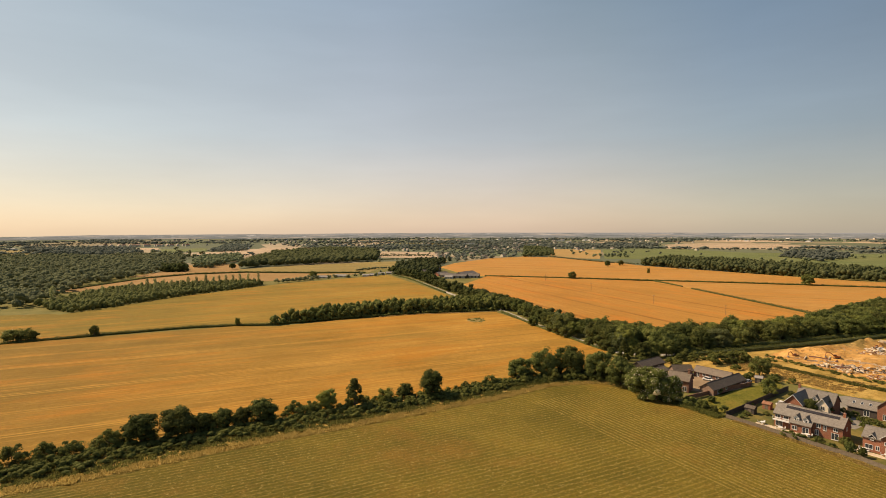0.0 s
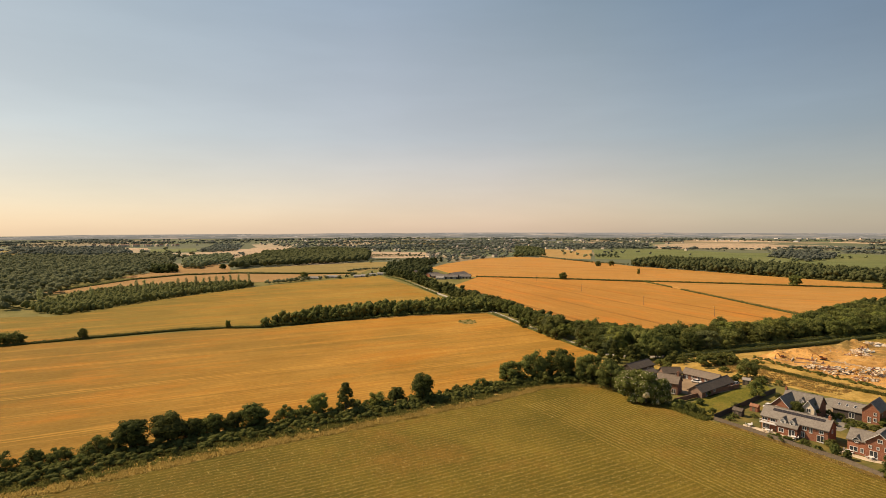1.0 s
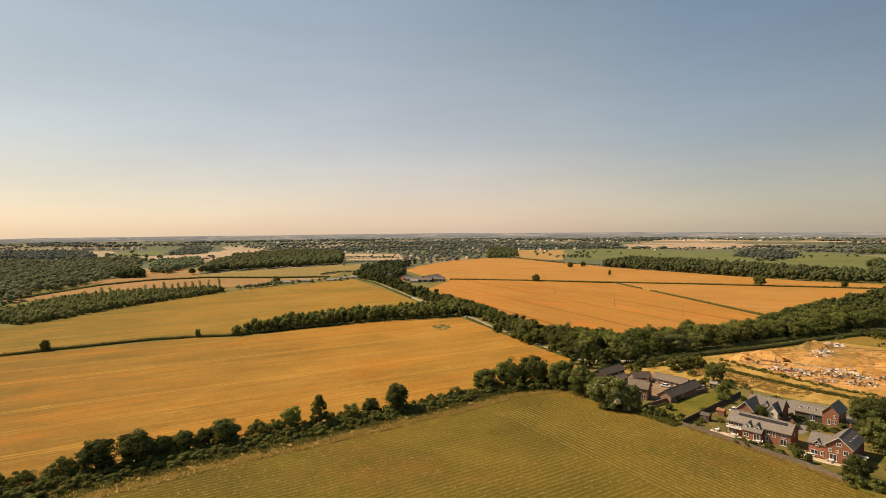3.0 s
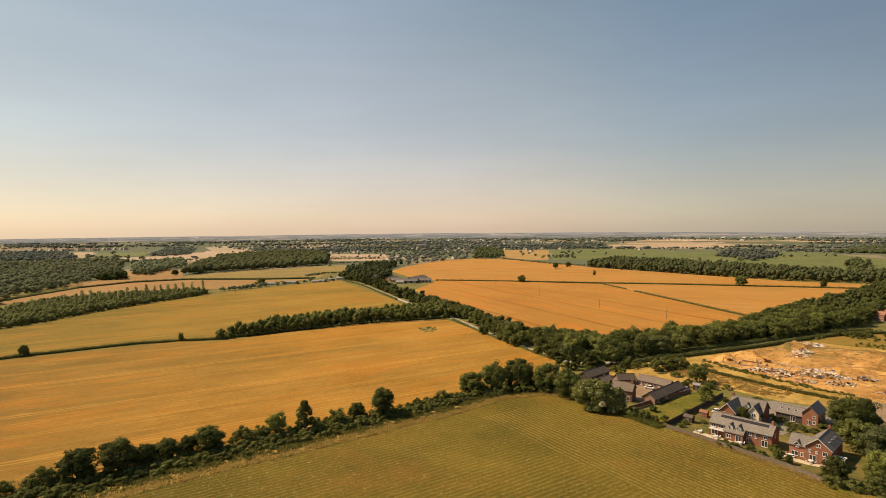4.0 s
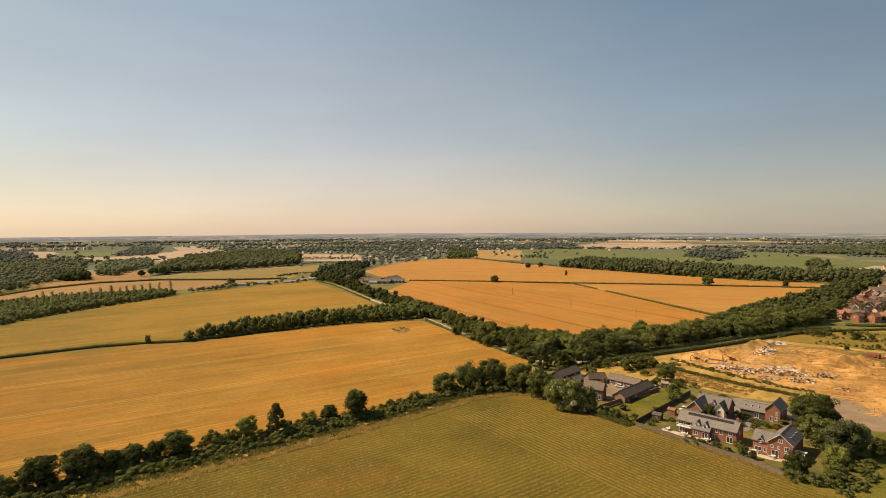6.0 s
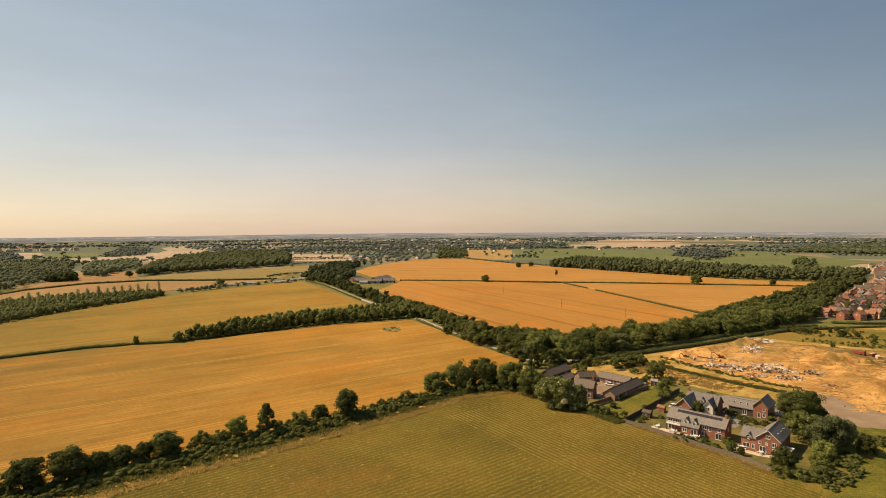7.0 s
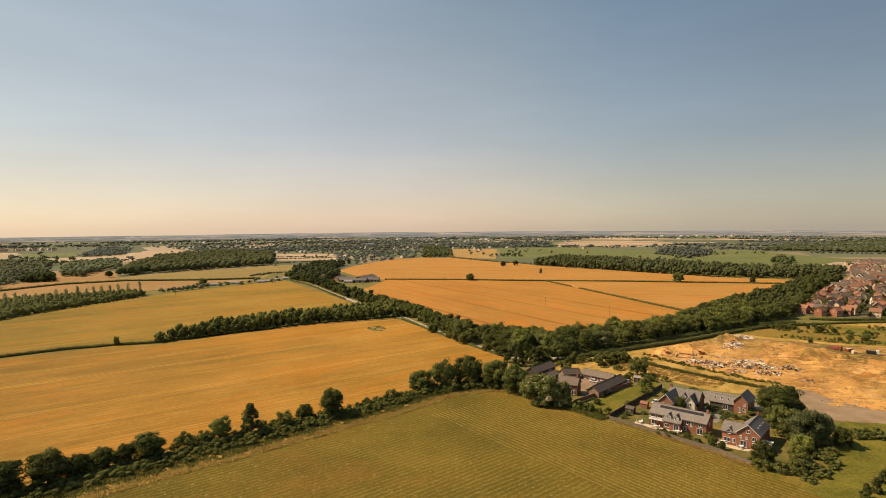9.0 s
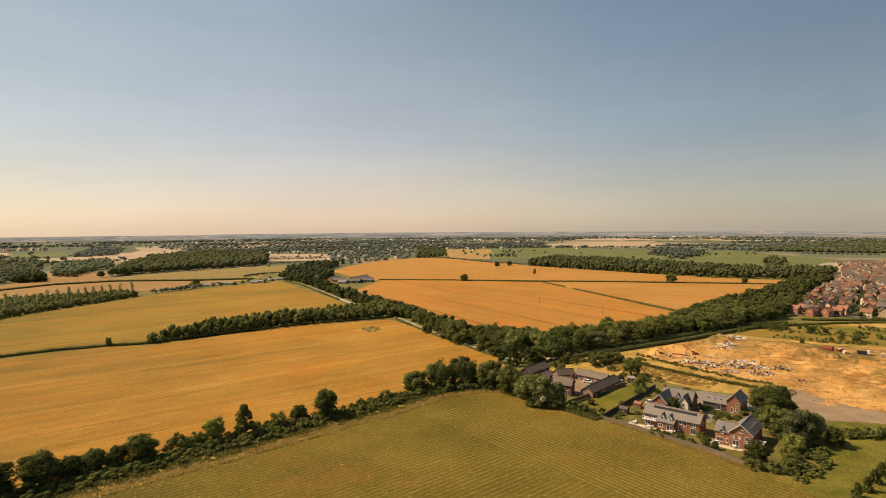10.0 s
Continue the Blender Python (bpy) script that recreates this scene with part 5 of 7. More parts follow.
def add_box(bm, x0, y0, z0, x1, y1, z1, m=None):
    vs = [bm.verts.new((x, y, z)) for x in (x0, x1) for y in (y0, y1) for z in (z0, z1)]
    for f in ((0, 1, 3, 2), (4, 6, 7, 5), (0, 4, 5, 1), (2, 3, 7, 6), (0, 2, 6, 4), (1, 5, 7, 3)):
        bm.faces.new([vs[i] for i in f])
    if m is not None:
        bmesh.ops.transform(bm, matrix=m, verts=vs)
    return vs


def box(name, dims, material, parent=None, label="", m=None):
    bm = bmesh.new()
    add_box(bm, *dims)
    ob = part(name, bm, material, parent, label)
    if m is not None:
        ob.matrix_basis = m
    return ob


def soft_box(name, dims, material, parent=None, r=0.06, label="", m=None):
    bm = bmesh.new()
    add_box(bm, *dims)
    bmesh.ops.bevel(bm, geom=bm.edges[:], offset=r, segments=1, affect="EDGES")
    ob = part(name, bm, material, parent, label)
    if m is not None:
        ob.matrix_basis = m
    return ob


def tube_mesh(bm, p0, p1, r, n=8, r1=None):
    p0, p1 = Vector(p0), Vector(p1)
    d = p1 - p0
    s = d.orthogonal().normalized()
    t = d.cross(s).normalized()
    a, b = ([bm.verts.new(c + (s * math.cos(2 * math.pi * k / n) + t * math.sin(2 * math.pi * k / n)) * q) for k in range(n)] for c, q in ((p0, r), (p1, r if r1 is None else r1)))
    for k in range(n):
        bm.faces.new((a[k], a[(k + 1) % n], b[(k + 1) % n], b[k]))
    bm.faces.new(a[::-1])
    bm.faces.new(b)


FRAMES = {}


def window(parent, x, y, z, w, h, turn=0, door=False, name=""):
    """A white casement window or glazed door set in a wall; turn 0 faces -y."""
    key = (w, h, door)
    if key not in FRAMES:
        bm = bmesh.new()
        t = 0.10
        lights = max(2, round(w / 0.8))
        xs = [-w / 2]
        for i in range(lights):
            c0, c1 = -w / 2 + w * i / lights, -w / 2 + w * (i + 1) / lights
            xs += [c0 + (t if i == 0 else 0.05), c1 - (t if i == lights - 1 else 0.05)]
        xs.append(w / 2)
        zs = [0.0, t * 2.5, h - t, h] if door else [-0.1, t, h - t, h]
        grid = [[bm.verts.new((x, -0.06, z)) for z in zs] for x in xs]
        faces = [bm.faces.new((grid[i][j], grid[i + 1][j], grid[i + 1][j + 1], grid[i][j + 1])) for i in range(len(xs) - 1) for j in range(3) if not (j == 1 and i % 2)]
        deep = bmesh.ops.extrude_face_region(bm, geom=faces)["geom"]
        bmesh.ops.translate(bm, vec=(0, 0.14, 0), verts=[q for q in deep if isinstance(q, bmesh.types.BMVert)])
        bmesh.ops.recalc_face_normals(bm, faces=bm.faces[:])
        fm = bpy.data.meshes.new("window_frame")
        bm.to_mesh(fm)
        bm.free()
        bm = bmesh.new()
        add_box(bm, -w / 2 + 0.05, -0.02, 0.05, w / 2 - 0.05, 0.05, h - 0.05)
        pm = bpy.data.meshes.new("pane")
        bm.to_mesh(pm)
        bm.free()
        FRAMES[key] = (fm, pm)
    fm, pm = FRAMES[key]
    f = mesh_part(name or ("glazed_door" if door else "window"), fm, WHITE, parent)
    f.matrix_basis = pose(x, y, z, 0, 0, turn)
    mesh_part("pane", pm, GLASS, f)
    return f


def walls(parent, x0, y0, L, D, eave, ridge, axis, material, hip=False, name="wall"):
    """Outer walls with gables, 0.3 m thick."""
    bm = bmesh.new()
    t = 0.3
    for (a, b, c, d) in ((x0, y0, x0 + L, y0 + t), (x0, y0 + D - t, x0 + L, y0 + D), (x0, y0 + t, x0 + t, y0 + D - t), (x0 + L - t, y0 + t, x0 + L, y0 + D - t)):
        add_box(bm, a, b, -0.3, c, d, eave)
    if not hip:
        for k in (0, 1):
            if axis == "x":
                p = x0 + k * (L - t)
                tri = [(p, y0 + 0.02, eave), (p, y0 + D - 0.02, eave), (p, y0 + D / 2, ridge - 0.05)]
                off = Vector((t, 0, 0))
            else:
                p = y0 + k * (D - t)
                tri = [(x0 + 0.02, p, eave), (x0 + L - 0.02, p, eave), (x0 + L / 2, p, ridge - 0.05)]
                off = Vector((0, t, 0))
            A = [bm.verts.new(q) for q in tri]
            B = [bm.verts.new(Vector(q) + off) for q in tri]
            bm.faces.new(A)
            bm.faces.new(B[::-1])
            for i in range(3):
                bm.faces.new((A[i], B[i], B[(i + 1) % 3], A[(i + 1) % 3]))
    bmesh.ops.recalc_face_normals(bm, faces=bm.faces[:])
    return part(name, bm, material, parent)


def roof(parent, x0, y0, L, D, eave, ridge, axis, material, over=0.35, hip=False, name="roof"):
    """Pitched roof slabs with overhang, and a ridge cap."""
    if axis == "y":
        m = Matrix.Translation((x0, y0, 0)) @ Matrix(((0, 1, 0, 0), (1, 0, 0, 0), (0, 0, 1, 0), (0, 0, 0, 1)))
        L, D = D, L
    else:
        m = Matrix.Translation((x0, y0, 0))
    s = (ridge - eave) / (D / 2)
    t = 0.22
    h = D / 2 if hip else 0
    ends = (-over, L + over)
    rid = (-over + h + (over if hip else 0), L + over - h - (over if hip else 0))
    zl = eave - s * over
    low = [(ends[0], -over, zl), (ends[1], -over, zl), (ends[1], D + over, zl), (ends[0], D + over, zl)]
    top = [(rid[0], D / 2, ridge), (rid[1], D / 2, ridge)]
    bm = bmesh.new()
    U = [bm.verts.new(Vector(p) + Vector((0, 0, t))) for p in low + top]
    B = [bm.verts.new(Vector(p)) for p in low + top]
    for W, flip in ((U, False), (B, True)):
        for f in ((0, 1, 5, 4), (2, 3, 4, 5), (1, 2, 5), (3, 0, 4)):
            if not hip and len(f) == 3:
                continue
            bm.faces.new([W[i] for i in (f[::-1] if flip else f)])
    for a, b in ((0, 1), (2, 3)) + (((1, 2), (3, 0)) if hip else ((1, 5), (5, 2), (3, 4), (4, 0))):
        bm.faces.new((U[a], B[a], B[b], U[b]))
    bmesh.ops.transform(bm, matrix=m, verts=bm.verts[:])
    bmesh.ops.recalc_face_normals(bm, faces=bm.faces[:])
    r = part(name, bm, material, parent)
    bm = bmesh.new()
    tube_mesh(bm, (rid[0], D / 2, ridge + t), (rid[1], D / 2, ridge + t), 0.13, 6)
    bmesh.ops.transform(bm, matrix=m, verts=bm.verts[:])
    bmesh.ops.recalc_face_normals(bm, faces=bm.faces[:])
    part("ridge_tile", bm, material, r)
    return r


def chimney(parent, x, y, z0, z1, material=None, w=0.7):
    bm = bmesh.new()
    add_box(bm, x - w / 2, y - w / 2, z0, x + w / 2, y + w / 2, z1)
    add_box(bm, x - w / 2 - 0.08, y - w / 2 - 0.08, z1 - 0.25, x + w / 2 + 0.08, y + w / 2 + 0.08, z1 - 0.1)
    c = part("chimney", bm, material or BRICK, parent)
    bm = bmesh.new()
    tube_mesh(bm, (x, y, z1), (x, y, z1 + 0.45), 0.16, 8, 0.12)
    part("chimney_pot", bm, TILE_RED, c)
    return c


def rooflight(parent, x, y, z, pitch, turn=0, w=0.8, h=1.1):
    f = box("rooflight", (-w / 2, -h / 2, 0, w / 2, h / 2, 0.10), WHITE, parent, "", pose(x, y, z, pitch, 0, turn))
    box("pane", (-w / 2 + 0.08, -h / 2 + 0.08, 0.08, w / 2 - 0.08, h / 2 - 0.08, 0.13), GLASS, f)


def dormer(parent, x, y, z, w, h, depth, material, rmat, turn=0):
    """A small gabled dormer with a window; its face is at y, looking to -y."""
    e = mesh_part("dormer", bpy.data.meshes.new("dormer"), material, parent)
    bm = bmesh.new()
    add_box(bm, -w / 2, 0, 0, w / 2, depth, h)
    tri = [(-w / 2, 0, h), (w / 2, 0, h), (0, 0, h + w * 0.45)]
    A = [bm.verts.new(p) for p in tri]
    B = [bm.verts.new((p[0], depth, p[2])) for p in tri]
    bm.faces.new(A[::-1])
    for i in range(3):
        bm.faces.new((A[i], A[(i + 1) % 3], B[(i + 1) % 3], B[i]))
    bm.to_mesh(e.data)
    bm.free()
    e.matrix_basis = pose(x, y, z, 0, 0, turn)
    roof(e, -w / 2, -0.05, w, depth, h, h + w * 0.45, "y", rmat, 0.18)
    bm = bmesh.new()
    for sgn in (-1, 1):
        a = Vector((sgn * (w / 2 + 0.18), -0.26, h - 0.15))
        b = Vector((0, -0.26, h + w * 0.45 + 0.04))
        tube_mesh(bm, a, b, 0.07, 4)
    part("bargeboard", bm, WHITE, e)
    window(e, 0, -0.03, h * 0.15, w * 0.62, h * 0.72)
    return e


def bargeboards(parent, x0, x1, y, eave, ridge, over=0.35):
    bm = bmesh.new()
    c = (x0 + x1) / 2
    s = (ridge - eave) / ((x1 - x0) / 2)
    for sgn, xe in ((-1, x0 - over), (1, x1 + over)):
        tube_mesh(bm, (xe, y - 0.05, eave - s * over + 0.1), (c, y - 0.05, ridge + 0.12), 0.1, 4)
    return part("bargeboard", bm, WHITE, parent)


def gutter(parent, x0, x1, y, z):
    bm = bmesh.new()
    tube_mesh(bm, (x0, y, z), (x1, y, z), 0.07, 6)
    tube_mesh(bm, (x1 - 0.2, y + 0.1, z), (x1 - 0.2, y + 0.3, 0), 0.045, 6)
    return part("gutter", bm, BLACK, parent)


# ---- the brick houses ----
TURN = -52.5
plots = [(94.8, 184), (135, 215), (150, 204), (162, 190), (156, 160), (150, 146), (136, 131), (122, 130), (116, 139.5), (108, 158.5)]
sheet("garden_ground", plots, 0.12, LAWN, "dry garden lawns round the brick houses", "garden")
sheet("yard", [(131, 196), (140, 206), (152, 207), (158, 200), (166, 186), (160, 178), (146, 186), (139, 178), (129.5, 172), (126, 177), (134, 186)], 0.16, ASPHALT, "grey asphalt yard between the brick houses", "yard")
sheet("garden_bed", [(137.4, 183.5), (138.6, 189), (141.2, 193.4), (144.4, 192.6), (143.2, 188.4), (140.6, 184.6)], 0.24, GRAVEL, "bare brown garden bed beside the yard", "garden bed", dense=3)
sheet("drive", [(150, 197), (158, 196), (174, 187), (184, 201), (191, 202), (193, 196), (192, 187), (194, 177), (200, 167.5), (240, 138), (300, 98), (296, 91), (234, 129), (190, 157.5), (179, 162.5), (170, 167.6), (165, 173), (160, 180)], 0.14, GRAVEL, "wide worn gravel drive past the big tree", "road", dense=6)

# long slate-roofed house with solar panels
A = empty("house", pose(106.3, 175.8, 0.1, 0, 0, TURN))
tagged(A, "long two-storey red brick house, slate roof and solar panels", "house")
walls(A, 0, 0, 18.6, 6.8, 4.3, 6.7, "x", BRICK)
roof(A, 0, 0, 18.6, 6.8, 4.3, 6.7, "x", SLATE)
gutter(A, -0.3, 18.9, -0.42, 3.95)
chimney(A, 18.0, 3.4, 5.5, 7.9)
bm = bmesh.new()
for i in range(11):
    add_box(bm, i * 1.32, 0, 0, i * 1.32 + 1.24, 1.0, 0.08)
pv = part("solar_panel", bm, SOLAR, A, "row of dark solar panels below the ridge")
pv.matrix_basis = pose(2.6, 2.05, 6.02, math.degrees(math.atan2(2.4, 3.4)), 0, 0)
gx = 5.2
walls(A, gx, -1.6, 5.6, 2.4, 3.1, 3.2, "x", BRICK, True, "projecting_bay")
bm = bmesh.new()
V8 = [(gx - 0.3, -2.0, 2.95), (gx + 5.9, -2.0, 2.95), (gx + 5.9, 1.6, 5.55), (gx - 0.3, 1.6, 5.55)]
tp = [bm.verts.new(p) for p in V8]
bt = [bm.verts.new((p[0], p[1], p[2] - 0.22)) for p in V8]
bm.faces.new(tp)
bm.faces.new(bt[::-1])
for i in range(4):
    bm.faces.new((tp[i], bt[i], bt[(i + 1) % 4], tp[(i + 1) % 4]))
part("bay_roof", bm, SLATE, A)
dormer(A, gx + 1.5, -1.0, 3.35, 1.5, 1.2, 3.0, WHITE, SLATE)
dormer(A, gx + 4.1, -1.0, 3.35, 1.5, 1.2, 3.0, WHITE, SLATE)
window(A, gx + 1.2, -1.63, 0.9, 1.5, 1.2)
window(A, gx + 4.2, -1.63, 0.15, 1.8, 2.1, 0, True)
window(A, 12.3, -0.03, 2.75, 1.2, 1.2)
window(A, 14.0, -0.03, 2.3, 0.9, 1.7)
window(A, 16.8, -0.03, 2.75, 1.2, 1.0)
window(A, 11.9, -0.03, 0.5, 1.0, 1.6)
window(A, 16.6, -0.03, 0.15, 1.9, 2.1, 0, True)
window(A, 1.0, -0.03, 2.75, 1.6, 1.1)
window(A, 3.4, -0.03, 2.75, 1.6, 1.1)
window(A, 1.4, -0.03, 0.3, 2.0, 1.8)
window(A, 18.63, 3.4, 2.8, 1.0, 1.1, 90)
bal = box("balcony", (0.0, -1.5, 2.35, 5.0, 0.0, 2.5), WHITE, A, "white balcony with a rail")
for i in range(6):
    box("post", (0.05 + i * 0.96, -1.45, 2.5, 0.13 + i * 0.96, -1.37, 3.4), WHITE, bal)
box("rail", (0.0, -1.47, 3.36, 5.0, -1.35, 3.46), WHITE, bal)
for i in range(3):
    box("support_post", (0.1 + i * 2.3, -1.45, 0, 0.25 + i * 2.3, -1.3, 2.35), DARKWOOD, bal)

# tall gable house
B = empty("house", pose(121.9, 152.2, 0.1, 0, 0, TURN))
tagged(B, "red brick house with a tall front gable and dark slate roof", "house")
walls(B, 0, 0, 6.6, 12.6, 4.7, 7.4, "y", BRICK)
roof(B, 0, 0, 6.6, 12.6, 4.7, 7.4, "y", SLATE)
bargeboards(B, 0, 6.6, -0.35, 4.7, 7.4, 0.3)
walls(B, -4.4, 0.5, 4.4, 7.6, 4.0, 6.1, "x", BRICK, name="wing_wall")
roof(B, -4.4, 0.5, 6.8, 7.6, 4.0, 6.1, "x", SLATE, name="wing_roof")
dormer(B, -2.2, 0.35, 3.3, 1.5, 1.1, 2.6, DARKWOOD, SLATE)
chimney(B, 3.3, 12.2, 6.5, 8.5)
window(B, 1.9, -0.03, 0.15, 1.8, 2.15, 0, True)
window(B, 5.2, -0.03, 0.9, 1.5, 1.2)
window(B, 1.1, -0.03, 2.9, 0.8, 0.9)
window(B, 2.9, -0.03, 2.9, 0.7, 0.8)
window(B, 5.0, -0.03, 2.7, 1.3, 1.3)
window(B, 3.3, -0.03, 4.9, 1.2, 1.0)
window(B, -2.9, 0.47, 0.8, 1.9, 1.3)
window(B, -0.9, 0.47, 0.8, 0.9, 1.3)
for yy in (3.5, 6.5, 9.5):
    rooflight(B, 5.1, yy, 6.15, 0, 0)
con = soft_box("conservatory", (6.65, 1.0, 0, 9.4, 4.2, 2.3), GLASS, B, 0.05, "white-framed glass conservatory")
box("conservatory_roof", (6.6, 0.9, 2.3, 9.5, 4.3, 2.5), WHITE, con)
for i in range(4):
    box("glazing_bar", (6.7 + i * 0.88, 0.93, 0, 6.8 + i * 0.88, 1.0, 2.3), WHITE, con)

# house with two gables behind it
C = empty("house", pose(116.6, 187.4, 0.1, 0, 0, TURN))
tagged(C, "red brick house with two steep gables and white trim", "house")
walls(C, 0, 0, 5.4, 7.0, 4.2, 7.0, "y", BRICK)
roof(C, 0, 0, 5.4, 9.5, 4.2, 7.0, "y", SLATE)
bargeboards(C, 0, 5.4, -0.35, 4.2, 7.0, 0.3)
walls(C, 1.0, 7.0, 11.0, 6.8, 4.4, 7.4, "x", BRICK, name="main_wall")
roof(C, 1.0, 7.0, 11.0, 6.8, 4.4, 7.4, "x", SLATE, name="main_roof")
walls(C, 8.2, 4.2, 3.4, 3.0, 4.4, 6.6, "y", RENDER, name="gable_bay")
roof(C, 8.2, 4.2, 3.4, 6.0, 4.4, 6.6, "y", SLATE, name="gable_roof")
bargeboards(C, 8.2, 11.6, 3.85, 4.4, 6.6, 0.3)
dormer(C, 6.8, 7.2, 4.3, 1.5, 1.2, 2.4, WHITE, SLATE)
chimney(C, 0.9, 10.4, 6.0, 8.4)
window(C, 1.6, -0.03, 2.6, 1.0, 1.3)
window(C, 3.6, -0.03, 0.7, 1.4, 1.3)
window(C, 9.9, 4.17, 2.9, 1.2, 1.3)
window(C, 9.9, 4.17, 0.2, 1.2, 2.0, 0, True)
window(C, 6.9, 6.97, 0.8, 1.3, 1.3)
lean = walls(C, -0.2, -3.4, 5.0, 3.4, 2.3, 2.4, "x", BRICK, True, "lean_to_wall")
bm = bmesh.new()
V8 = [(-0.5, -3.8, 2.2), (5.1, -3.8, 2.2), (5.1, 0, 3.9), (-0.5, 0, 3.9)]
tp = [bm.verts.new(p) for p in V8]
bt = [bm.verts.new((p[0], p[1], p[2] - 0.2)) for p in V8]
bm.faces.new(tp)
bm.faces.new(bt[::-1])
for i in range(4):
    bm.faces.new((tp[i], bt[i], bt[(i + 1) % 4], tp[(i + 1) % 4]))
part("lean_to_roof", bm, TILE_DARK, C)

# low wing with a brick gable beyond the yard
D = empty("house", pose(143.2, 180.8, 0.1, 0, 0, TURN))
tagged(D, "red brick cottage with a long low slate wing", "house")
walls(D, 0, 0, 4.8, 9.5, 4.4, 6.9, "y", BRICK)
roof(D, 0, 0, 4.8, 9.5, 4.4, 6.9, "y", SLATE)
walls(D, -8.4, 0.4, 8.4, 5.6, 2.8, 4.9, "x", DARKWOOD, name="wing_wall")
roof(D, -8.4, 0.4, 8.4, 5.6, 2.8, 4.9, "x", SLATE, name="wing_roof")
for i in range(3):
    rooflight(D, -6.9 + i * 2.3, 1.7, 4.02, math.degrees(math.atan2(2.1, 2.8)))
window(D, 2.0, -0.03, 0.2, 1.0, 2.0, 0, True)
window(D, 3.6, -0.03, 0.9, 1.0, 1.2)
window(D, 3.6, -0.03, 2.9, 0.9, 1.0)
window(D, -3.0, 0.37, 0.2, 1.6, 2.0, 0, True)
window(D, 4.83, 3.0, 2.7, 1.0, 1.1, 90)


def fence(line, h, material, label, name="garden_fence", post=2.4, thick=0.08):
    """A boarded fence: panels between posts."""
    f = empty(name)
    for (x0, y0), (x1, y1) in zip(line, line[1:]):
        ln = math.hypot(x1 - x0, y1 - y0)
        n = max(1, int(ln / post))
        a = math.degrees(math.atan2(y1 - y0, x1 - x0))
        w = ln / n
        for i in range(n):
            x, y = x0 + (x1 - x0) * i / n, y0 + (y1 - y0) * i / n
            hh = h * float(rng.uniform(0.96, 1.03))
            box("fence_panel", (0.06, -thick / 2, 0.03, w - 0.06, thick / 2, hh), material, f, "", pose(x, y, 0.1, 0, float(rng.uniform(-1.2, 1.2)), a))
            box("fence_post", (-0.06, -0.07, -0.3, 0.06, 0.07, h + 0.12), material, f, "", pose(x, y, 0.1, 0, 0, a))
    return tagged(f, label, "fence")


fence([(94.8, 183.6), (135, 214.6)], 1.9, DARKWOOD, "tall dark close-boarded garden fence")
fence([(94.6, 183.2), (101.6, 170.8), (108, 158.2), (113.4, 148.6), (116.4, 139.0)], 1.3, GREYWOOD, "weathered grey garden fence along the meadow")
fence([(88, 200), (89.6, 202.2), (110, 214), (124, 221)], 1.7, BRICK_OLD, "brown brick garden wall of the farm", "garden_wall", 3.0, 0.25)

# garden clutter: patios, tables and chairs
sheet("patio", [(102.2, 179), (107, 173.6), (111, 166.6), (109.4, 164.4), (104.8, 169.8), (100.6, 176.6)], 0.2, PAVING, "sandy stone patio before the long house", "patio", dense=5)
sheet("patio", [(116.5, 155.6), (120.4, 149.6), (125.0, 146.0), (126.2, 147.6), (121.6, 151.8), (118.4, 156.8)], 0.2, PAVING, "sandy stone patio before the gable house", "patio", dense=5)


def table():
    t = empty("garden_table")
    bm = bmesh.new()
    tube_mesh(bm, (0, 0, 0.70), (0, 0, 0.75), 0.75, 14)
    part("tabletop", bm, WHITE, t)
    for k in range(4):
        a = k * math.pi / 2 + 0.4
        bm = bmesh.new()
        tube_mesh(bm, (0.5 * math.cos(a), 0.5 * math.sin(a), 0), (0.45 * math.cos(a), 0.45 * math.sin(a), 0.7), 0.03, 6)
        part("leg", bm, WHITE, t)
    return tagged(t, "round white garden table on a patio", "table", "garden tables")


def chair():
    c = empty("garden_chair")
    box("seat", (-0.25, -0.25, 0.4, 0.25, 0.25, 0.46), WHITE, c)
    box("backrest", (-0.25, 0.2, 0.46, 0.25, 0.26, 0.95), WHITE, c, "", pose(0, 0, 0, -6))
    for sx in (-1, 1):
        for sy in (-1, 1):
            box("leg", (sx * 0.22 - 0.025, sy * 0.22 - 0.025, 0, sx * 0.22 + 0.025, sy * 0.22 + 0.025, 0.4), WHITE, c)
    return tagged(c, "white garden chair drawn up to a table", "chair", "garden chairs")


tb, ch = table(), chair()
for i, (x, y) in enumerate([(103.3, 177.0), (106.0, 172.0), (119.4, 155.2), (122.2, 150.4), (110.4, 166.0)]):
    copy_thing(tb, pose(x, y, 0.2, 0, 0, 20 * i))
    for k in range(3 + i % 2):
        a = radians(40 + 95 * k + 30 * i)
        copy_thing(ch, pose(x + 1.1 * math.cos(a), y + 1.1 * math.sin(a), 0.2, 0, 0, math.degrees(a) - 90))
for p in (tb, ch):
    for o in (*p.children_recursive, p):
        bpy.data.objects.remove(o)


def shed(x, y, turn, L, Dp, h, wmat, rmat, label, name="garden_shed"):
    s = empty(name, pose(x, y, 0.1, 0, 0, turn))
    walls(s, -L / 2, -Dp / 2, L, Dp, h, h + Dp * 0.28, "x", wmat)
    roof(s, -L / 2, -Dp / 2, L, Dp, h, h + Dp * 0.28, "x", rmat, 0.2)
    box("door", (-0.5, -Dp / 2 - 0.06, 0, 0.5, -Dp / 2 - 0.01, min(1.9, h)), GREYWOOD, s)
    return tagged(s, label, "shed")


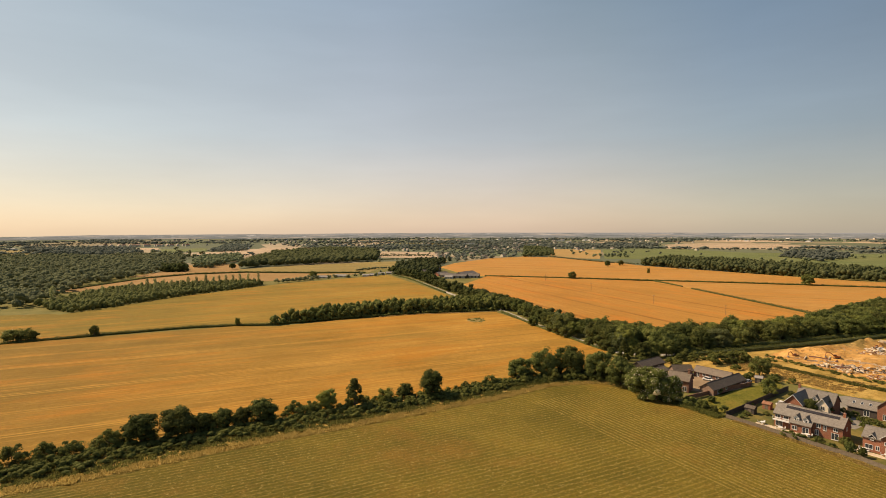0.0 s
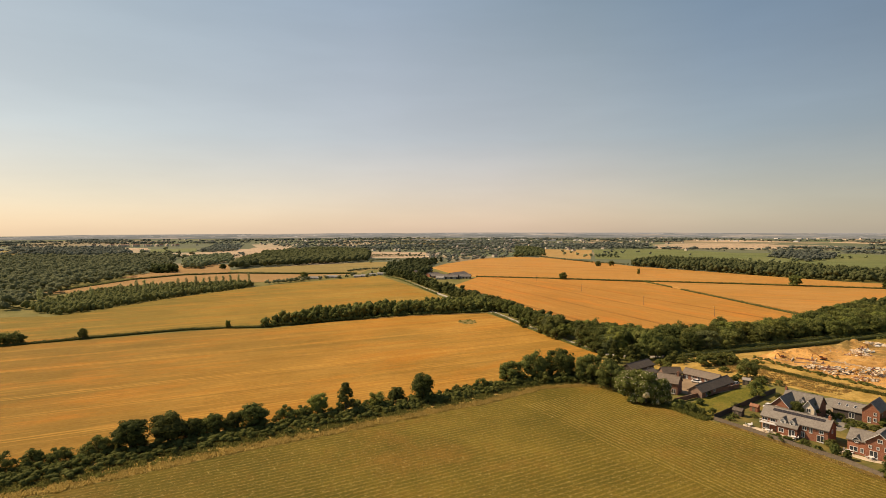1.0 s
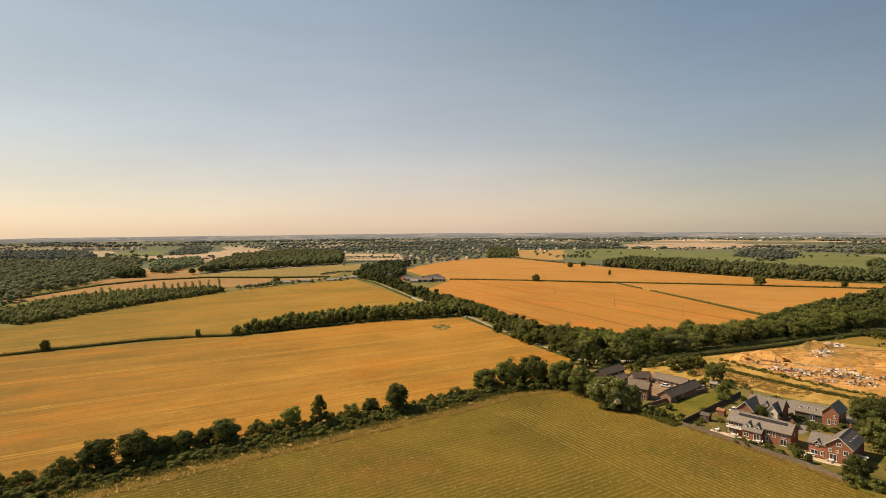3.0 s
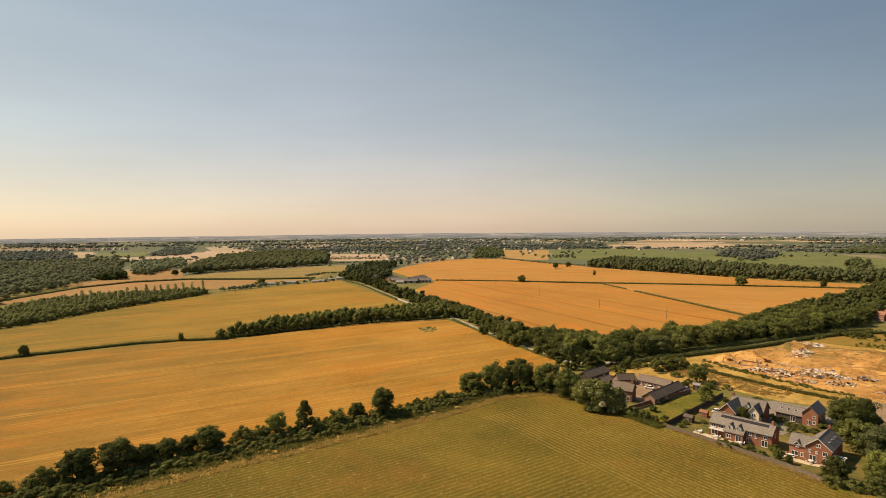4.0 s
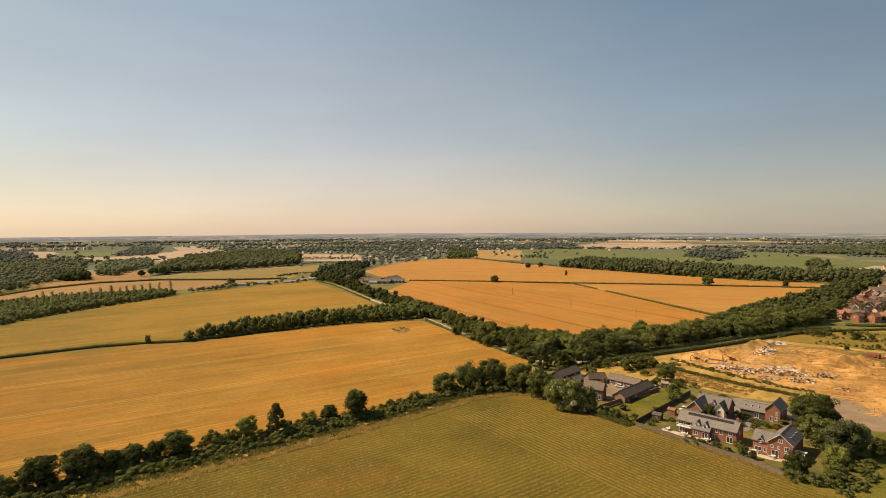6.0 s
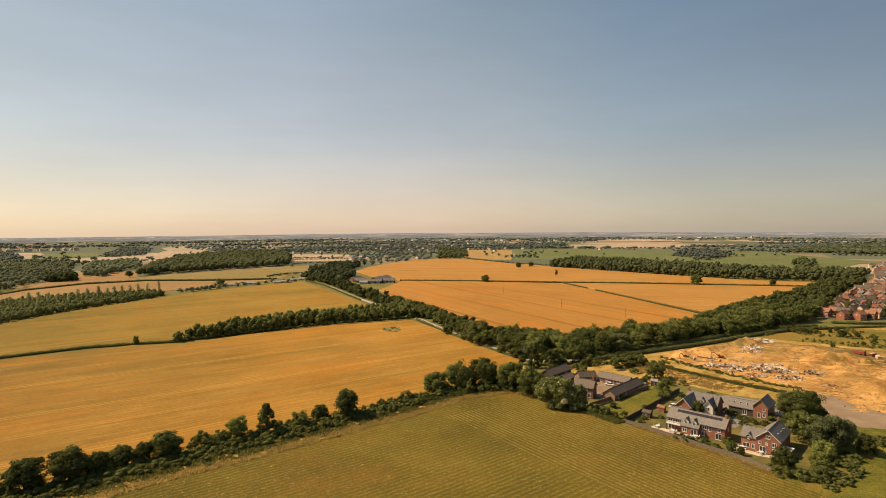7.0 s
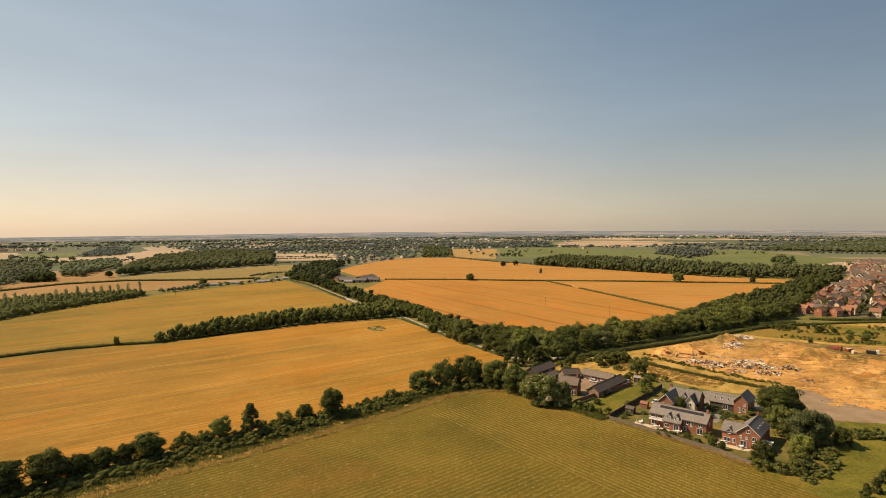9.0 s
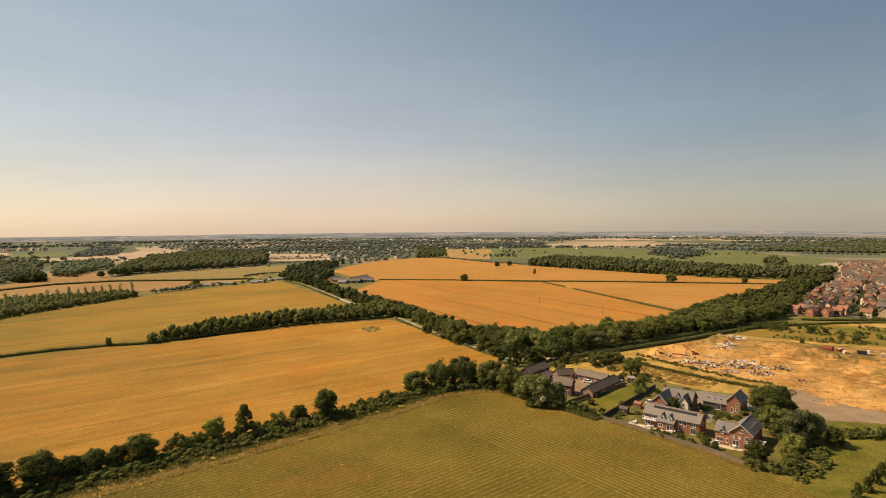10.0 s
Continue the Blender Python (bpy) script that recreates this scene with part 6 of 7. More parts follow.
shed(105.4, 187.8, TURN, 3.0, 2.2, 1.9, DARKWOOD, TILE_DARK, "small dark garden shed behind the fence")
shed(113.8, 192.4, TURN, 2.6, 2.0, 1.8, BRICK, TILE_RED, "small red brick garden store")
shed(130.0, 226.0, -40, 2.8, 2.2, 2.0, DARKWOOD, METAL_ROOF, "small dark hut beside the paddock")


def car(x, y, turn, material, label, z=0.16):
    """A parked car: body, cabin, glazing, wheels."""
    c = empty("car", pose(x, y, z, 0, 0, turn))
    bm = bmesh.new()
    add_box(bm, -2.1, -0.88, 0.28, 2.1, 0.88, 0.85)
    bmesh.ops.bevel(bm, geom=bm.edges[:], offset=0.14, segments=2, affect="EDGES")
    part("body", bm, material, c)
    bm = bmesh.new()
    vs = add_box(bm, -1.35, -0.76, 0.82, 1.0, 0.76, 1.45)
    for v in vs:
        if v.co.z > 1.2:
            v.co.x *= 0.72
            v.co.y *= 0.82
    bmesh.ops.bevel(bm, geom=bm.edges[:], offset=0.08, segments=1, affect="EDGES")
    part("glazing", bm, GLASS, c)
    soft_box("car_roof", (-0.95, -0.6, 1.42, 0.7, 0.6, 1.49), material, c, 0.03)
    for sx in (-1.3, 1.3):
        for sy in (-0.82, 0.82):
            bm = bmesh.new()
            tube_mesh(bm, (sx, sy - 0.1, 0.32), (sx, sy + 0.1, 0.32), 0.32, 12)
            w = part("wheel", bm, BLACK, c)
            bm = bmesh.new()
            tube_mesh(bm, (sx, sy - 0.11, 0.32), (sx, sy + 0.11, 0.32), 0.18, 8)
            part("rim", bm, STEEL, w)
    return tagged(c, label, "car")


# ---- the farm ----
sheet("farm_yard", [(84, 240), (88, 232), (92, 222), (100, 212), (106, 209), (124, 222), (118, 230), (112, 238), (102, 252), (92, 250)], 0.14, GRAVEL, "pinkish gravel farm yard", "yard", dense=8)
sheet("paddock", [(90, 198), (96, 186), (134, 215), (139, 228), (124, 220), (110, 213)], 0.14, LUSH, "small overgrown green paddock by the farm", "paddock", dense=8)


def range_building(name, x0, y0, x1, y1, depth, eave, ridge, wmat, rmat, label, hip=True, doors=3):
    """A farm range whose front wall runs from (x0, y0) to (x1, y1), its depth to the left of that line."""
    ln = math.hypot(x1 - x0, y1 - y0)
    b = empty(name, pose(x0, y0, 0.1, 0, 0, math.degrees(math.atan2(y1 - y0, x1 - x0))))
    walls(b, 0, 0, ln, depth, eave, ridge, "x", wmat, hip)
    roof(b, 0, 0, ln, depth, eave, ridge, "x", rmat, 0.4, hip)
    for i in range(doors):
        u = ln * (i + 0.6) / (doors + 0.2)
        if i % 2:
            window(b, u, -0.03, 0.9, 1.3, 1.2)
        else:
            window(b, u, -0.03, 0.15, 1.4, 2.0, 0, True)
    return tagged(b, label, "farm building")


range_building("barn_range", 108.0, 236.6, 116.4, 224.2, 5.0, 2.3, 4.1, BRICK_OLD, TILE_PINK, "low brick courtyard range with weathered tiled roof", False, 5)
range_building("barn_range", 102.2, 207.4, 122.3, 222.2, 5.4, 2.3, 4.2, BRICK_OLD, TILE_DARK, "low dark-tiled brick courtyard range", False, 4)
range_building("barn_range", 99.6, 236.6, 107.4, 236.4, 5.0, 2.3, 4.1, BRICK_OLD, TILE_DARK, "short dark-tiled brick range closing the courtyard", False, 2)
range_building("barn", 87.4, 240.0, 100.6, 250.0, 6.0, 2.8, 4.7, DARKWOOD, TILE_DARK, "long dark-roofed timber barn", False, 2)
range_building("cart_shed", 91.8, 233.4, 97.0, 237.2, 4.6, 2.5, 3.8, DARKWOOD, TILE_PINK, "small brown-tiled cart shed", False, 1)
fh = range_building("farmhouse", 88.8, 217.0, 94.8, 212.0, 5.8, 4.4, 6.8, BRICK_OLD, TILE_PINK, "old brick farmhouse with brown tiled roof and chimney", False, 3)
chimney(fh, 7.2, 2.9, 6.0, 8.4, BRICK_OLD, 0.9)
window(fh, 2.0, -0.03, 2.9, 1.1, 1.2)
window(fh, 5.2, -0.03, 2.9, 1.1, 1.2)
car(110.4, 229.0, -50, WHITE, "white car parked in the farm courtyard")
car(122.6, 223.8, 40, WHITE, "white car parked beside the farm range")
car(125.0, 225.2, 44, STEEL, "silver car parked beside the farm range")
car(66.6, 352.0, 106, WHITE, "white van parked on the lane by the trees", 0.14)
car(80.6, 307.5, 106, WHITE, "white car parked on the lane by the trees", 0.14)
car(134.0, 190.0, -10, STEEL, "grey car parked in the brick yard")
car(121.0, 196.4, 30, WHITE, "white car parked beside a red brick house", 0.12)

# ---- far farmstead with big sheds ----
def big_barn(x, y, turn, L, Dp, eave, ridge, label, wmat=None):
    b = empty("barn", pose(x, y, 0, 0, 0, turn))
    walls(b, -L / 2, -Dp / 2, L, Dp, eave, ridge, "x", wmat or DARKWOOD)
    roof(b, -L / 2, -Dp / 2, L, Dp, eave, ridge, "x", METAL_ROOF if wmat is WHITE else FARM_ROOF, 0.6)
    for sy in (-1, 1):
        box("eaves_trim", (-L / 2 - 0.5, sy * (Dp / 2 + 0.62) - 0.1, eave - 0.55, L / 2 + 0.5, sy * (Dp / 2 + 0.62) + 0.1, eave - 0.1), WHITE, b)
    for i in range(3):
        box("bay_door", (-L / 2 + L * (i + 0.2) / 3, -Dp / 2 - 0.1, 0, -L / 2 + L * (i + 0.8) / 3, -Dp / 2 - 0.02, eave * 0.8), STEEL, b)
    return tagged(b, label, "barn")


big_barn(20, 738, -14, 24, 10, 3.4, 5.6, "grey-roofed farm barn beside golden wheat")
big_barn(26, 752, 62, 22, 17, 3.6, 6.9, "broad gabled farm barn with dark end and grey roof")
big_barn(42, 744, -12, 14, 9, 3.2, 5.4, "open-sided grey farm shed at the wheat")
big_barn(4, 752, -20, 14, 8, 3.2, 5.6, "brown-walled farm shed beside larger barns", BRICK)
big_barn(8, 730, -16, 10, 6, 2.6, 4.0, "low white-walled dairy shed", WHITE)
big_barn(36, 772, 60, 24, 14, 3.6, 6.6, "grey-roofed farm barn behind another")
big_barn(-2, 775, 40, 18, 9, 3.5, 5.5, "low farm building among trees", BRICK)
big_barn(-22, 800, 30, 16, 8, 4.5, 7.0, "red brick farmhouse among trees", BRICK)
big_barn(-12, 840, 10, 14, 8, 4.5, 6.8, "brick farm building among trees", BRICK)
for (x, y, L, Dp) in [(-158, 738, 16, 5), (-138, 756, 18, 5), (-106, 764, 9, 6), (-97, 770, 9, 7), (-88, 792, 9, 7), (-78, 806, 9, 7)]:
    big_barn(x, y, float(rng.uniform(-15, 15)), L, Dp, 2.3, 3.4, "small pale farm shed beside the lane", WHITE)


def pole(x, y, h, label="wooden power pole standing in the corn"):
    p = empty("power_pole", pose(x, y, 0, 0, 0, -25))
    bm = bmesh.new()
    tube_mesh(bm, (0, 0, -0.5), (0, 0, h), 0.17, 8, 0.12)
    part("pole", bm, POLE, p)
    box("crossarm", (-0.9, -0.06, h - 0.5, 0.9, 0.06, h - 0.35), POLE, p)
    for k in (-0.8, 0, 0.8):
        bm = bmesh.new()
        tube_mesh(bm, (k, 0, h - 0.35), (k, 0, h - 0.1), 0.06, 6)
        part("insulator", bm, WHITE, p)
    return tagged(p, label, "power pole", "line of power poles")


for (x, y) in [(154, 575), (179, 469), (207, 404), (128, 690), (-177, 637)]:
    pole(x, y, 8.0)

# ---- housing estate ----
def estate_house(kind, L, Dp, eave, ridge, wmat, rmat, near):
    h = empty("house")
    walls(h, -L / 2, -Dp / 2, L, Dp, eave, ridge, "x", wmat)
    roof(h, -L / 2, -Dp / 2, L, Dp, eave, ridge, "x", rmat)
    chimney(h, L / 2 - 0.7, 0, ridge - 0.8, ridge + 0.9)
    if near:
        for sy, tn in ((-1, 0), (1, 180)):
            for u in (-0.28, 0.28):
                window(h, u * L, sy * (Dp / 2 + 0.03), 3.1, 1.3, 1.2, tn)
                window(h, u * L, sy * (Dp / 2 + 0.03), 0.8, 1.5, 1.3, tn)
            window(h, 0, sy * (Dp / 2 + 0.03), 0.05, 1.0, 2.05, tn, True)
        window(h, L / 2 + 0.03, 0, 3.1, 0.9, 1.1, 90)
        window(h, -L / 2 - 0.03, 0, 3.1, 0.9, 1.1, -90)
    return h


EST = []
for i, (w, r, lab) in enumerate([(BRICK, TILE_RED, "modern red brick estate house with red tiled roof"), (BRICK_BUFF, TILE_RED, "modern buff brick estate house with red tiled roof"),
                                 (RENDER, TILE_DARK, "modern cream rendered estate house with brown roof"), (BRICK_BUFF, TILE_DARK, "modern buff brick estate house with brown roof"),
                                 (BRICK, SLATE, "modern red brick estate house with grey roof")]):
    for near in (True, False):
        EST.append((near, tagged(estate_house(i, 6.9 + 0.6 * i, 5.8, 4.4, 6.7 + 0.15 * i, w, r, near), lab, "house", "housing estate")))
ESTATE = [(352, 372), (368, 394), (443, 454), (533, 520), (655, 610), (775, 728), (885, 840), (1130, 960), (900, 640), (560, 330), (440, 315), (398, 346)]
eu = np.array([math.cos(0.70), math.sin(0.70)])
ev = np.array([-eu[1], eu[0]])
spots = []
for i in range(-2, 70):
    for j in range(-18, 24):
        p = np.array([352.0, 366.0]) + eu * (i * 11.6 + (4 if j % 2 else 0)) + ev * (-8 + j * 10.6 + (4 if j % 4 > 1 else 0)) + rng.uniform(-2.6, 2.6, 2)
        if inside(ESTATE, p[None])[0] and rng.uniform() < 0.86:
            spots.append(p)
spots.sort(key=lambda p: math.hypot(*p))
for n, p in enumerate(spots[:210]):
    near = n < 75
    pick = [o for f, o in EST if f == near][0 if n < 4 else int(rng.choice(5, p=[.20, .25, .25, .18, .12]))]
    copy_thing(pick, pose(p[0], p[1], rise(*p), 0, 0, math.degrees(0.70) + float(rng.choice([0, 0, 90, 180])) + 24 * math.sin(p[0] * 0.03) + float(rng.uniform(-8, 8))))


def far_houses(name, places, gen, label, wmat, rmat, big=1.0, low=1.0):
    """Far houses, each a few metres of wall under a pitched roof, as one mass."""
    V, F, mi = [], [], []
    for x, y in places:
        L, Dp, e, r = big * gen.uniform(8, 13), big * gen.uniform(7, 8.5), low * big * gen.uniform(4.5, 5.4), low * big * gen.uniform(7.4, 8.6)
        a = gen.choice([0.7, 0.7 + math.pi / 2]) + gen.normal(0, 0.15)
        z = rise(x, y) - 0.3
        k = len(V)
        for px, py, pz in ((-L, -Dp, 0), (L, -Dp, 0), (L, Dp, 0), (-L, Dp, 0), (-L, -Dp, 2 * e), (L, -Dp, 2 * e), (L, Dp, 2 * e), (-L, Dp, 2 * e), (-L, 0, 2 * r), (L, 0, 2 * r)):
            px, py, pz = px / 2, py / 2, pz / 2
            V.append((x + px * math.cos(a) - py * math.sin(a), y + px * math.sin(a) + py * math.cos(a), z + pz))
        for f, m in (((0, 1, 5, 4), 0), ((2, 3, 7, 6), 0), ((1, 2, 6, 9, 5), 0), ((3, 0, 4, 8, 7), 0), ((4, 5, 9, 8), 1), ((6, 7, 8, 9), 1)):
            F.append([k + q for q in f])
            mi.append(m)
    me = raw(name, V, F)
    me.materials.append(wmat)
    me.materials.append(rmat)
    me.polygons.foreach_set("material_index", mi)
    return tagged(mesh_part(name, me, None), label, "houses", kind="stuff")


far_houses("far_estate_houses", [p for k, p in enumerate(spots[210:]) if k % 3 == 1], np.random.default_rng(91), "far estate houses with brown roofs", BRICK_BUFF, TILE_DARK)
far_houses("far_estate_houses", [p for k, p in enumerate(spots[210:]) if k % 3 == 0], np.random.default_rng(92), "far estate houses with pale walls", RENDER, TILE_RED)
far_houses("far_estate_houses", [p for k, p in enumerate(spots[210:]) if k % 3 == 2], np.random.default_rng(93), "far estate houses of brick with dark roofs", BRICK, TILE_DARK)
sheet("estate_ground", ESTATE, 0.06, STREETS, "gardens, drives and streets of the housing estate", "ground")
canopy("estate_trees", [p for p in scatter(ESTATE, 10) if p[0] < 1000], 5.4, 2.5, 8, 0.5, DARK, "small street trees between estate houses", "trees", seed=31)
hedge([(340, 352), (352, 346), (400, 336), (470, 312)], 2.6, 1.7, "clipped hedge before the housing estate", 6, 0.45)

# far villages, pale walls among trees
gv = np.random.default_rng(77)
for (cx, cy, sx, sy, n, lab) in [(250, 1900, 200, 120, 46, "far village houses with pale walls among trees"), (520, 2280, 260, 90, 44, "far village houses with pale walls before a wood"), (-420, 2260, 180, 60, 30, "far village houses in wooded country"), (60, 1380, 70, 90, 14, "far hamlet houses beyond the farm"), (900, 2750, 420, 130, 36, "far town houses on the rising ground"), (1900, 2600, 400, 160, 30, "far village houses near the horizon"), (100, 2700, 420, 120, 44, "far town houses near the horizon"), (-900, 2700, 380, 120, 24, "far village houses on a rise")]:
    far_houses("far_village_houses", [(cx + gv.normal(0, sx), cy + gv.normal(0, sy)) for k in range(n)], gv, lab, RENDER, TILE_PINK, 1.1, 0.8)
far_houses("far_village_houses", [(-1240 + 14 * k + gv.normal(0, 4), 2040 + 5 * k + gv.normal(0, 12)) for k in range(20)], gv, "far row of red-roofed houses", RENDER, TILE_RED, 1.2)
for (cx, cy, sx, sy, n) in [(180, 2780, 300, 70, 14), (700, 2800, 420, 80, 12), (1300, 2600, 500, 100, 14), (-700, 2850, 400, 80, 8)]:
    far_houses("far_works", [(cx + gv.normal(0, sx), cy + gv.normal(0, sy)) for k in range(n)], gv, "far pale works and warehouses near the horizon", WHITE, METAL_ROOF, 2.2, 0.35)
for (x, y, L, t) in [(-1371, 1761, 34, -12), (-1310, 1776, 46, -8), (-1263, 1788, 22, -12), (-1262, 2030, 26, 60), (-735, 1914, 44, -4), (-690, 1917, 40, -4), (112, 2380, 60, -5), (330, 2420, 50, 8), (-70, 2888, 90, 4), (397, 2864, 90, -6), (30, 2700, 70, 5), (560, 2700, 60, -15)]:
    b = empty("warehouse", pose(x, y, rise(x, y) - 0.3, 0, 0, t))
    walls(b, -L / 2, -7, L, 14, 4.0, 5.2, "x", WHITE)
    roof(b, -L / 2, -7, L, 14, 4.0, 5.2, "x", METAL_ROOF)
    tagged(b, "far long pale warehouse", "warehouse", "far warehouses")
for f, p in EST:
    for o in (*p.children_recursive, p):
        bpy.data.objects.remove(o)

# ---- building site ----
SITE = [(158, 272), (176, 288), (202, 299), (246, 308), (270, 284), (300, 262), (335, 232), (260, 130), (196, 168), (182, 180), (192, 202), (182, 219), (170, 244)]


def site():
    """Bare soil with banks, spoil heaps and wheel ruts."""
    step = 1.6
    a = np.array(SITE)
    xs = np.arange(a[:, 0].min() - 4, a[:, 0].max() + 4, step)
    ys = np.arange(a[:, 1].min() - 4, a[:, 1].max() + 4, step)
    heaps = [(228, 300, 15, 4.2), (212, 242, 14, 2.4), (247, 251, 11, 3.0), (232, 231, 9, 1.6), (255, 275, 10, 2.0), (176, 276, 8, 2.0), (226, 300, 6, 0.6), (205, 262, 9, 1.6), (217, 240, 16, 2.2), (238, 250, 14, 2.6), (190, 270, 8, 1.4), (262, 205, 20, 2.0), (175, 279, 7, 1.8), (250, 285, 18, 1.4), (285, 262, 14, 1.6)]
    hg = np.random.default_rng(44)
    for k in range(46):
        px, py = hg.uniform(165, 320), hg.uniform(165, 300)
        heaps.append((px, py, hg.uniform(3.5, 9), hg.uniform(0.5, 1.7)))
    berms = [(250, 250, 268, 226, 1.1), (256, 252, 276, 228, 0.7), (236, 206, 250, 194, 0.9), (239, 242, 248, 209, 0.6), (206, 196, 240, 172, 0.8), (214, 204, 232, 196, 0.5), (178, 262, 196, 246, 0.8), (184, 282, 214, 294, 0.9), (226, 262, 262, 238, 0.5), (222, 250, 240, 214, 0.5), (212, 216, 262, 186, 0.5), (208, 208, 258, 178, 0.5), (196, 274, 224, 262, 0.7)]
    idx, V, F = {}, [], []
    for i, x in enumerate(xs):
        for j, y in enumerate(ys):
            p = np.array([[x, y]])
            if not inside(SITE, p)[0]:
                continue
            z = 0.22 + 0.9 * noise.fractal(Vector((x * 0.05, y * 0.05, 1.0)), 0.8, 2.0, 4) * 0.6
            z += 0.25 * math.sin((x * 0.55 + y * 0.85) * 0.5) * max(0, noise.noise(Vector((x * 0.02, y * 0.02, 7))))
            for hx, hy, r, h in heaps:
                d = math.hypot(x - hx, (y - hy) * 1.2) / r
                if d < 1:
                    z += h * (1 - d * d) ** 1.5 * (0.8 + 0.4 * noise.noise(Vector((x * 0.3, y * 0.3, 2))))
            for ax, ay, bx, by, h in berms:
                u = max(0, min(1, ((x - ax) * (bx - ax) + (y - ay) * (by - ay)) / ((bx - ax) ** 2 + (by - ay) ** 2)))
                d = math.hypot(x - ax - (bx - ax) * u, y - ay - (by - ay) * u) / 2.6
                if d < 1:
                    z += 2.3 * h * (1 - d * d) * (0.7 + 0.8 * noise.noise(Vector((x * 0.25, y * 0.25, 5))))
            rim = 99.0
            for (ax, ay), (bx, by) in zip(SITE, SITE[1:] + SITE[:1]):
                u = max(0, min(1, ((x - ax) * (bx - ax) + (y - ay) * (by - ay)) / ((bx - ax) ** 2 + (by - ay) ** 2)))
                rim = min(rim, math.hypot(x - ax - (bx - ax) * u, y - ay - (by - ay) * u))
            z = 0.09 + (max(0.12, z) - 0.09) * min(1.0, max(0.0, rim - 1.2) / 5.0)
            idx[i, j] = len(V)
            V.append((x, y, z))
    for (i, j), k in idx.items():
        q = [(i, j), (i + 1, j), (i + 1, j + 1), (i, j + 1)]
        if all(c in idx for c in q):
            F.append([idx[c] for c in q])
    ob = mesh_part("site_ground", raw("site_ground", V, F), DIRT)
    for p in ob.data.polygons:
        p.use_smooth = True
    return tagged(ob, "bare sandy ground of a building site with heaps and ruts", "ground", kind="structure")


site()
sheet("rough_margin", [(250, 317), (262, 302), (284, 280), (312, 260), (342, 236), (400, 290), (340, 330), (290, 331)], 0.11, WEEDY, "olive weedy ground beyond the building site", "ground")
gs = np.random.default_rng(5)


def rubble_heap(x, y, r, n, hgt, mats, label, size=0.46):
    """A heap of broken slabs and spoil."""
    h = empty("rubble_heap", pose(x, y, 0.2, 0, 0, 0))
    for k, mt in enumerate(mats):
        bm = bmesh.new()
        for i in range(n):
            a, d = gs.uniform(0, 2 * math.pi), r * gs.uniform() ** 0.6
            s = size * gs.uniform(0.35, 1.4)
            px, py = math.cos(a) * d * 1.5, math.sin(a) * d
            pz = hgt * max(0, 1 - d / r) * gs.uniform(0.6, 1.0) + 0.1
            m = Matrix.Translation((px, py, pz)) @ Euler(gs.uniform(-0.6, 0.6, 3)).to_matrix().to_4x4() @ pose(0, 0, 0, 0, 0, float(gs.uniform(0, 180)))
            vs = add_box(bm, -s, -s * 0.7, -s * 0.3, s, s * 0.7, s * 0.3, m)
            for v in vs:
                v.co += Vector(gs.normal(0, s * 0.14, 3))
        tagged(part("debris", bm, mt, h), kind="stuff")
    return tagged(h, label, "rubble", "rubble heaps")


for (x, y, r, n, hg) in [(245, 304, 5, 22, 1.2), (239, 311, 3, 12, .8), (217, 277, 4.5, 26, 1.6), (224, 286, 3, 14, 1.4), (178, 253, 4, 18, .7), (181, 243, 4.5, 24, .9), (190, 243, 5, 30, 1.4), (201, 238, 6, 36, 1.6), (208, 238, 6, 34, 1.5), (214, 233, 5, 28, 1.3), (202, 210, 3, 14, .8), (172, 268, 3, 12, .8), (196, 250, 5, 18, .8), (185, 232, 4, 20, .8), (196, 226, 5, 26, 1.0), (204, 245, 5, 22, 1.2), (212, 243, 4, 18, 1.0)]:
    rubble_heap(x, y, r, int(n * 1.15), hg * 1.15, [RUBBLE, DIRT, TILE_RED if gs.uniform() < .7 else DARKWOOD, RUBBLE], "heap of broken pale concrete, bricks and rubble")


for (x, y, r, n, hg, sz) in [(212, 243, 9, 40, 2.2, 0.9), (205, 240, 8, 34, 1.8, 0.8), (196, 246, 6, 22, 1.3, 0.7), (216, 236, 5, 18, 1.6, 0.8), (186, 250, 6, 18, 0.9, 0.7), (225, 286, 4, 14, 1.8, 0.8), (243, 302, 5, 12, 1.0, 1.0), (236, 306, 4, 10, 0.8, 0.9)]:
    rubble_heap(x, y, r, n, hg, [RUBBLE, CONCRETE], "heap of broken pale slabs from a demolished building", sz)


def broken_wall(x, y, turn, length, h):
    """A jagged stump of brick and concrete wall left standing in the rubble."""
    n = max(3, int(length / 0.7))
    bm = bmesh.new()
    tops = [h * gs.uniform(0.55, 1.0) for k in range(n + 1)]
    rows = [[bm.verts.new((length * (k / n - 0.5), y0, z)) for y0, z in ((-0.25, -0.3), (-0.25, tops[k]), (0.25, tops[k] * gs.uniform(0.85, 1.0)), (0.25, -0.3))] for k in range(n + 1)]
    for p, q in zip(rows, rows[1:]):
        for k in range(3):
            bm.faces.new((p[k], q[k], q[k + 1], p[k + 1]))
    bm.faces.new(rows[0])
    bm.faces.new(rows[-1][::-1])
    bmesh.ops.recalc_face_normals(bm, faces=bm.faces[:])
    w = part("broken_wall", bm, RUBBLE if gs.uniform() < 0.7 else BRICK_OLD)
    w.matrix_basis = pose(x, y, 0.5, 0, 0, turn)
    return tagged(w, "jagged stump of a pale demolished wall", "wall", "broken walls")


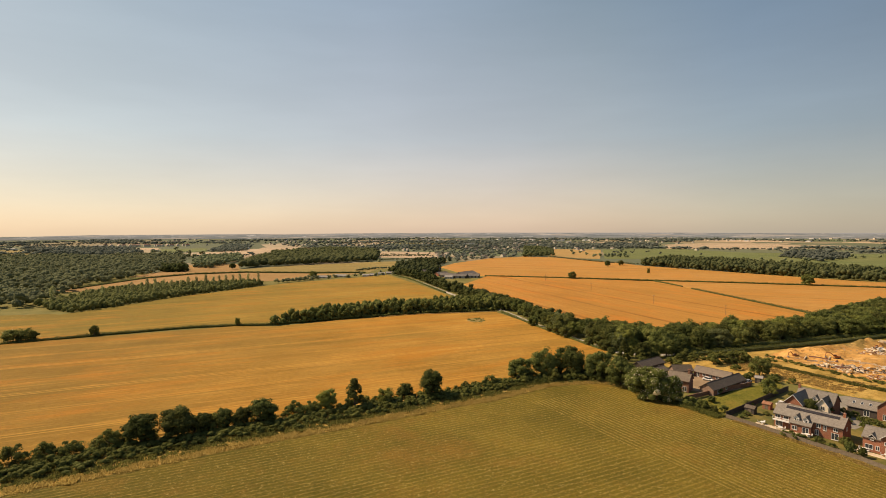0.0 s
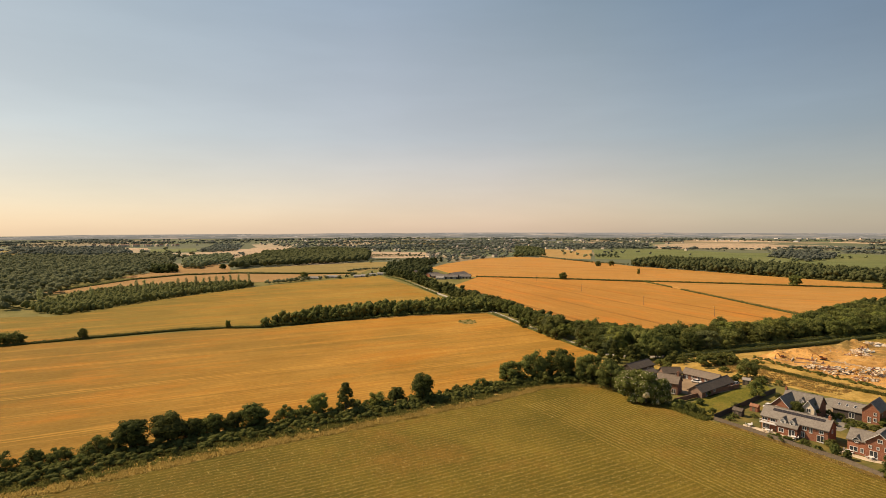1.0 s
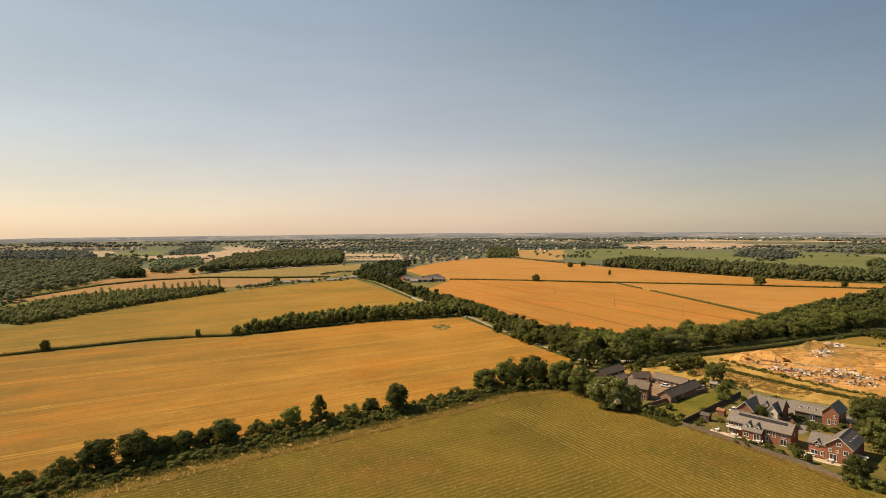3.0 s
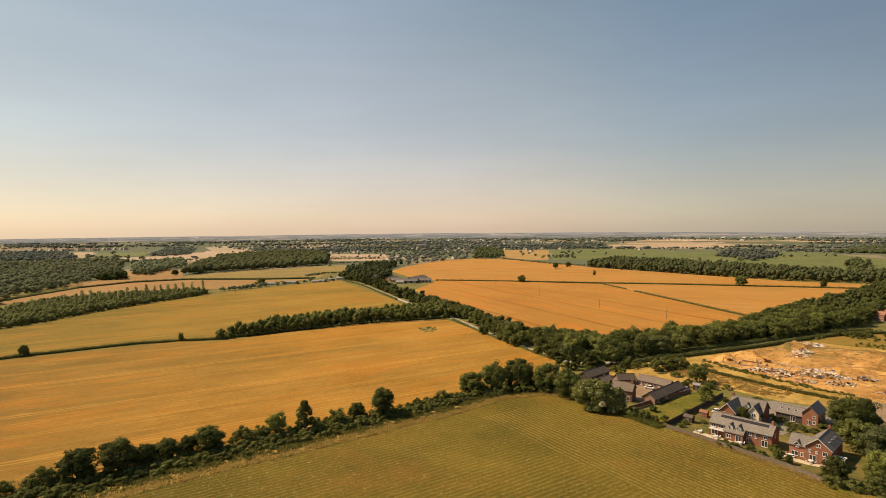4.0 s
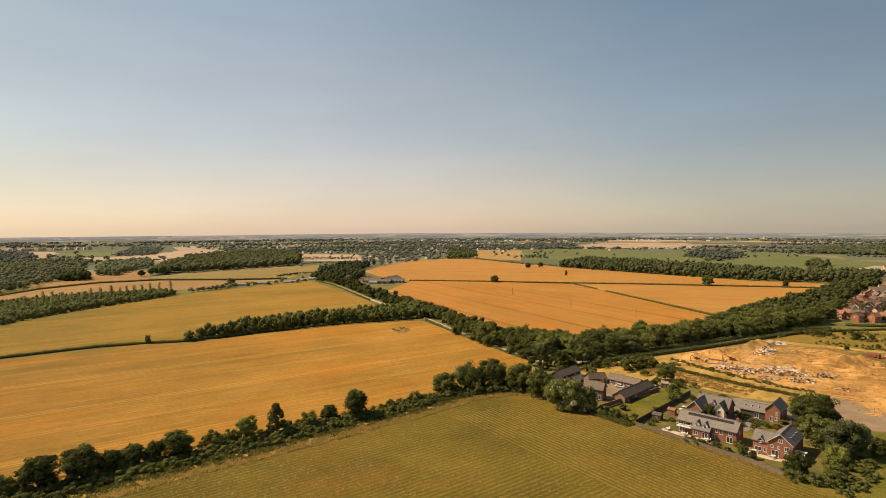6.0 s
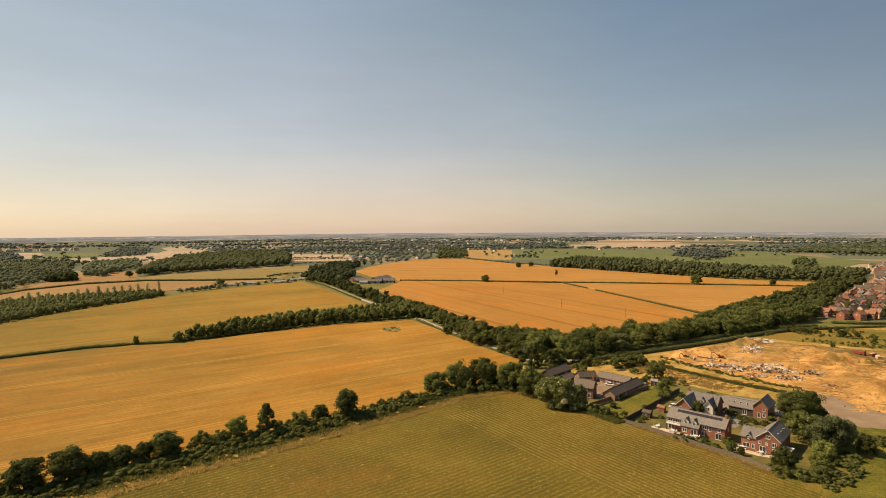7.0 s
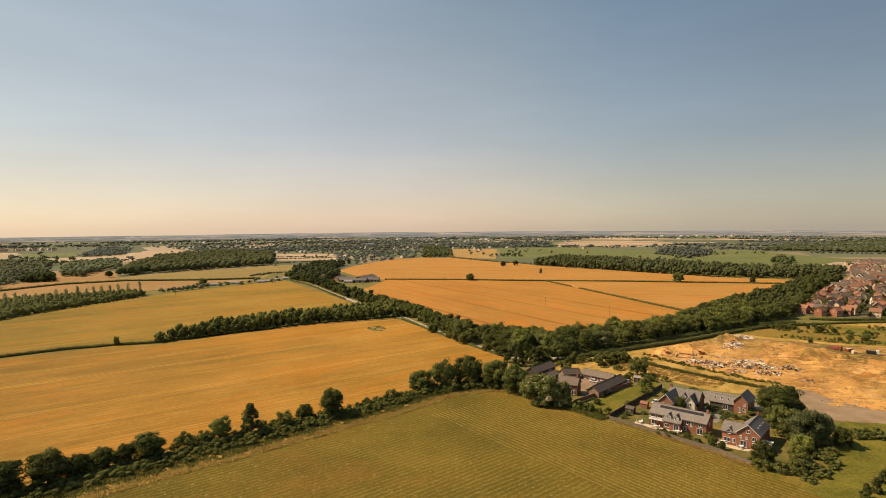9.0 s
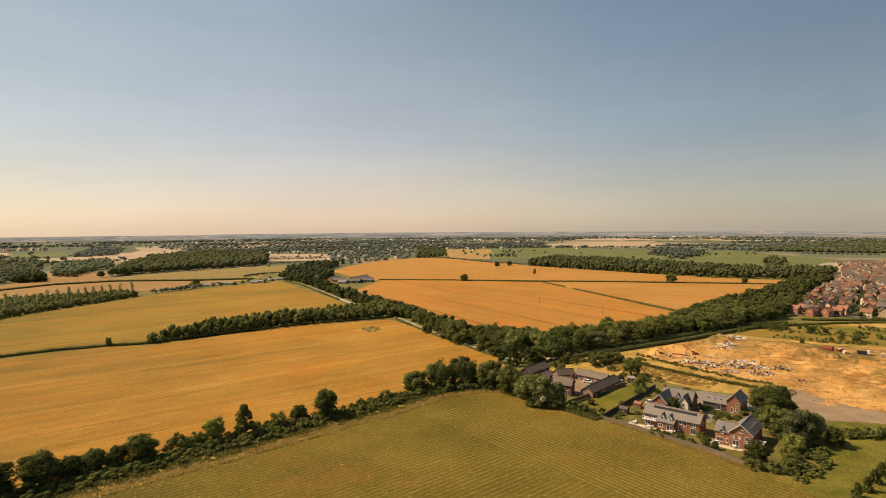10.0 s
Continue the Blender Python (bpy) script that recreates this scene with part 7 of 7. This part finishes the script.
for (cx, cy, n) in [(210, 241, 16), (198, 245, 12), (184, 254, 10), (176, 264, 8), (190, 262, 7), (216, 247, 6)]:
    for k in range(n):
        broken_wall(cx + float(gs.normal(0, 5)), cy + float(gs.normal(0, 4)), float(gs.choice([-38, 52])) + float(gs.normal(0, 9)), float(gs.uniform(3.0, 8.0)), float(gs.uniform(0.35, 0.95)))


def excavator(x, y, turn, label, paint=None):
    """A tracked digger: tracks, house, cab, boom, arm and bucket."""
    paint = paint or ORANGE
    e = empty("excavator", pose(x, y, 0.55, 0, 0, turn))
    e.scale = (0.72, 0.72, 0.72)
    for sy in (-1.0, 1.0):
        soft_box("track", (-1.9, sy - 0.3, 0, 1.9, sy + 0.3, 0.85), BLACK, e, 0.3)
    soft_box("house", (-2.0, -1.25, 0.95, 1.0, 1.25, 2.0), paint, e, 0.15)
    cab = soft_box("cab", (0.0, 0.25, 2.0, 1.5, 1.25, 3.0), paint, e, 0.1)
    soft_box("glazing", (0.15, 0.2, 2.3, 1.56, 1.3, 2.85), GLASS, cab, 0.03)
    soft_box("counterweight", (-2.6, -1.2, 0.95, -2.0, 1.2, 1.9), BLACK, e, 0.15)
    for nm, p0, p1, r in (("boom", (1.0, -0.3, 1.7), (3.6, -0.3, 4.2), 0.28), ("boom_end", (3.6, -0.3, 4.2), (5.6, -0.3, 3.7), 0.24), ("arm", (5.6, -0.3, 3.7), (6.2, -0.3, 1.4), 0.2)):
        bm = bmesh.new()
        tube_mesh(bm, p0, p1, r, 6, r * 0.8)
        part(nm, bm, paint, e)
    soft_box("bucket", (5.5, -0.8, 0.6, 6.5, 0.2, 1.5), STEEL, e, 0.2)
    return tagged(e, label, "excavator")


excavator(190, 266, 160, "orange tracked excavator with raised boom on bare soil")
excavator(172, 269, 200, "orange tracked excavator working beside a spoil heap")
excavator(226, 287, 20, "orange excavator standing on a rubble heap")
excavator(206, 240, 120, "grey excavator among rubble", STEEL)


def lorry(x, y, turn, paint, label, cabmat=None):
    t = empty("lorry", pose(x, y, 0.3, 0, 0, turn))
    t.scale = (0.55, 0.8, 0.8)
    soft_box("chassis", (-5.0, -1.0, 0.6, 4.6, 1.0, 0.95), BLACK, t, 0.05)
    cab = soft_box("cab", (2.6, -1.2, 0.7, 4.9, 1.2, 3.3), cabmat or WHITE, t, 0.2)
    soft_box("windscreen", (4.5, -1.05, 2.0, 4.95, 1.05, 2.9), GLASS, cab, 0.05)
    bm = bmesh.new()
    vs = add_box(bm, -5.2, -1.25, 1.0, 2.3, 1.25, 2.6)
    for v in vs:
        if v.co.z > 2:
            v.co.x *= 1.04
    part("tipper_body", bm, paint, t)
    for wx in (-4.0, -2.7, 3.6):
        for sy in (-1.05, 1.05):
            bm = bmesh.new()
            tube_mesh(bm, (wx, sy - 0.2, 0.5), (wx, sy + 0.2, 0.5), 0.5, 12)
            w = part("wheel", bm, BLACK, t)
            bm = bmesh.new()
            tube_mesh(bm, (wx, sy - 0.21, 0.5), (wx, sy + 0.21, 0.5), 0.25, 8)
            part("rim", bm, STEEL, w)
    return tagged(t, label, "lorry")


lorry(278.5, 247, -42, BLACK, "white-cabbed lorry with a dark load parked on site")
lorry(269, 260, -70, REDPAINT, "red lorry parked on the building site", REDPAINT)
for (x, y, t, mt, lab) in [(273, 256, 10, REDPAINT, "red skip on the building site"), (270.5, 250.4, 60, RUBBLE, "pale stack of building blocks on site"), (284, 240, -40, RUBBLE, "pale stack of building blocks on site"), (288, 236, -20, ORANGE, "orange stack of pipes on site")]:
    s = empty("site_skip", pose(x, y, 0.4, 0, 0, t))
    bm = bmesh.new()
    vs = add_box(bm, -1.6, -0.9, 0, 1.6, 0.9, 1.5)
    for v in vs:
        if v.co.z > 1:
            v.co.x *= 1.25
    bmesh.ops.bevel(bm, geom=bm.edges[:], offset=0.06, segments=1, affect="EDGES")
    part("body", bm, mt, s)
    box("load", (-1.5, -0.7, 1.4, 1.5, 0.7, 1.75), RUBBLE, s)
    tagged(s, lab, "skip")

# scrub along the site bank, beside the lane and round the plots
SCR = "scrubby bush on the rough bank"
for (x, y) in along([(162, 276), (165, 258), (170, 245), (176, 230), (181, 218), (188, 210)], 6.5, 0.5, 1.6):
    plant("bush", x, y, float(rng.uniform(0.7, 1.5)), float(rng.uniform(1.2, 1.9)), SCR, "scrub on the bank", category="bush")


BEND = [p for p in ROAD if p[0] > 112 and p[0] < 320]
hedge(offset(BEND, 4.4), 2.4, 2.2, "dark hedge between the lane and the tree belt", 7, 0.36)
hedge(offset(BEND, -4.6), 2.8, 2.3, "dark hedge between the lane and the building site", 7, 0.36)
for (k, x, y, h, s) in [("dark", 123.5, 184.5, 6.2, 0.75), ("dark", 128.6, 184, 6.0, 0.75), ("dark", 126.5, 186, 5.2, 0.8), ("dark", 113.8, 152.6, 3.6, 0.8), ("dark", 115.5, 150.5, 3.0, 0.8)]:
    plant(k, x, y, h, s, "dark shrub in the garden of the brick houses", category="tree")
for (x, y, h, s) in [(45, 228, 2.2, 1.3), (52, 230.5, 2.6, 1.3), (58, 230, 2.4, 1.4), (64, 228, 2.6, 1.4), (70, 222.5, 2.4, 1.3), (60, 237, 3.0, 1.3), (67, 233, 3.0, 1.3), (75, 213, 2.4, 1.3), (49, 233, 2.6, 1.4), (55, 234, 3.0, 1.3), (103, 186, 1.6, 1.2), (100, 183, 1.4, 1.3), (132, 180, 1.6, 1.2), (138, 179, 1.8, 1.3), (138, 184, 2.0, 1.2), (139, 175, 1.6, 1.4), (128, 175, 1.6, 1.2), (107, 168, 1.2, 1.3), (108, 164, 1.4, 1.2), (117, 159, 2.6, 1.0), (132, 223, 2.4, 1.3), (138, 229, 2.8, 1.2), (143, 225, 2.0, 1.3), (92, 195, 2.6, 1.3), (110, 186, 1.2, 1.5), (97, 189, 2.2, 1), (123, 207, 3.4, 1), (128, 217, 4, 1), (106, 211, 2.2, 1.2), (88, 196, 3.4, 1.1), (91, 192, 3.0, 1.2), (93, 188.6, 2.4, 1.1), (109.5, 160, 1.8, 1.3), (106.5, 163.5, 1.8, 1.2), (104, 167, 1.6, 1.2), (111.4, 157, 1.6, 1.3), (137, 180, 1.6, 1.2), (139.5, 177, 1.6, 1.3), (136.6, 186.6, 2.2, 1), (135, 183, 1.6, 1.2), (119, 140, 2.4, 1.3), (117.6, 136, 2.6, 1.2), (121, 133, 2.8, 1.2), (125, 131.5, 3.4, 1.1), (162, 154, 2.6, 1.2), (167, 152.5, 2.2, 1.3), (170, 151.5, 2.4, 1.3), (173.5, 149, 2.2, 1.3), (178, 146, 2.2, 1.3), (183, 143, 2.0, 1.4), (146, 141, 2.0, 1.3)]:
    plant("bush", x, y, h, s, "garden or lane-side bush, dull green", category="bush")
for (x, y) in [(130.4, 115.8), (135.9, 118.1), (142.1, 121.4), (148.1, 124.8), (155, 128), (126, 112), (161, 131)]:
    plant("conifer", x, y, 3.8, 1.15, "young dark tree in a planted row on the side meadow", "row of young trees")
for (x, y) in [(308, 308), (303, 284), (310, 279), (287, 327), (300, 324), (292, 326), (296, 322), (316, 296), (322, 290), (330, 283), (283, 329)]:
    plant("bush", x, y, float(rng.uniform(2, 4)), 1.1, "young bush on rough grass beyond the site", category="bush")

for (x, y, h, s) in [(96, 262, 5, 1.2), (93, 256, 4, 1.2), (131, 235, 2.2, 1.3), (127, 230, 2.6, 1.3), (136, 226, 2.6, 1.2), (98, 200, 2.4, 1.3), (109, 196, 2.0, 1.2), (131, 206, 2.2, 1.3), (138, 207, 2.4, 1.3), (144, 206, 2.2, 1.2), (148, 177, 2.4, 1.3), (134, 174, 1.8, 1.3), (131, 178, 1.8, 1.3), (141, 172, 2.0, 1.2), (112, 163, 1.4, 1.2), (117, 158, 2.0, 1.1), (135, 141, 3.4, 1.2), (139, 138, 3.0, 1.3), (131, 137, 3.2, 1.2), (128, 134, 2.8, 1.2), (148, 147, 3.4, 1.2), (152, 152, 3.0, 1.2), (157, 158, 3.0, 1.2)]:
    plant(["bush", "bush", "dark"][int(rng.integers(3))], x, y, h, s, "dense garden shrub among houses and farm", category="bush", name="bush")

for (k, x, y, h, s) in [("conifer", 87.6, 266, 9.6, 0.95), ("oak", 103, 272, 8.5, 0.9), ("dark", 119, 277, 7.0, 0.9), ("light", 92, 272, 6, 0.9), ("dark", 84, 274, 5, 0.9)]:
    plant(k, x, y, h, s, "tree screening the bend of the lane")

canopy("shed_trees", [(-150, 728), (-146, 745), (-128, 748), (-120, 760), (-113, 768), (-92, 764), (-84, 782), (-100, 782), (-72, 796), (-90, 806), (-68, 812), (-168, 730), (-175, 722)] + along([(-200, 668), (-176, 700), (-160, 722)], 5, .4, 3), 5.5, 4.0, 10, 0.7, WOODS, "bushes and small trees between pale sheds", "trees", lobes=4, seed=27)

g4 = np.random.default_rng(83)
MARGIN = [(250, 317), (262, 302), (284, 280), (312, 260), (342, 236), (400, 290), (340, 330), (290, 331)]
canopy("scrub", [p for p in scatter(MARGIN, 3.2) if noise.noise(Vector((p[0] * 0.06, p[1] * 0.06, 2.0))) > 0.12 and g4.uniform() < 0.6], 1.5, 1.3, 12, 0.3, HEDGE, "patches of low scrub on weedy ground", "scrub", low=0.0, seed=84, lobes=3)
for (x, y, h) in [(296, 324, 3.4), (292, 321, 2.6), (303, 326, 3.0), (309, 321, 2.6), (315, 322, 3.2), (304, 307, 4.6), (313, 305, 3.2), (273, 281.5, 2.4), (294, 282, 2.6), (305, 276, 3.4), (287, 328, 3.0)]:
    plant("dark", x, y, h, 1.1, "young dark tree on weedy ground beyond the site", name="tree")

# weedy hollow in the barley
HOLLOW = [(23 + 6.6 * math.cos(a * 0.2618), 384 + 9.6 * math.sin(a * 0.2618)) for a in range(24)]
sheet("weedy_hollow", [(23 + (p[0] - 23) * 0.9, 384 + (p[1] - 384) * 0.9) for p in HOLLOW], 0.64, OLIVE, "dull olive hollow in the barley", "ground")
canopy("weed_patch", [p for p in scatter(HOLLOW, 2.0) if noise.noise(Vector((p[0] * 0.22, p[1] * 0.22, 5.0))) > -0.08 - 0.25 * (1 - math.hypot((p[0] - 23) / 6.6, (p[1] - 384) / 9.6))], 0.92, 0.95, 8, 0.24, NETTLE, "dull olive weeds in a hollow of the barley", "weeds", low=0.0, seed=61)
# dull scrub on the bank behind the farm
BANK = [(104, 257), (106, 269), (120, 274), (146, 282), (154, 272), (147, 262), (133, 256), (118, 262)]
canopy("scrub", [p for p in scatter(BANK, 2.3) if noise.noise(Vector((p[0] * 0.11, p[1] * 0.11, 8.0))) > 0.02], 2.0, 1.6, 12, 0.32, HEDGE, "dull low scrub on the bank behind the farm", "scrub", low=0.0, seed=62, lobes=3)
for (x, y, h, k) in [(117.8, 270, 4.4, "bush"), (121, 267, 3.4, "bush"), (107, 258, 3.2, "bush"), (108.4, 253.5, 2.8, "bush"), (131.2, 247, 2.6, "bush"), (142.3, 262.4, 5.0, "bush"), (129.6, 260, 4.6, "bush"), (153, 258, 2.8, "bush"), (114, 265, 3.6, "dark"), (102, 265, 4.6, "dark")]:
    plant(k, x, y, h, 1.25, "dull green bush on the bank behind the farm", category="bush", name="bush")


def tufts(name, line, wide, n, h, label, material, seed):
    """Tall grass and weeds: upright bent blades in clumps, as one mass."""
    gg = np.random.default_rng(seed)
    seg = [math.hypot(b[0] - a[0], b[1] - a[1]) for a, b in zip(line, line[1:])]
    C = []
    for (a, b), ln in zip(zip(line, line[1:]), seg):
        k = int(n * ln / sum(seg))
        c = max(2, k // 26)
        pick = gg.integers(0, c, k)
        u = np.clip(gg.uniform(0, 1, c)[pick] + gg.normal(0, 0.55, k) / ln, 0, 1)
        w = np.clip(gg.uniform(-0.5, 0.5, c)[pick] * wide + gg.normal(0, 0.45, k), -0.62 * wide, 0.62 * wide)
        d = ((b[0] - a[0]) / ln, (b[1] - a[1]) / ln)
        C.append(np.stack([a[0] + (b[0] - a[0]) * u - d[1] * w, a[1] + (b[1] - a[1]) * u + d[0] * w, np.zeros(k)], 1))
    C = np.concatenate(C)
    k = len(C)
    hh = h * gg.uniform(0.4, 1.15, k)
    t = gg.uniform(0, math.pi, k)
    w = gg.uniform(0.08, 0.22, k)
    lean = gg.normal(0, 0.25, (k, 2)) * hh[:, None]
    sx, sy = np.cos(t) * w, np.sin(t) * w
    z = np.zeros(k)
    q = np.stack([np.stack([C[:, 0] - sx, C[:, 1] - sy, z], 1), np.stack([C[:, 0] + sx, C[:, 1] + sy, z], 1),
                  np.stack([C[:, 0] + sx * 0.8 + lean[:, 0], C[:, 1] + sy * 0.8 + lean[:, 1], hh], 1), np.stack([C[:, 0] - sx * 0.8 + lean[:, 0], C[:, 1] - sy * 0.8 + lean[:, 1], hh * 0.9], 1)], 1)
    return tagged(mesh_part(name, quads(name, q.reshape(-1, 3), None, 4), material), label, "grass", kind="stuff")


tufts("rough_grass", offset(VERGE, 2.6), 5.0, 34000, 0.6, "tall bleached grass along the edge of the meadow", TUFT, 61)
tufts("rough_grass", offset(VERGE, 7.5), 7.5, 26000, 0.8, "tall green nettles and grass at the foot of the hedgerow", NETTLE, 62)
tufts("rough_grass", [(96, 181), (106, 160), (116, 138)], 2.2, 4500, 0.34, "bleached grass along the garden fence", TUFT, 63)
tufts("rough_grass", offset([(76, 222), (82, 206), (94, 184)], -1.0), 4.0, 6000, 0.8, "uncut grass along the farm boundary", NETTLE, 64)

canopy("bramble_bank", along(offset(VERGE, 11.5), 1.0, 0.45, 3.2) + along(offset(VERGE, 15.5), 1.1, 0.45, 3.2), 2.1, 1.8, 16, 0.22, HEDGE, "continuous bank of brambles and low scrub under the hedgerow", "brambles", low=0.0, seed=71, lobes=4)
canopy("scrub_bank", along([(162, 276), (165, 258), (170, 245), (176, 230), (181, 218), (188, 210)], 0.9, 0.5, 1.7), 0.85, 0.95, 12, 0.2, NETTLE, "weedy scrub along the edge of the building site", "scrub", low=0.0, seed=72)
tufts("rough_grass", [(150, 262), (156, 245), (163, 230), (170, 217), (178, 206)], 3.2, 7000, 0.75, "rank olive weeds along an old ditch", NETTLE, 73)
tufts("rough_grass", [(140, 262), (150, 240), (165, 215)], 22.0, 9000, 0.5, "tussocks of bleached grass on the rough pasture", TUFT, 76)
canopy("scrub_bank", scatter([(156, 152), (171, 155), (190, 151), (205, 145), (200, 141), (180, 146), (164, 149)], 2.8), 1.9, 1.6, 14, 0.26, OAK, "dark scrub between the drive and the side meadow", "scrub", low=0.0, seed=74, lobes=4)
canopy("scrub_bank", scatter([(122, 130), (136, 136), (146, 141), (140, 132), (128, 126), (121, 125)], 2.2), 1.3, 1.2, 14, 0.22, OAK, "rank weeds at the corner of the side meadow", "scrub", low=0.0, seed=75, lobes=4)
gs2 = np.random.default_rng(15)
bm = bmesh.new()
for p in scatter(SITE, 3.4, 0.5):
    if gs2.uniform() < 0.02 + 0.5 * (p[0] < 215):
        s = gs2.uniform(0.1, 0.36)
        m = Matrix.Translation((p[0], p[1], 0.35)) @ Euler(gs2.uniform(-0.5, 0.5, 3)).to_matrix().to_4x4() @ pose(0, 0, 0, 0, 0, float(gs2.uniform(0, 180)))
        add_box(bm, -s * 1.4, -s * 0.7, -s * 0.4, s * 1.4, s * 0.7, s * 0.6, m)
tagged(part("scattered_debris", bm, RUBBLE), "scattered stones and broken blocks over the building site", "debris", kind="stuff")

# backdrop of hazy country at the edge of sight: bands of wood and field fading into blue-grey, with pale specks of
# towns; it glows, the haze painted into its emission
HAZE, hnt, hbs = nodes_of("painted_haze_backdrop")
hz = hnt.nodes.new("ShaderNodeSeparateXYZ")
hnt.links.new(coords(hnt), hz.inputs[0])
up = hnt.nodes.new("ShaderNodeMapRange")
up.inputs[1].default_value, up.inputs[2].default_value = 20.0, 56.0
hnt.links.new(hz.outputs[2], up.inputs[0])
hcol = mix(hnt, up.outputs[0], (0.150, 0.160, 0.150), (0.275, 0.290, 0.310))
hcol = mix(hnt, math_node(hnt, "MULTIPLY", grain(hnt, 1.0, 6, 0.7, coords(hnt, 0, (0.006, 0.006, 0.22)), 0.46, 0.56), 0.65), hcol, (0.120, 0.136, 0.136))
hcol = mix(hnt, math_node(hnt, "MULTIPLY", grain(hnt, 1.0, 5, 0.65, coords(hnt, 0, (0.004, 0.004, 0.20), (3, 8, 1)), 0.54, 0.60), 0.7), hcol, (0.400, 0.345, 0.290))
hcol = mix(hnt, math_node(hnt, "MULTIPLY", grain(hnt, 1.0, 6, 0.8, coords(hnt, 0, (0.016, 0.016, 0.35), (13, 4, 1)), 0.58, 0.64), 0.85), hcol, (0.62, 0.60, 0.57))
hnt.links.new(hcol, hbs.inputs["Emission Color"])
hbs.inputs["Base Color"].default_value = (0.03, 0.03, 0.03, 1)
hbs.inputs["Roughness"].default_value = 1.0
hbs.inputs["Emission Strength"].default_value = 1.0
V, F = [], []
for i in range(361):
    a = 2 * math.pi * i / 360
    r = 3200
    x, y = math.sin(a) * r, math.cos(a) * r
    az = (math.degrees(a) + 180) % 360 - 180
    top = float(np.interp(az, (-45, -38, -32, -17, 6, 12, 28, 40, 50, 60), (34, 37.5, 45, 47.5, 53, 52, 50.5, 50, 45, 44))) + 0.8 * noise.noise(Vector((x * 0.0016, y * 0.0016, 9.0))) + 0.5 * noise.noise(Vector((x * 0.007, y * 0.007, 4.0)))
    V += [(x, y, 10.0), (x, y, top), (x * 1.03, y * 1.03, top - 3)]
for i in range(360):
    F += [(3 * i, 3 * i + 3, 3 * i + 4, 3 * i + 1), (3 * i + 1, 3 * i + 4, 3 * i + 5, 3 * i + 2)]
tagged(mesh_part("backdrop", raw("backdrop", V, F), HAZE), "glowing backdrop painted as hazy blue-grey country reaching to the horizon", "distance", kind="structure")

for lst in PROTOS.values():
    for p in lst:
        for o in (*p.children_recursive, p):
            bpy.data.objects.remove(o)
